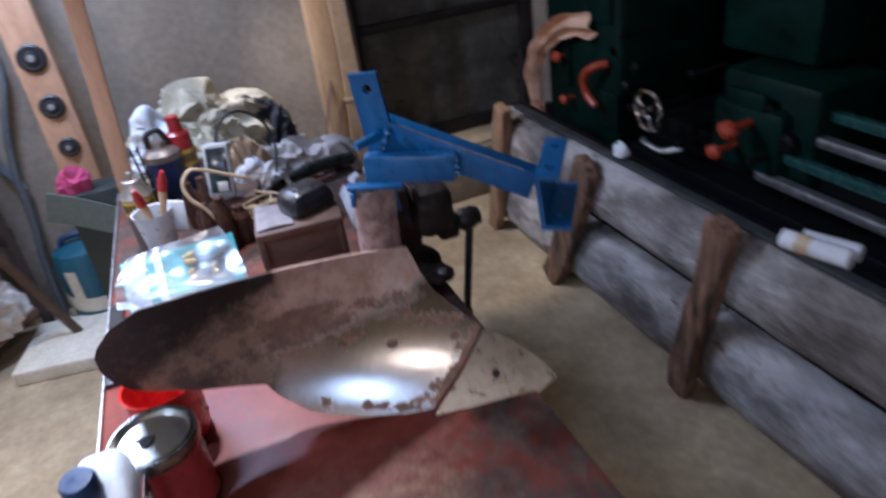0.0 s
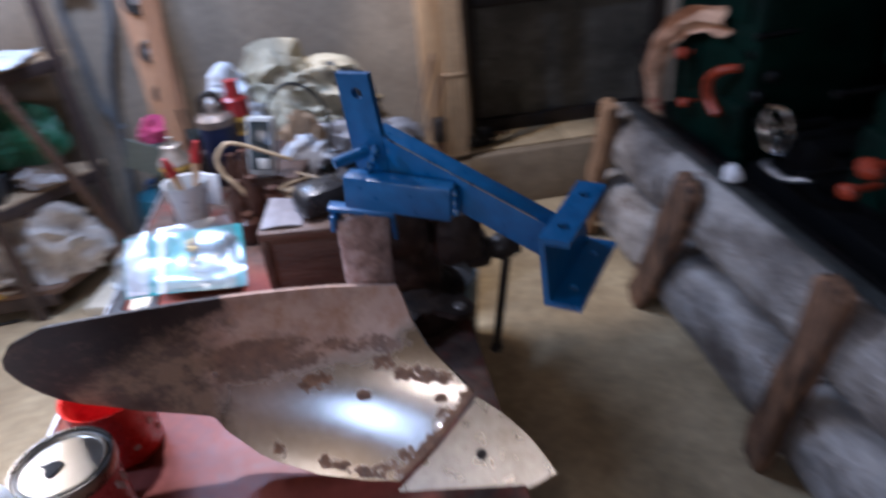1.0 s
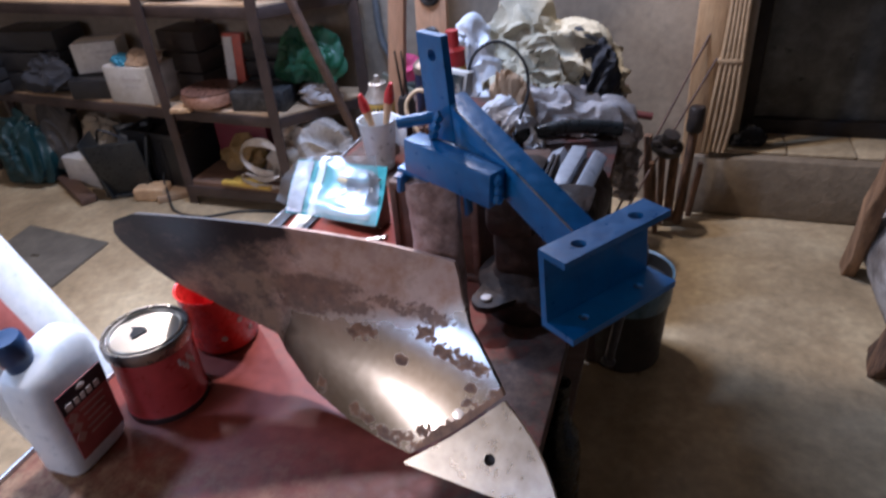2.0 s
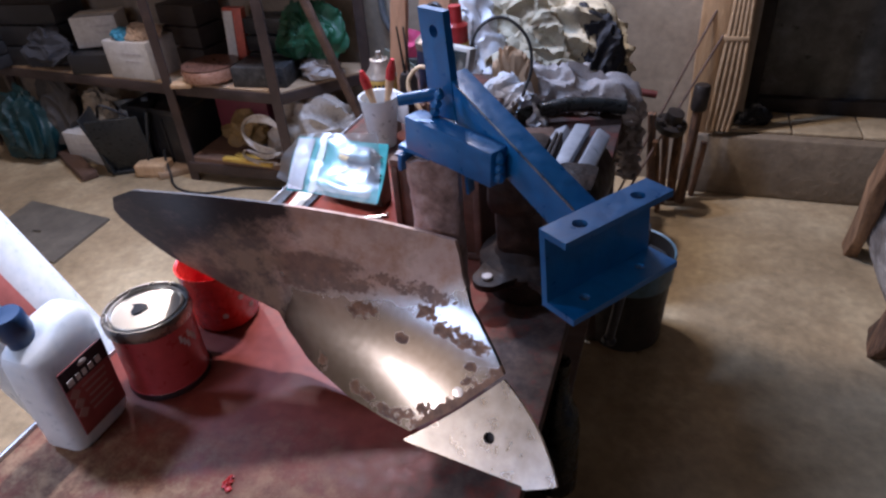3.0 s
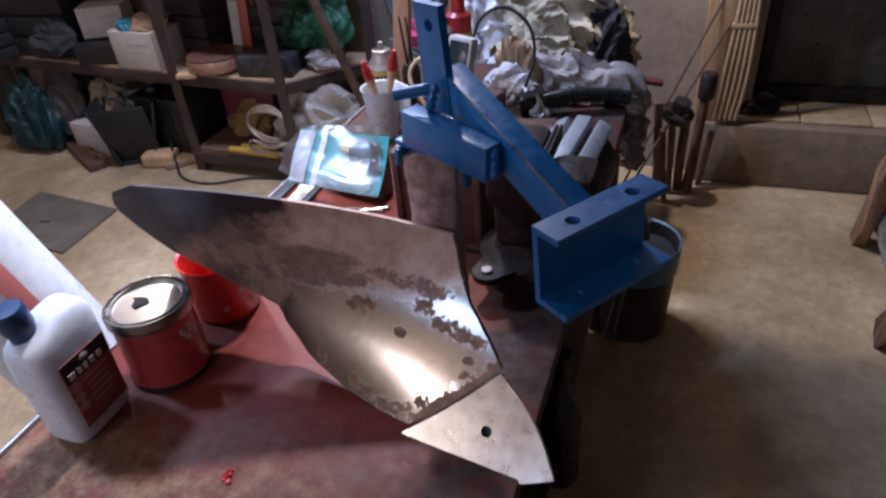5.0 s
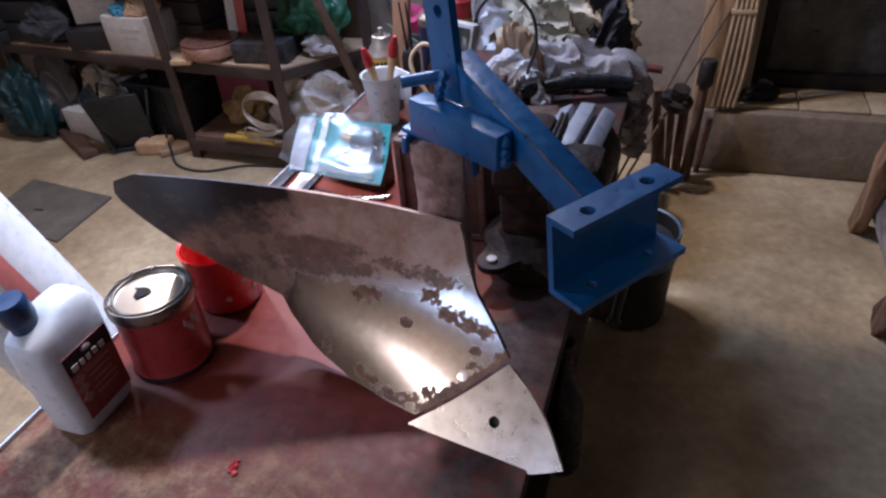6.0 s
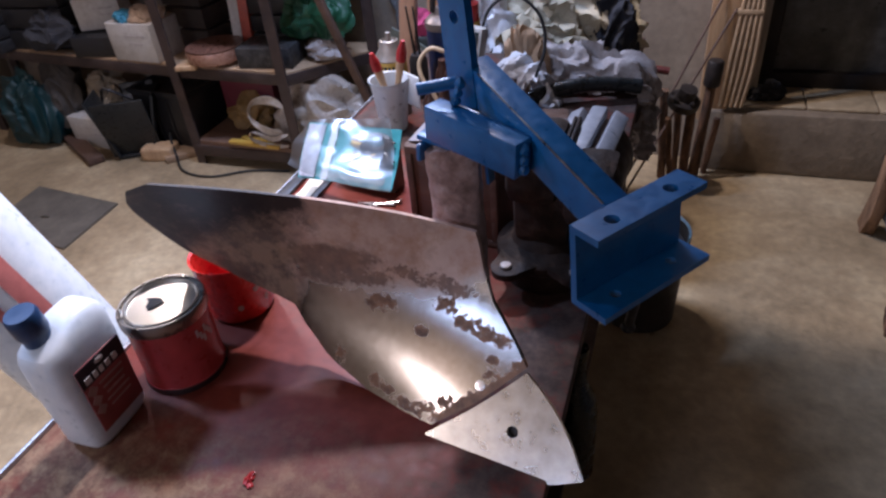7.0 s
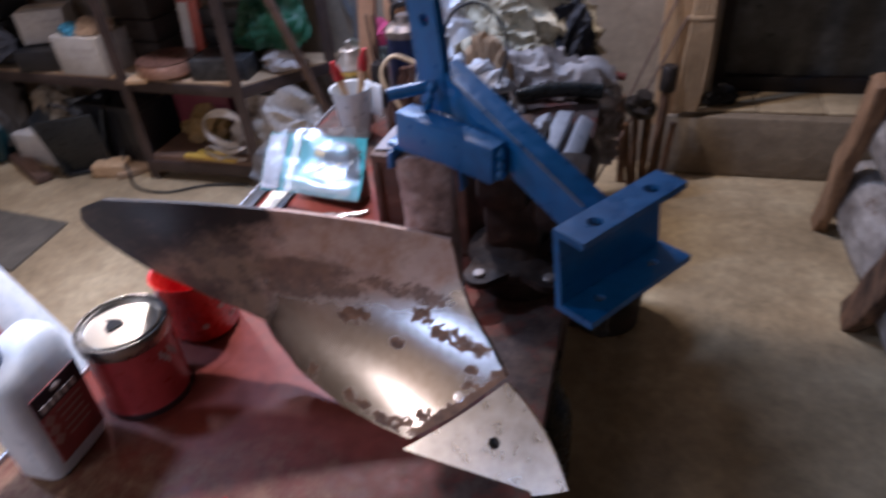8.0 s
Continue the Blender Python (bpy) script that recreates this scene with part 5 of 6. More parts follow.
# scraps on the bench
bm = B()
blob(bm, (0.031, 0.502, TOP + 0.002), (0.004, 0.008, 0.003), seed=2, sub=3, amount=0.7)
blob(bm, (0.036, 0.494, TOP + 0.0015), (0.0035, 0.004, 0.002), seed=4, sub=2, amount=0.7)
solid("red_scrap", bm, REDPL, "small scrap of red sealing wax on the bench", "scrap")
for (x0, y0), (x1, y1) in (((-0.088, 1.052), (-0.022, 1.060)), ((-0.070, 1.045), (-0.015, 1.070))):
    bm = B()
    cyl(bm, (x0, y0, TOP + 0.003), (x1, y1, TOP + 0.003), 0.0028, seg=8)
    cyl(bm, (x1, y1, TOP + 0.0045), (x1 + 0.003, y1, TOP + 0.0045), 0.0045, seg=10)
    solid("steel_pin", bm, STEEL, "bright steel nail lying on the red bench", "nail", group="nails on the bench")
bm = B()
sheet(bm, 10, 3, lambda u, v: (-0.220 + 0.034 * v + 0.006 * u, 1.00 + 0.14 * u, TOP + 0.004 + 0.003 * math.sin(u * 9 + v * 2)), lambda u, v: (0, 0, -0.0012))
solid("paper_strip", bm, CREAM, "pale paper strip on the bench edge", "paper")
for x, w in ((-0.238, 0.024), (-0.176, 0.014)):
    bm = B()
    box(bm, (x, 1.06, TOP + 0.004), (w, 0.26, 0.008), bevel=0.0015)
    part("edge_slat", bm, BLACKPL, bench)


# ---- shelf unit against the back wall ----
shelf = thing("shelf_unit", (-1.7, 2.55, 0.0), "open shelf unit of dark iron posts with worn wooden boards", "shelf")
for x, y, h in ((-1.61, 2.385, 1.25), (-1.065, 2.355, 1.25), (-0.80, 2.66, 1.25), (-1.60, 2.73, 1.25), (-2.98, 2.52, 1.25), (-2.98, 2.74, 1.25)):
    bm = B()
    prism(bm, [V((x - 0.02, y - 0.02, 0)), V((x + 0.025, y - 0.02, 0)), V((x + 0.025, y - 0.012, 0)), V((x - 0.012, y - 0.012, 0)), V((x - 0.012, y + 0.025, 0)), V((x - 0.02, y + 0.025, 0))], (0, 0, h))
    part("post", bm, POSTIRON, shelf)
for z, t in ((0.455, 0.026), (0.885, 0.026)):
    bm = B()
    prism(bm, [V((-3.0, 2.53, z)), V((-1.62, 2.395, z)), V((-1.05, 2.36, z)), V((-0.785, 2.675, z)), V((-0.80, 2.74, z)), V((-3.0, 2.74, z))], (0, 0, -t))
    board = part("board", bm, SHELFWOOD, shelf)
    bm = B()
    for p, q in (((-3.0, 2.522), (-1.62, 2.387)), ((-1.62, 2.387), (-1.05, 2.352)), ((-1.05, 2.352), (-0.78, 2.672))):
        p, q = V((*p, z - 0.028)), V((*q, z - 0.028))
        d = q - p
        box(bm, (p + q) / 2, (d.length, 0.008, 0.044), turn(0, 0, math.degrees(math.atan2(d.y, d.x))), bevel=0.0015)
    part("edge_angle", bm, POSTIRON, board, "dark iron angle under the board edge")
bm = B()
prism(bm, [V((-1.60, 2.37, 0.115)), V((-0.98, 2.36, 0.115)), V((-0.80, 2.66, 0.115)), V((-1.60, 2.72, 0.115))], (0, 0, -0.024))
part("low_board", bm, surf("russet_board", [(0.3, (0.14, 0.078, 0.048)), (0.7, (0.24, 0.14, 0.088))], 6, 0.6, bump=0.3, fine=50, stretch=(0.5, 4, 4)), shelf)
bm = B()
box(bm, (-1.30, 2.365, 0.07), (0.62, 0.012, 0.05), bevel=0.002)
part("low_rail", bm, POSTIRON, shelf)

WHITECARD = surf("white_carton", [(0.3, (0.52, 0.50, 0.47)), (0.7, (0.64, 0.62, 0.59))], 5, 0.6, bump=0.05)


def carton(name, c, s, rz, label, material=WHITECARD, lid=True, group=""):
    """A cardboard box with a flap seam, tape and print bars."""
    ob = thing(name, V(c) - V((0, 0, s[2] / 2)), label, "box", group)
    r = turn(0, 0, rz)
    bm = B()
    box(bm, c, s, r, bevel=0.003)
    part("body", bm, material, ob)
    bm = B()
    box(bm, V(c) + V((0, 0, s[2] / 2 + 0.001)), (s[0] * 0.98, 0.03, 0.002), r)
    part("tape", bm, CREAM, ob)
    bm = B()
    for k, w in enumerate((0.45, 0.3)):
        box(bm, V(c) + r @ V((0.03, -s[1] / 2 - 0.0008, s[2] * (0.18 - 0.2 * k))), (s[0] * w, 0.001, 0.008), r)
    part("print_bars", bm, GREYLAB, ob)
    return ob


carton("carton", (-1.81, 2.505, 0.455 + 0.082), (0.25, 0.19, 0.162), -5, "open white carton with blue and tan scraps on the shelf", group="white cartons")
carton("carton", (-2.10, 2.60, 0.455 + 0.095 + 0.07), (0.20, 0.15, 0.135), 24, "white carton set on a dark case on the shelf", group="white cartons")
carton("carton", (-2.25, 2.51, 0.078), (0.27, 0.2, 0.155), -4, "white carton on the floor under the shelf", group="white cartons")
bm = B()
box(bm, (-2.02, 2.55, 0.455 + 0.046), (0.34, 0.22, 0.09), turn(0, 0, 10), bevel=0.012)
solid("dark_case", bm, BLACKPL, "flat black tool case on the shelf", "case")
bm = B()
heap(bm, (-1.76, 2.48, 0.632), (0.09, 0.06, 0.05), 7)
solid("tan_wrapper", bm, plain("tan_scrap", (0.42, 0.30, 0.2), 0.7), "crumpled tan wrapper stuffed in the carton", "wrapper")
bm = B()
heap(bm, (-1.85, 2.46, 0.63), (0.06, 0.05, 0.035), 9)
solid("blue_rag", bm, plain("blue_cloth", (0.05, 0.22, 0.34), 0.7), "small blue cloth in the carton", "rag")
bm = B()
box(bm, (-1.37, 2.60, 0.455 + 0.133), (0.085, 0.045, 0.262), turn(-5, 3, 8), bevel=0.003)
ob = solid("narrow_box", bm, plain("red_carton", (0.45, 0.09, 0.05), 0.5), "tall narrow red and white carton on the shelf", "box")
bm = B()
box(bm, (-1.385, 2.574, 0.455 + 0.137), (0.042, 0.004, 0.235), turn(-5, 3, 8), bevel=0.001)
part("white_panel", bm, WHITECARD, ob)
for k in range(3):
    bm = B()
    box(bm, (-1.385 + 0.004 * k, 2.571 + 0.005 * k, 0.50 + 0.075 * k), (0.026, 0.002, 0.036), turn(-5, 3, 8), bevel=0.001)
    part("print_bar", bm, NAVY, ob)
# round brown pan
pan = thing("brown_pan", (-1.43, 2.45, 0.455), "round shallow brown pan with a dark rim", "pan")
bm = B()
revolve(bm, (-1.43, 2.455, 0.455), [(0.0, 0.004), (0.09, 0.004), (0.118, 0.02), (0.125, 0.05), (0.118, 0.068), (0.112, 0.05), (0.085, 0.016), (0.0, 0.014)], 40)
part("bowl", bm, surf("brown_glaze", [(0.3, (0.26, 0.13, 0.08)), (0.7, (0.38, 0.2, 0.13))], 8, 0.3, bump=0.05), pan)
bm = B()
revolve(bm, (-1.43, 2.455, 0.455), [(0.112, 0.062), (0.120, 0.074), (0.10, 0.076), (0.0, 0.072)], 40)
part("cover", bm, plain("brown_cover", (0.13, 0.065, 0.045), 0.35), pan)
bm = B()
box(bm, (-1.17, 2.47, 0.455 + 0.043), (0.24, 0.16, 0.084), turn(0, 0, 5), bevel=0.006)
solid("speckled_box", bm, surf("speckled_black", [(0.4, (0.02, 0.02, 0.022)), (0.65, (0.06, 0.06, 0.06))], 40, 0.5, spots=(70, 0.66, (0.4, 0.4, 0.38), 0.5)), "black box with pale speckled print on the shelf", "box")
bm = B()
heap(bm, (-0.99, 2.57, 0.612), (0.15, 0.09, 0.145), 12, 0.7, 1.2)
solid("green_net", bm, surf("green_net_plastic", [(0.3, (0.006, 0.045, 0.02)), (0.7, (0.014, 0.095, 0.042))], 16, 0.5, bump=0.3), "crumpled green net bag on the shelf", "bag")
bm = B()
heap(bm, (-0.95, 2.55, 0.49), (0.10, 0.08, 0.05), 14)
solid("grey_cloth", bm, GREYCLOTH, "grey cloth folded on the shelf end", "rag")
bm = B()
box(bm, (-1.52, 2.36, 0.463), (0.09, 0.05, 0.02), turn(0, 0, 14), bevel=0.003)
solid("wood_offcut", bm, PINE, "pale wooden offcut on the shelf edge", "offcut", group="wood offcuts")
# dark shapes deep in the shelf; near-black colours stand in for its unlit depth
DARKWOOD = surf("shelf_depth_wood", [(0.3, (0.016, 0.011, 0.009)), (0.7, (0.04, 0.028, 0.022))], 6, 0.65, bump=0.3, stretch=(0.6, 4, 4))
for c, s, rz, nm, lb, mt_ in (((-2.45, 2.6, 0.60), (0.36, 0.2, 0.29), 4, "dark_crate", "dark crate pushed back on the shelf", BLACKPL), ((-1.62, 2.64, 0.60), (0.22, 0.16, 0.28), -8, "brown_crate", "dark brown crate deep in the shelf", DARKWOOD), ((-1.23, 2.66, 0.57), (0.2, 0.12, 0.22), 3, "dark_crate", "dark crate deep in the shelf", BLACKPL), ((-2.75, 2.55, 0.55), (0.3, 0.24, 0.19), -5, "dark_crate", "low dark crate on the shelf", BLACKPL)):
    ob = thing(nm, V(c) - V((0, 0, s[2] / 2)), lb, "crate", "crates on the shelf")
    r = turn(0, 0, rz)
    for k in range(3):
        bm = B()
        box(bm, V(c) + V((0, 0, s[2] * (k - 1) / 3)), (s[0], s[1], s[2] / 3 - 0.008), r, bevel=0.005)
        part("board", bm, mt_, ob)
bm = B()
heap(bm, (-2.33, 2.50, 0.535), (0.14, 0.10, 0.11), 21)
solid("dark_cloth", bm, plain("charcoal_cloth", (0.03, 0.03, 0.035), 0.9), "dark cloth bundled on the shelf", "rag")
# top board
bm = B()
sheet(bm, 24, 12, lambda u, v: (-1.25 + 0.40 * u, 2.42 + 0.26 * v + 0.02 * u, 0.90 + 0.018 * noise.noise((u * 5, v * 4, 3)) + 0.01), lambda u, v: (0, 0, -0.002))
solid("white_sheet", bm, surf("glossy_white_film", [(0.3, (0.6, 0.68, 0.74)), (0.7, (0.72, 0.78, 0.82))], 8, 0.2, bump=0.1), "glossy white plastic sheet on the top board", "sheet")
bm = B()
heap(bm, (-1.50, 2.52, 0.95), (0.20, 0.12, 0.11), 25)
solid("blue_sack", bm, plain("blue_bundle_cloth", (0.06, 0.16, 0.24), 0.8), "blue plastic sack on the top board", "sack")
# lower bay
bag = thing("carrier_bag", (-1.05, 2.46, 0.115), "white plastic carrier bag with its handles up", "bag")
BAGPL = surf("thin_white_plastic", [(0.3, (0.50, 0.44, 0.38)), (0.7, (0.66, 0.59, 0.52))], 8, 0.35, bump=0.1, spots=(5, 0.66, (0.55, 0.30, 0.24), 0.5), trans=0.12)
bm = B()
heap(bm, (-1.03, 2.51, 0.200), (0.20, 0.12, 0.185), 31, 0.6, 1.2)
part("pouch", bm, BAGPL, bag)


def ribbon(bm, points, width, lean):
    """A strip of thin film along the points, broad across the direction lean and a little curled."""
    path = smooth_path(points, 7)
    side = V(lean).normalized()
    n_ = len(path) - 1
    sheet(bm, n_, 5, lambda u, v: path[round(u * n_)] + side * (width * (v - 0.5) * (0.75 + 0.35 * math.sin(u * 9))) + V((0, 0.010 * math.cos(v * 5 + u * 11), 0)), lambda u, v: (0, 0.0016, 0))


for points, width, lean in (([(-1.09, 2.36, 0.29), (-1.15, 2.35, 0.335), (-1.22, 2.345, 0.335), (-1.265, 2.345, 0.29), (-1.255, 2.345, 0.235), (-1.20, 2.345, 0.205), (-1.13, 2.35, 0.20)], 0.050, (0.35, -0.5, 0.9)), ([(-1.10, 2.35, 0.185), (-1.18, 2.345, 0.165), (-1.27, 2.345, 0.19), (-1.29, 2.35, 0.155), (-1.22, 2.345, 0.135), (-1.12, 2.35, 0.135)], 0.034, (0.2, -0.6, 0.8))):
    bm = B()
    ribbon(bm, points, width, lean)
    part("bag_handle", bm, BAGPL, bag)
for (p, q) in (((-1.42, 2.37, 0.125), (-1.16, 2.355, 0.125)), ((-1.38, 2.41, 0.125), (-1.22, 2.38, 0.125))):
    bm = B()
    d = V(q) - V(p)
    box(bm, (V(p) + V(q)) / 2, (d.length, 0.03, 0.018), turn(0, 0, math.degrees(math.atan2(d.y, d.x))), bevel=0.004)
    solid("yellow_level", bm, YELLOW, "yellow plastic tool lying on the low shelf", "tool", group="yellow tools")
bm = B()
heap(bm, (-1.40, 2.56, 0.17), (0.12, 0.09, 0.09), 33, 0.6)
solid("ochre_bag", bm, plain("ochre_bag_plastic", (0.24, 0.15, 0.05), 0.6), "crumpled ochre bag on the low shelf", "bag")
bm = B()
box(bm, (-1.42, 2.64, 0.27), (0.26, 0.14, 0.20), turn(0, 0, 4), bevel=0.006)
solid("maroon_case", bm, plain("maroon_case_paint", (0.12, 0.015, 0.03), 0.5), "maroon case at the back of the low shelf", "case")
# floor under the shelf
bcr = thing("black_crate", (-1.82, 2.58, 0.0), "large black plastic crate under the shelf", "crate")
r = turn(0, 0, -6)
bm = B()
box(bm, (-1.82, 2.58, 0.14), (0.35, 0.23, 0.275), r, bevel=0.01)
part("body", bm, BLACKPL, bcr)
bm = B()
for dx, dy, sx_, sy_ in ((0, 0.117, 0.37, 0.02), (0, -0.117, 0.37, 0.02), (0.175, 0, 0.02, 0.21), (-0.175, 0, 0.02, 0.21)):
    box(bm, V((-1.82, 2.58, 0.285)) + r @ V((dx, dy, 0)), (sx_, sy_, 0.025), r, bevel=0.004)
part("rim", bm, BLACKPL, bcr)
for k in range(4):
    bm = B()
    box(bm, V((-1.82, 2.58, 0.13)) + r @ V((-0.13 + 0.087 * k, -0.118, 0)), (0.012, 0.012, 0.24), r, bevel=0.003)
    part("rib", bm, BLACKPL, bcr)
cn = thing("canister", (-2.03, 2.42, 0.0), "dull black open scuttle standing under the shelf", "scuttle")
bm = B()
for sx_, sy_ in ((1, 0), (-1, 0), (0, 1), (0, -1)):
    sr = turn(0, 0, 28)
    box(bm, V((-2.0, 2.43, 0.155)) + sr @ V((0.115 * sx_, 0.095 * sy_, 0)), (0.012 if sx_ else 0.23, 0.012 if sy_ else 0.19, 0.29), sr @ turn(sy_ * -14, sx_ * 14, 0), bevel=0.003)
box(bm, (-2.0, 2.43, 0.012), (0.19, 0.16, 0.02), turn(0, 0, 28), bevel=0.004)
part("scoop", bm, plain("black_sheet_iron", (0.03, 0.032, 0.033), 0.35, 0.4), cn)
bm = B()
tube(bm, [(-2.10, 2.40, 0.26), (-2.02, 2.36, 0.34), (-1.94, 2.42, 0.27)], 0.006, 8, 6)
part("bail", bm, BLACKIRON, cn)
bm = B()
heap(bm, (-2.18, 2.53, 0.24), (0.11, 0.08, 0.12), 41, 0.6)
solid("tan_rag", bm, plain("tan_rag_cloth", (0.34, 0.28, 0.2), 0.9), "tan rag stuffed above the carton", "rag")
bm = B()
heap(bm, (-2.62, 2.44, 0.13), (0.16, 0.12, 0.24), 43, 0.6)
solid("teal_bag", bm, plain("teal_bag_plastic", (0.004, 0.03, 0.034), 0.5), "dark teal plastic sack on the floor", "sack")
bm = B()
heap(bm, (-2.45, 2.53, 0.20), (0.13, 0.10, 0.26), 45, 0.5)
solid("grey_sack", bm, plain("grey_sack_cloth", (0.06, 0.052, 0.045), 0.9), "grey-brown sack under the shelf", "sack")
bm = B()
box(bm, (-2.34, 2.385, 0.02), (0.50, 0.075, 0.035), turn(0, 0, -30), bevel=0.005)
solid("wooden_stick", bm, BROWNWOOD, "brown wooden stick lying on the floor", "stick")
bm = B()
box(bm, (-1.845, 2.385, 0.033), (0.16, 0.10, 0.064), turn(0, 0, 10), bevel=0.012)
bmesh.ops.subdivide_edges(bm, edges=bm.edges[:], cuts=3, use_grid_fill=True)
rough_up(bm, 0.006, 16)
for v in bm.verts:
    v.co.z = max(v.co.z, 0.0)
solid("wood_block", bm, PINE, "short thick brown wooden block on the floor", "block")
bm = B()
box(bm, (-1.70, 2.49, 0.016), (0.34, 0.14, 0.030), turn(0, 0, 44), bevel=0.004)
solid("floor_plank", bm, surf("tan_plank", [(0.3, (0.24, 0.155, 0.085)), (0.7, (0.36, 0.245, 0.145))], 6, 0.65, bump=0.3, fine=50, stretch=(0.5, 4, 4)), "short tan plank lying under the shelf", "plank")
bm = B()
tube(bm, [(-1.92, 2.62, 0.06), (-1.82, 2.45, 0.09), (-1.74, 2.36, 0.03), (-1.64, 2.27, 0.006), (-1.48, 2.25, 0.006), (-1.33, 2.33, 0.006), (-1.15, 2.36, 0.006)], 0.0055, 8, 8)
solid("floor_cable", bm, RUBBER, "black cable trailing over the floor", "cable")
bm = B()
prism(bm, [V((-2.24, 2.02, 0.0)), V((-1.755, 1.967, 0.0)), V((-1.735, 1.64, 0.0)), V((-2.20, 1.70, 0.0))], (0, 0, 0.010), [[V((-2.02 + dx, 1.80 + dy, 0.0)) for dx, dy in ((0, 0), (0.045, 0.004), (0.045, 0.018), (0, 0.014))]])
solid("floor_board", bm, surf("grey_board", [(0.3, (0.085, 0.074, 0.058)), (0.7, (0.16, 0.14, 0.11))], 8, 0.7, bump=0.2), "grey rubber board lying flat on the floor", "board")

# ---- corner beside the shelf ----
def plank(name, foot, head, w, t, material, label, discs=()):
    foot, head = V(foot), V(head)
    up = (head - foot).normalized()
    sx = (V((1, 0, 0)) - up * up.x).normalized()
    sy = up.cross(sx)
    rot = Matrix((sx, sy, up)).transposed()
    ob = thing(name, foot, label, "plank")
    n_ = (head - foot).length
    bm = B()
    box(bm, (foot + head) / 2, (w, t, n_), rot, bevel=0.003)
    part("board", bm, material, ob)
    for s, r in discs:
        c = foot + up * s - sy * (t / 2)
        bm = B()
        revolve(bm, c, [(0.0, 0.0), (r, 0.0), (r, 0.008), (r * 0.82, 0.014), (r * 0.55, 0.012), (r * 0.45, 0.022), (0.0, 0.024)], 28, -sy)
        kn = part("knob", bm, BLACKPL, ob)
        bm = B()
        revolve(bm, c - sy * 0.022, [(0.0, 0.0), (r * 0.28, 0.0), (r * 0.24, 0.006), (0.0, 0.007)], 16, -sy)
        part("hub", bm, GALV, kn)
    return ob


plank("knob_board", (-0.455, 2.56, 0.0), (-0.475, 2.70, 1.35), 0.125, 0.03, ORANGEPINE, "orange pine board with three black round knobs, leaning", ((1.035, 0.048), (0.865, 0.042), (0.715, 0.036)))
plank("pine_post", (-0.206, 1.612, TOP), (-0.160, 1.665, 1.36), 0.040, 0.022, ORANGEPINE, "narrow pine batten standing at the bench edge")
plank("dark_batten", (-0.665, 2.458, 0.052), (-0.93, 2.36, 0.98), 0.030, 0.022, BROWNWOOD, "thin dark batten leaning beside the shelf")
PIPEM = surf("grey_pipe_paint", [(0.3, (0.08, 0.085, 0.09)), (0.7, (0.13, 0.14, 0.15))], 9, 0.45, bump=0.1)
bm = B()
tube(bm, [(-0.60, 2.755, 1.5), (-0.605, 2.755, 1.15), (-0.60, 2.75, 0.98), (-0.66, 2.745, 0.80), (-0.70, 2.745, 0.62), (-0.71, 2.74, 0.45), (-0.74, 2.73, 0.25), (-0.75, 2.72, 0.02)], 0.014, 10, 8)
solid("wall_pipe", bm, PIPEM, "thin grey bent pipe running down the wall", "pipe", group="wall pipes")
bm = B()
tube(bm, [(-0.65, 2.755, 1.06), (-0.72, 2.755, 1.08), (-0.76, 2.755, 1.02), (-0.75, 2.755, 0.84), (-0.74, 2.755, 0.66), (-0.69, 2.75, 0.56)], 0.014, 10, 8)
solid("wall_pipe", bm, PIPEM, "thin grey hooked pipe on the wall", "pipe", group="wall pipes")
# lower corner things
cr = thing("teal_canister", (-0.583, 2.655, 0.0), "teal plastic canister patched with beige tape", "canister")
TEALPL = surf("teal_plastic", [(0.3, (0.016, 0.075, 0.11)), (0.7, (0.03, 0.12, 0.165))], 8, 0.4, bump=0.05)
TC = V((-0.583, 2.655, 0.0))
bm = B()
revolve(bm, TC, [(0.0, 0.0), (0.104, 0.0), (0.110, 0.012), (0.112, 0.27), (0.100, 0.315), (0.055, 0.335), (0.0, 0.34)], 36)
part("body", bm, TEALPL, cr)
bm = B()
tube(bm, [TC + V((-0.06, 0, 0.315)), TC + V((-0.045, 0, 0.362)), TC + V((0.045, 0, 0.362)), TC + V((0.06, 0, 0.315))], 0.012, 10, 6)
part("handle", bm, NAVY, cr)
bm = B()
sheet(bm, 10, 2, lambda u, v: TC + 0.1145 * V((math.cos(radians(-160 + 120 * u)), math.sin(radians(-160 + 120 * u)), 0)) + V((0, 0, 0.09 + 0.06 * v - 0.03 * u)), lambda u, v: (0.001, 0.001, 0))
sheet(bm, 2, 10, lambda u, v: TC + 0.1145 * V((math.cos(radians(-128 + 22 * u)), math.sin(radians(-128 + 22 * u)), 0)) + V((0, 0, 0.09 + 0.17 * v)), lambda u, v: (0.001, 0.001, 0))
part("tape", bm, CREAM, cr)
bm = B()
sheet(bm, 10, 6, lambda u, v: (-0.545 + 0.25 * u + 0.035 * v, 2.222 - 0.008 * u, 0.600 + 0.09 * v - 0.135 * u + 0.004 * math.sin(u * 6)), lambda u, v: (0, 0.008, 0))
solid("sheet_metal", bm, surf("grey_green_paint", [(0.3, (0.10, 0.12, 0.10)), (0.7, (0.17, 0.19, 0.165))], 6, 0.5, bump=0.1), "grey-green painted sheet metal leaning in the corner", "sheet metal", place=(-0.4, 2.22, 0.52))
bm = B()
heap(bm, (-0.435, 2.285, 0.680), (0.060, 0.050, 0.066), 51, 0.3, 1.0)
solid("magenta_rag", bm, plain("magenta_cloth", (0.42, 0.05, 0.13), 0.85), "crumpled magenta rag on the narrow cabinet", "rag")
bm = B()
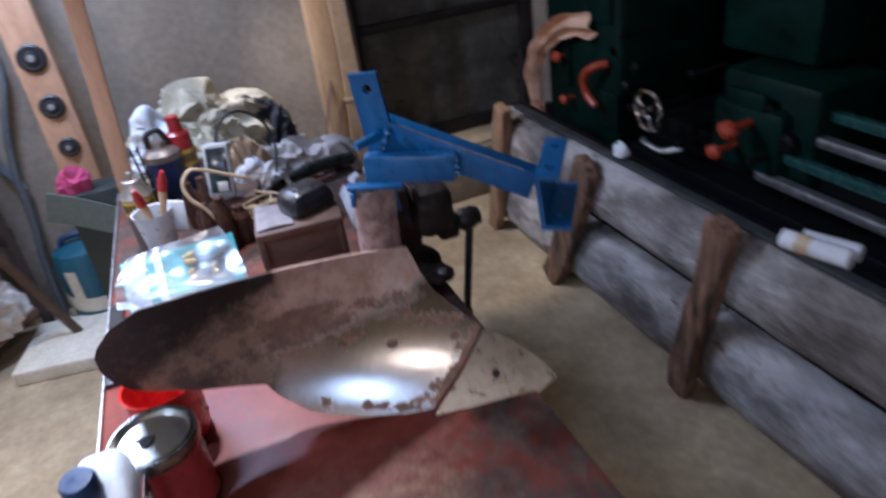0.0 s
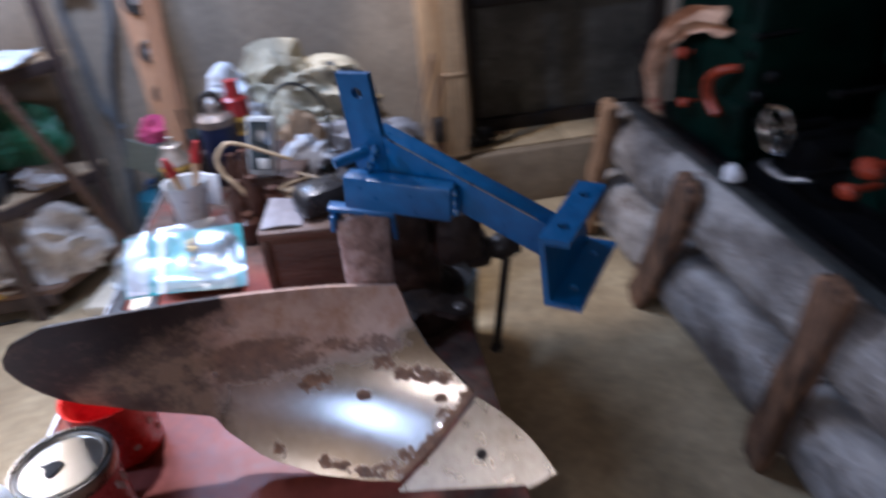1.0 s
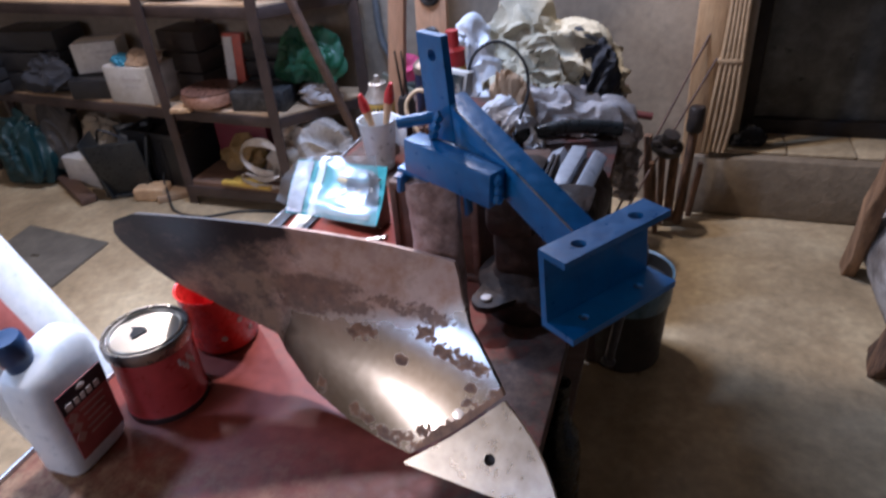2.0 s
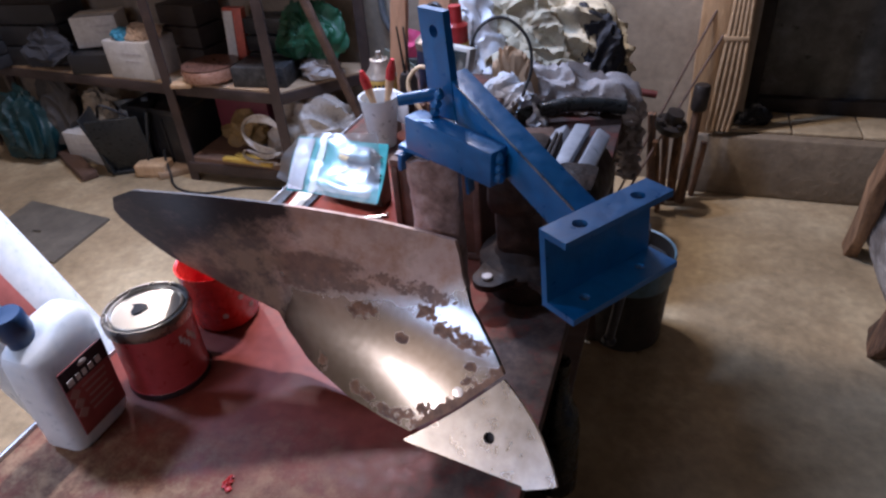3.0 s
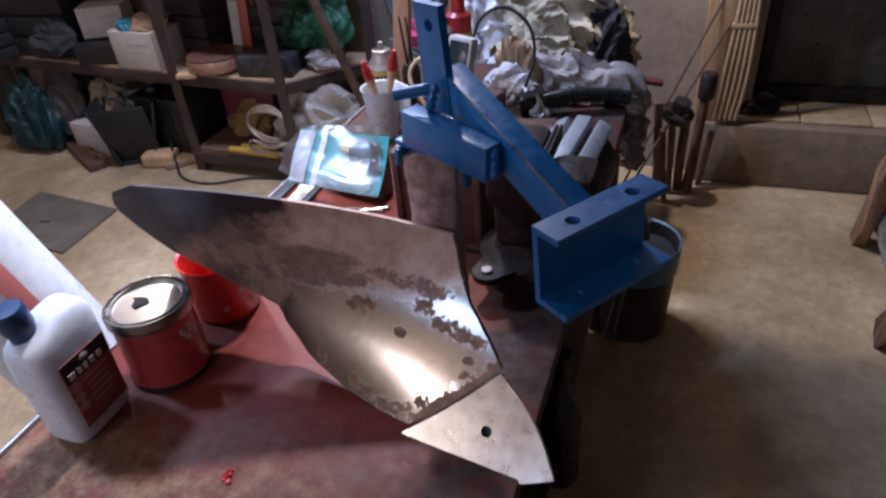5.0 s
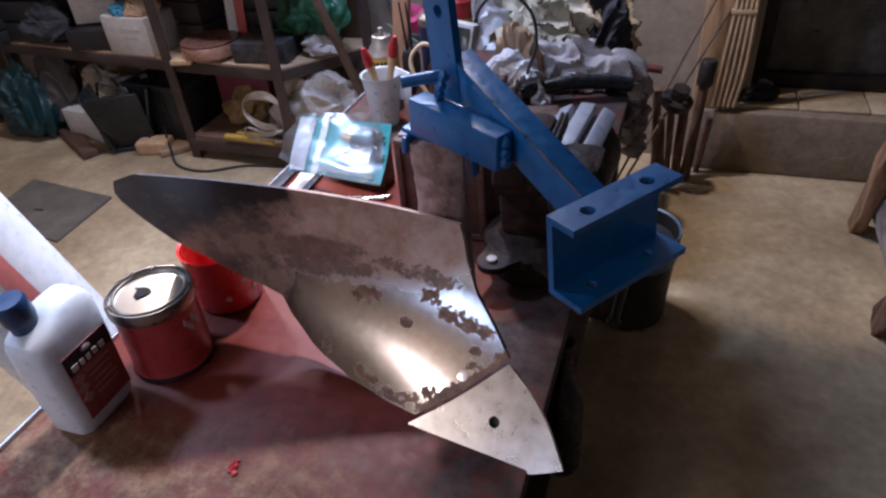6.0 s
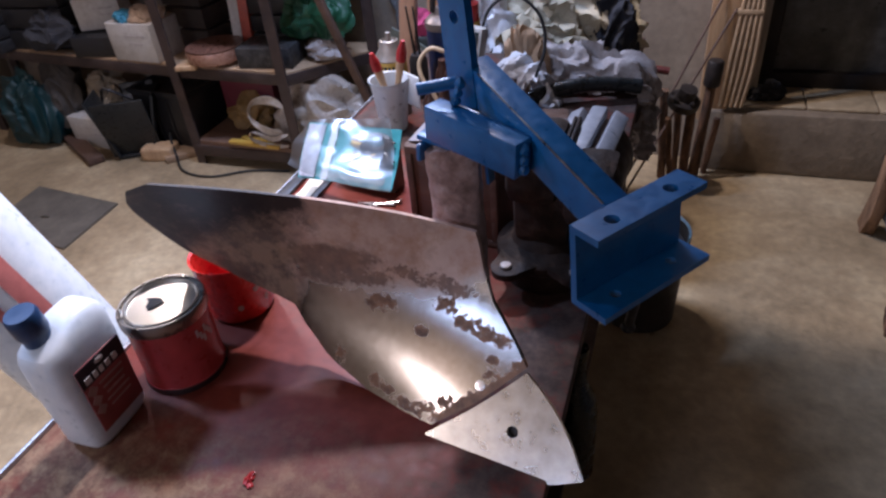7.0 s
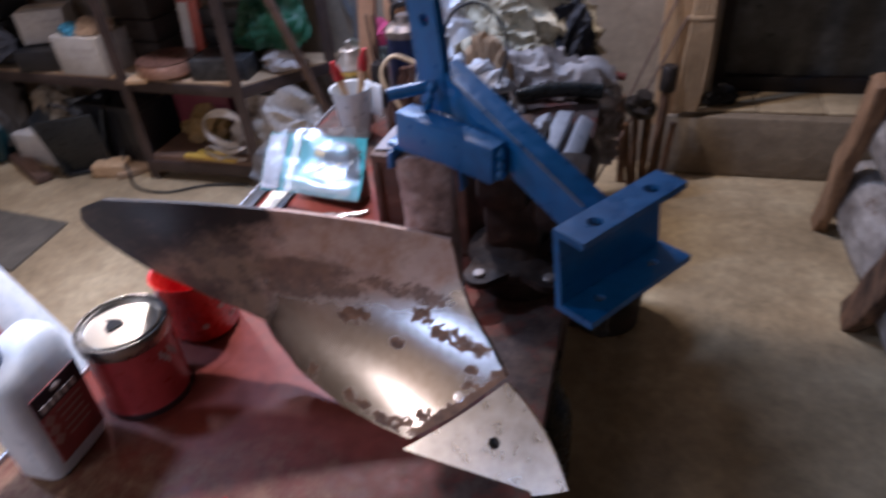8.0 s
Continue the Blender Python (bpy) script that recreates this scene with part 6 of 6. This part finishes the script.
box(bm, (-0.390, 2.300, 0.327), (0.17, 0.13, 0.654), turn(0, 0, -4), bevel=0.008)
solid("narrow_cabinet", bm, plain("grey_green_paint", (0.022, 0.028, 0.026), 0.5), "narrow dark grey-green metal cabinet in the corner", "cabinet")
# cream slab on the floor
bm = B()
box(bm, (-0.705, 2.425, 0.029), (0.30, 0.33, 0.058), turn(0, 0, -10), bevel=0.007)
bmesh.ops.subdivide_edges(bm, edges=bm.edges[:], cuts=3, use_grid_fill=True)
rough_up(bm, 0.003, 9)
for v in bm.verts:
    v.co.z = max(v.co.z, 0.0)
solid("cream_slab", bm, CREAM, "thick pale cream slab lying on the floor", "slab")

# ---- stand with the clothes behind the bench ----
st = thing("stool", (0.05, 2.2, 0.0), "dark wooden stool carrying a heap of clothes", "stool")
bm = B()
box(bm, (0.03, 2.20, 0.60), (0.54, 0.42, 0.035), bevel=0.006)
part("seat", bm, BROWNWOOD, st)
for x in (-0.17, 0.23):
    for y in (2.06, 2.38):
        bm = B()
        box(bm, (x, y, 0.29), (0.04, 0.04, 0.58), bevel=0.004)
        part("leg", bm, BROWNWOOD, st)
STOOL = (-0.235, 0.295, 1.995, 2.405)
HEAP = [((-0.01, 2.21, 0.72), (0.10, 0.10, 0.17)), ((0.12, 2.20, 0.70), (0.09, 0.10, 0.13)), ((-0.14, 2.19, 0.67), (0.08, 0.08, 0.10)), ((0.0, 2.08, 0.65), (0.13, 0.05, 0.09)), ((0.19, 2.26, 0.69), (0.05, 0.06, 0.11))]
bm = B()
lay(bm, cloth(52, 48, (0.66, 0.60), (-0.06, 2.19, 0.93), 0.62, HEAP, 0.619, STOOL, 17), 0.034, 10.0, 4.0, 3.0)
solid("khaki_trousers", bm, KHAKI, "crumpled khaki work trousers heaped on the stool", "trousers")
bm = B()
lay(bm, cloth(56, 52, (0.70, 0.62), (0.07, 2.19, 1.00), 0.60, [(c, (rx + 0.012, ry + 0.012, rz + 0.022)) for c, (rx, ry, rz) in HEAP], 0.625, STOOL, 23), 0.038, 9.0, 4.0, 9.0)
solid("khaki_jacket", bm, KHAKI, "crumpled khaki work jacket heaped on the stool", "jacket")
bm = B()
lay(bm, cloth(40, 40, (0.34, 0.32), (-0.135, 2.06, 0.93), 0.66, [((-0.14, 2.09, 0.76), (0.035, 0.05, 0.15)), ((-0.08, 2.05, 0.70), (0.05, 0.04, 0.10)), ((-0.19, 2.07, 0.68), (0.04, 0.04, 0.10))], 0.622, (-0.235, -0.02, 1.975, 2.20), 31), 0.022, 7.0, 3.0, 5.0)
solid("white_shirt", bm, WHITECLOTH, "crumpled white cloth on the heap", "rag")
# dark heap modelling the smooth black shadow beside the clothes
bm = B()
heap(bm, (0.205, 2.18, 0.69), (0.095, 0.11, 0.17), 65, 0.4)
solid("shadow_heap", bm, plain("shadow_navy", (0.015, 0.017, 0.025), 0.9), "dark heap added for the black shadow behind the khaki clothes", "jacket")
bm = B()
heap(bm, (0.06, 2.0, 0.66), (0.11, 0.06, 0.08), 67, 0.5)
solid("tan_cloth", bm, plain("tan_cotton", (0.42, 0.29, 0.17), 0.9), "tan cloth at the edge of the heap", "rag")
bm = B()
blob(bm, (0.135, 2.02, 0.665), (0.026, 0.026, 0.036), amount=0.1, sub=3)
solid("orange_glove", bm, plain("orange_rubber", (0.55, 0.13, 0.03), 0.5), "rolled orange rubber glove on the heap", "glove")
# mallet and timber ends beside the step
ob = thing("mallet", (0.575, 2.665, 0.0), "wooden mallet with a black iron head standing by the step", "mallet")
bm = B()
cyl(bm, (0.512, 2.60, 0.0), (0.532, 2.60, 0.40), 0.020, 0.017, 14)
part("handle", bm, STAKE, ob)
bm = B()
revolve(bm, (0.531, 2.60, 0.385), [(0.0, 0), (0.026, 0.0), (0.029, 0.008), (0.029, 0.086), (0.024, 0.094), (0.0, 0.095)], 20, (0.05, 0, 1))
part("head", bm, BLACKIRON, ob)
for x0, y0, x1, y1, h, w in ((0.40, 2.60, 0.375, 2.52, 0.40, 0.030), (0.445, 2.57, 0.43, 2.50, 0.37, 0.024), (0.475, 2.60, 0.475, 2.52, 0.35, 0.034), (0.435, 2.50, 0.40, 2.44, 0.33, 0.020), (0.55, 2.66, 0.575, 2.645, 0.24, 0.022)):
    bm = B()
    p, q = V((x0, y0, 0.0)), V((x1, y1, h))
    up = (q - p).normalized()
    sx = (V((1, 0, 0)) - up * up.x).normalized()
    box(bm, (p + q) / 2, (w, 0.022, h), Matrix((sx, up.cross(sx), up)).transposed(), bevel=0.004)
    for v in bm.verts:
        v.co.z = max(v.co.z, 0.0)
    bmesh.ops.subdivide_edges(bm, edges=bm.edges[:], cuts=3, use_grid_fill=True)
    rough_up(bm, 0.004, 14, x0)
    solid("timber_end", bm, STAKE, "short rough brown timber end standing by the step", "timber", group="timber by the step")
gear = thing("iron_hub", (0.44, 2.50, 0.37), "greasy black iron hub resting on the timber ends", "hub")
bm = B()
revolve(bm, (0.44, 2.50, 0.345), [(0.0, 0.0), (0.050, 0.0), (0.056, 0.010), (0.056, 0.030), (0.032, 0.036), (0.030, 0.075), (0.016, 0.078), (0.0, 0.078)], 24, (0.25, -0.2, 1))
part("flange", bm, BLACKIRON, gear)
for k in range(5):
    a_ = radians(20 + 72 * k)
    bm = B()
    revolve(bm, (0.444 + 0.044 * math.cos(a_), 2.495 + 0.044 * math.sin(a_), 0.372 - 0.010 * math.cos(a_)), [(0.0, 0.0), (0.008, 0.0), (0.008, 0.012), (0.0, 0.013)], 8, (0.25, -0.2, 1))
    part("stud", bm, BLACKIRON, gear)
# black heap added in place of the shadow at the door's foot
bm = B()
heap(bm, (0.735, 2.79, 0.292), (0.060, 0.045, 0.045), 77, 0.8)
solid("door_shadow_heap", bm, plain("shadow_black", (0.012, 0.010, 0.009), 0.9), "black heap added for the shadow at the foot of the door", "rag")
bm = B()
tube(bm, [(0.20, 2.42, 0.525), (0.29, 2.44, 0.505), (0.385, 2.45, 0.49)], 0.013, 10, 5)
solid("red_bar", bm, plain("dark_red_paint", (0.085, 0.016, 0.014), 0.5), "dull red iron bar lying across the clutter", "bar", place=(0.3, 2.44, 0.50))
for k, (x0, x1) in enumerate(((0.365, 0.535), (0.39, 0.57))):
    bm = B()
    cyl(bm, (x0 - 0.12, 2.42, 0.0), (x1 + 0.06, 2.755, 0.82 - 0.1 * k), 0.0045, seg=8)
    solid("thin_rod", bm, BROWNWOOD, "thin dark brown rod leaning on the wall", "rod", group="rods on the wall")

# ---- under and beside the bench ----
bk = thing("bucket", (0.385, 1.765, 0.0), "dark soot-stained bucket with a pale blue rim", "bucket")
bm = B()
revolve(bm, (0.385, 1.765, 0.0), [(0.0, 0.003), (0.098, 0.003), (0.102, 0.008), (0.117, 0.298), (0.113, 0.298), (0.098, 0.012), (0.0, 0.010)], 40)
part("body", bm, surf("sooty_tin", [(0.3, (0.02, 0.018, 0.016)), (0.7, (0.07, 0.06, 0.05))], 7, 0.55, 0.3, bump=0.2), bk)
bm = B()
revolve(bm, (0.385, 1.765, 0.0), [(0.1150, 0.215), (0.1165, 0.217), (0.1205, 0.298), (0.1190, 0.303), (0.113, 0.300)], 40)
part("rim", bm, surf("worn_blue_paint", [(0.35, (0.05, 0.09, 0.11)), (0.65, (0.13, 0.22, 0.27))], 14, 0.5, bump=0.1), bk, "worn pale blue painted band")
# rough dark disc added to stand in for the bucket's shaded inside
bm = B()
revolve(bm, (0.385, 1.765, 0.0), [(0.0, 0.262), (0.06, 0.266), (0.108, 0.258)], 32)
rough_up(bm, 0.006, 30)
part("dark_fill", bm, plain("dark_fill_tone", (0.03, 0.027, 0.025), 0.95), bk, "dark disc added for the unlit inside of the bucket")
bm = B()
revolve(bm, (0.316, 0.985, 0.2475), [(0.0, 0.002), (0.036, 0.002), (0.039, 0.008), (0.039, 0.17), (0.034, 0.205), (0.017, 0.245), (0.0145, 0.30), (0.017, 0.305), (0.017, 0.325), (0.0, 0.326)], 28)
solid("dark_bottle", bm, plain("black_green_glass", (0.004, 0.005, 0.004), 0.25), "dark glass wine bottle on the lower bench shelf", "bottle")
# added black box that fills the near-black shade under the bench top
bm = B()
box(bm, (0.04, 0.75, 0.39), (0.40, 0.5, 0.28), turn(0, 0, 3), bevel=0.01)
solid("dark_chest", bm, BLACKPL, "dark chest added to fill the black space under the bench", "chest")

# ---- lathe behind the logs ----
# green enamel darkened far below its own tone, standing in for the unlit corner
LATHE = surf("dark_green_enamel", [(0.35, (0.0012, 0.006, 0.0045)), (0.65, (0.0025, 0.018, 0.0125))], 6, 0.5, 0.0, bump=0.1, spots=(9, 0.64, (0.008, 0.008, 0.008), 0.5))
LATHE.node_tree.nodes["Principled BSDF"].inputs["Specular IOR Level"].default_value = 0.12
ORANGE = plain("orange_knob", (0.32, 0.042, 0.014), 0.45)
TEALBAR = plain("teal_bar_enamel", (0.018, 0.062, 0.058), 0.25)
la = thing("lathe", (1.65, 1.3, 0.0), "dark green machine lathe with orange knobs and chrome wheel", "lathe")
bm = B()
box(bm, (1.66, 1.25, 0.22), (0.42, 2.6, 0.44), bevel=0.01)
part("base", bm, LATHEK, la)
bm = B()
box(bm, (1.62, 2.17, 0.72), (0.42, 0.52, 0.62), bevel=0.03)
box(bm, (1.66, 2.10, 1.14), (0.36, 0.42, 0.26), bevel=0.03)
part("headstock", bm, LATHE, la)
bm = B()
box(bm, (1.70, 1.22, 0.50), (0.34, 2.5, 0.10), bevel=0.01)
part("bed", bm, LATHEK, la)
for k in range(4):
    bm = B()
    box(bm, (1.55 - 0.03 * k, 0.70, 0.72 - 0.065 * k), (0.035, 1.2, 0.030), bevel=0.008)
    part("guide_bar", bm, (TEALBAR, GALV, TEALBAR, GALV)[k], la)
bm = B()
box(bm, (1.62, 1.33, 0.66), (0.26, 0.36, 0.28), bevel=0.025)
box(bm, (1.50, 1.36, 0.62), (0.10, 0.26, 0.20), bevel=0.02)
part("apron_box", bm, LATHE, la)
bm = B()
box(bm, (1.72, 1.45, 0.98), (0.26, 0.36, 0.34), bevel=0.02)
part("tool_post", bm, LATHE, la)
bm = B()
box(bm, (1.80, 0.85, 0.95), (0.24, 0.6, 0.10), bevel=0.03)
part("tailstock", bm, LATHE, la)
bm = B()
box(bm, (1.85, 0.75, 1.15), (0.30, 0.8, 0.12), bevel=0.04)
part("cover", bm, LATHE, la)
# added panel that hides the lit wall, so the background stays black
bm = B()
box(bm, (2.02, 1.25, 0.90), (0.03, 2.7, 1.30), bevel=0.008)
part("black_backdrop", bm, LATHEK, la)
hc = V((1.36, 1.682, 0.645))
bm = B()
pts = [hc + 0.064 * V((0, math.cos(t), math.sin(t))) for t in (j * math.pi / 8 for j in range(17))]
tube(bm, pts, 0.0085, 10, 4)
for t in (20, 140, 260):
    cyl(bm, hc, hc + 0.064 * V((0, math.cos(radians(t)), math.sin(radians(t)))), 0.006, seg=8)
revolve(bm, hc - V((0.02, 0, 0)), [(0.0, 0), (0.018, 0), (0.02, 0.03), (0.0, 0.05)], 16, (1, 0, 0))
hw = part("handwheel", bm, CHROME, la, "chrome handwheel")
bm = B()
cyl(bm, hc + V((0.0, 0, 0)), hc + V((0.16, 0, 0)), 0.016)
part("wheel_shaft", bm, LATHEK, hw)
for x, y, z, r in ((1.36, 1.327, 0.678, 0.032), (1.36, 1.375, 0.597, 0.026), (1.36, 2.26, 0.715, 0.026), (1.36, 2.215, 0.553, 0.022)):
    bm = B()
    blob(bm, (x, y, z), (r * 0.7, r * 1.0, r * 0.85), amount=0.25, sub=3, seed=y, flat=-2)
    cyl(bm, (x, y, z), (x + 0.10, y + 0.01, z), r * 0.35, seg=10)
    part("knob", bm, ORANGE, la)
for y, z in ((1.80, 0.62), (1.55, 0.56), (1.50, 0.80), (1.86, 0.86), (1.25, 0.60)):
    bm = B()
    cyl(bm, (1.50, y, z), (1.40, y + 0.02, z - 0.01), 0.008, seg=10)
    revolve(bm, (1.395, y + 0.02, z - 0.01), [(0, -0.012), (0.012, -0.008), (0.014, 0), (0.01, 0.01), (0, 0.012)], 12, (1, 0, 0))
    part("lever", bm, LATHEK, la)
bm = B()
tube(bm, [(1.42, 1.78, 0.50), (1.36, 1.70, 0.53), (1.37, 1.62, 0.52), (1.40, 1.56, 0.54)], 0.011, 8, 6)
part("feed_tube", bm, GALV, la)
# curved handles, dials and plates on the lathe's front
bm = B()
tube(bm, [(1.40, 1.97, 0.735), (1.36, 2.00, 0.725), (1.35, 2.05, 0.68), (1.355, 2.04, 0.62), (1.36, 1.99, 0.583)], 0.015, 8, 6)
part("curved_handle", bm, ORANGE, la)
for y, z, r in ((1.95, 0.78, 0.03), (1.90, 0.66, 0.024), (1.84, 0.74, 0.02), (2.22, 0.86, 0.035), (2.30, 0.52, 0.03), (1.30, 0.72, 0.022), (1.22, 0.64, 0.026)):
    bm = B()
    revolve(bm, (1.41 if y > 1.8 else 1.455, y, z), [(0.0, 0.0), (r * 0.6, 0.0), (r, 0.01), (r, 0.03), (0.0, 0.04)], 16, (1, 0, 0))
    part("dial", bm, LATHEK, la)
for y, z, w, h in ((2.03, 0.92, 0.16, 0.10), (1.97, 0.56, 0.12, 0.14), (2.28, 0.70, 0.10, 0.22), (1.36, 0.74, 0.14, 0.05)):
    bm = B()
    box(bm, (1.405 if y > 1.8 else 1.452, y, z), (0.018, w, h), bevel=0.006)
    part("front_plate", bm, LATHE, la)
# rag on the lathe's end
RAGLINE = smooth_path([(1.34, 2.41, 0.44), (1.33, 2.415, 0.58), (1.33, 2.37, 0.71), (1.34, 2.28, 0.80), (1.36, 2.17, 0.85), (1.38, 2.05, 0.86)], 6)


def rag_point(u, v):
    k = min(int(v * (len(RAGLINE) - 1)), len(RAGLINE) - 2)
    p = RAGLINE[k].lerp(RAGLINE[k + 1], v * (len(RAGLINE) - 1) - k)
    d = (RAGLINE[k + 1] - RAGLINE[k]).normalized()
    w = 0.05 + 0.05 * v + 0.02 * noise.noise((v * 5, 3.0, 1.0))
    out = -0.02 * math.sin(u * 10 + v * 3) + 0.03 * noise.noise((u * 3, v * 7, 4))
    return p + V((out, 0, 0)) + (u - 0.5) * w * V((0, -d.z, d.y))


bm = B()
sheet(bm, 14, 40, rag_point, lambda u, v: (0.003, 0, 0))
solid("pink_rag", bm, surf("stained_pink_rag", [(0.3, (0.48, 0.27, 0.16)), (0.7, (0.66, 0.44, 0.30))], 9, 0.9, bump=0.2, spots=(6, 0.62, (0.4, 0.1, 0.06), 0.9)), "stained pale rag hung over the lathe end", "rag")
# small things on the rail
bm = B()
heap(bm, (1.155, 1.54, 0.601), (0.022, 0.03, 0.03), 71, 0.4)
solid("white_paper_ball", bm, WHITECLOTH, "small crumpled white paper on the rail", "paper")
pr = thing("paper_bundle", (1.15, 0.80, 0.580), "rolled white papers with a tan band on the rail", "papers")
bm = B()
cyl(bm, (1.135, 0.90, 0.603), (1.175, 0.76, 0.603), 0.022, seg=18)
cyl(bm, (1.175, 0.88, 0.600), (1.215, 0.77, 0.600), 0.019, seg=18)
part("roll", bm, WHITECLOTH, pr)
bm = B()
cyl(bm, (1.144, 0.868, 0.603), (1.153, 0.838, 0.603), 0.0228, seg=18)
part("band", bm, BEIGE, pr)
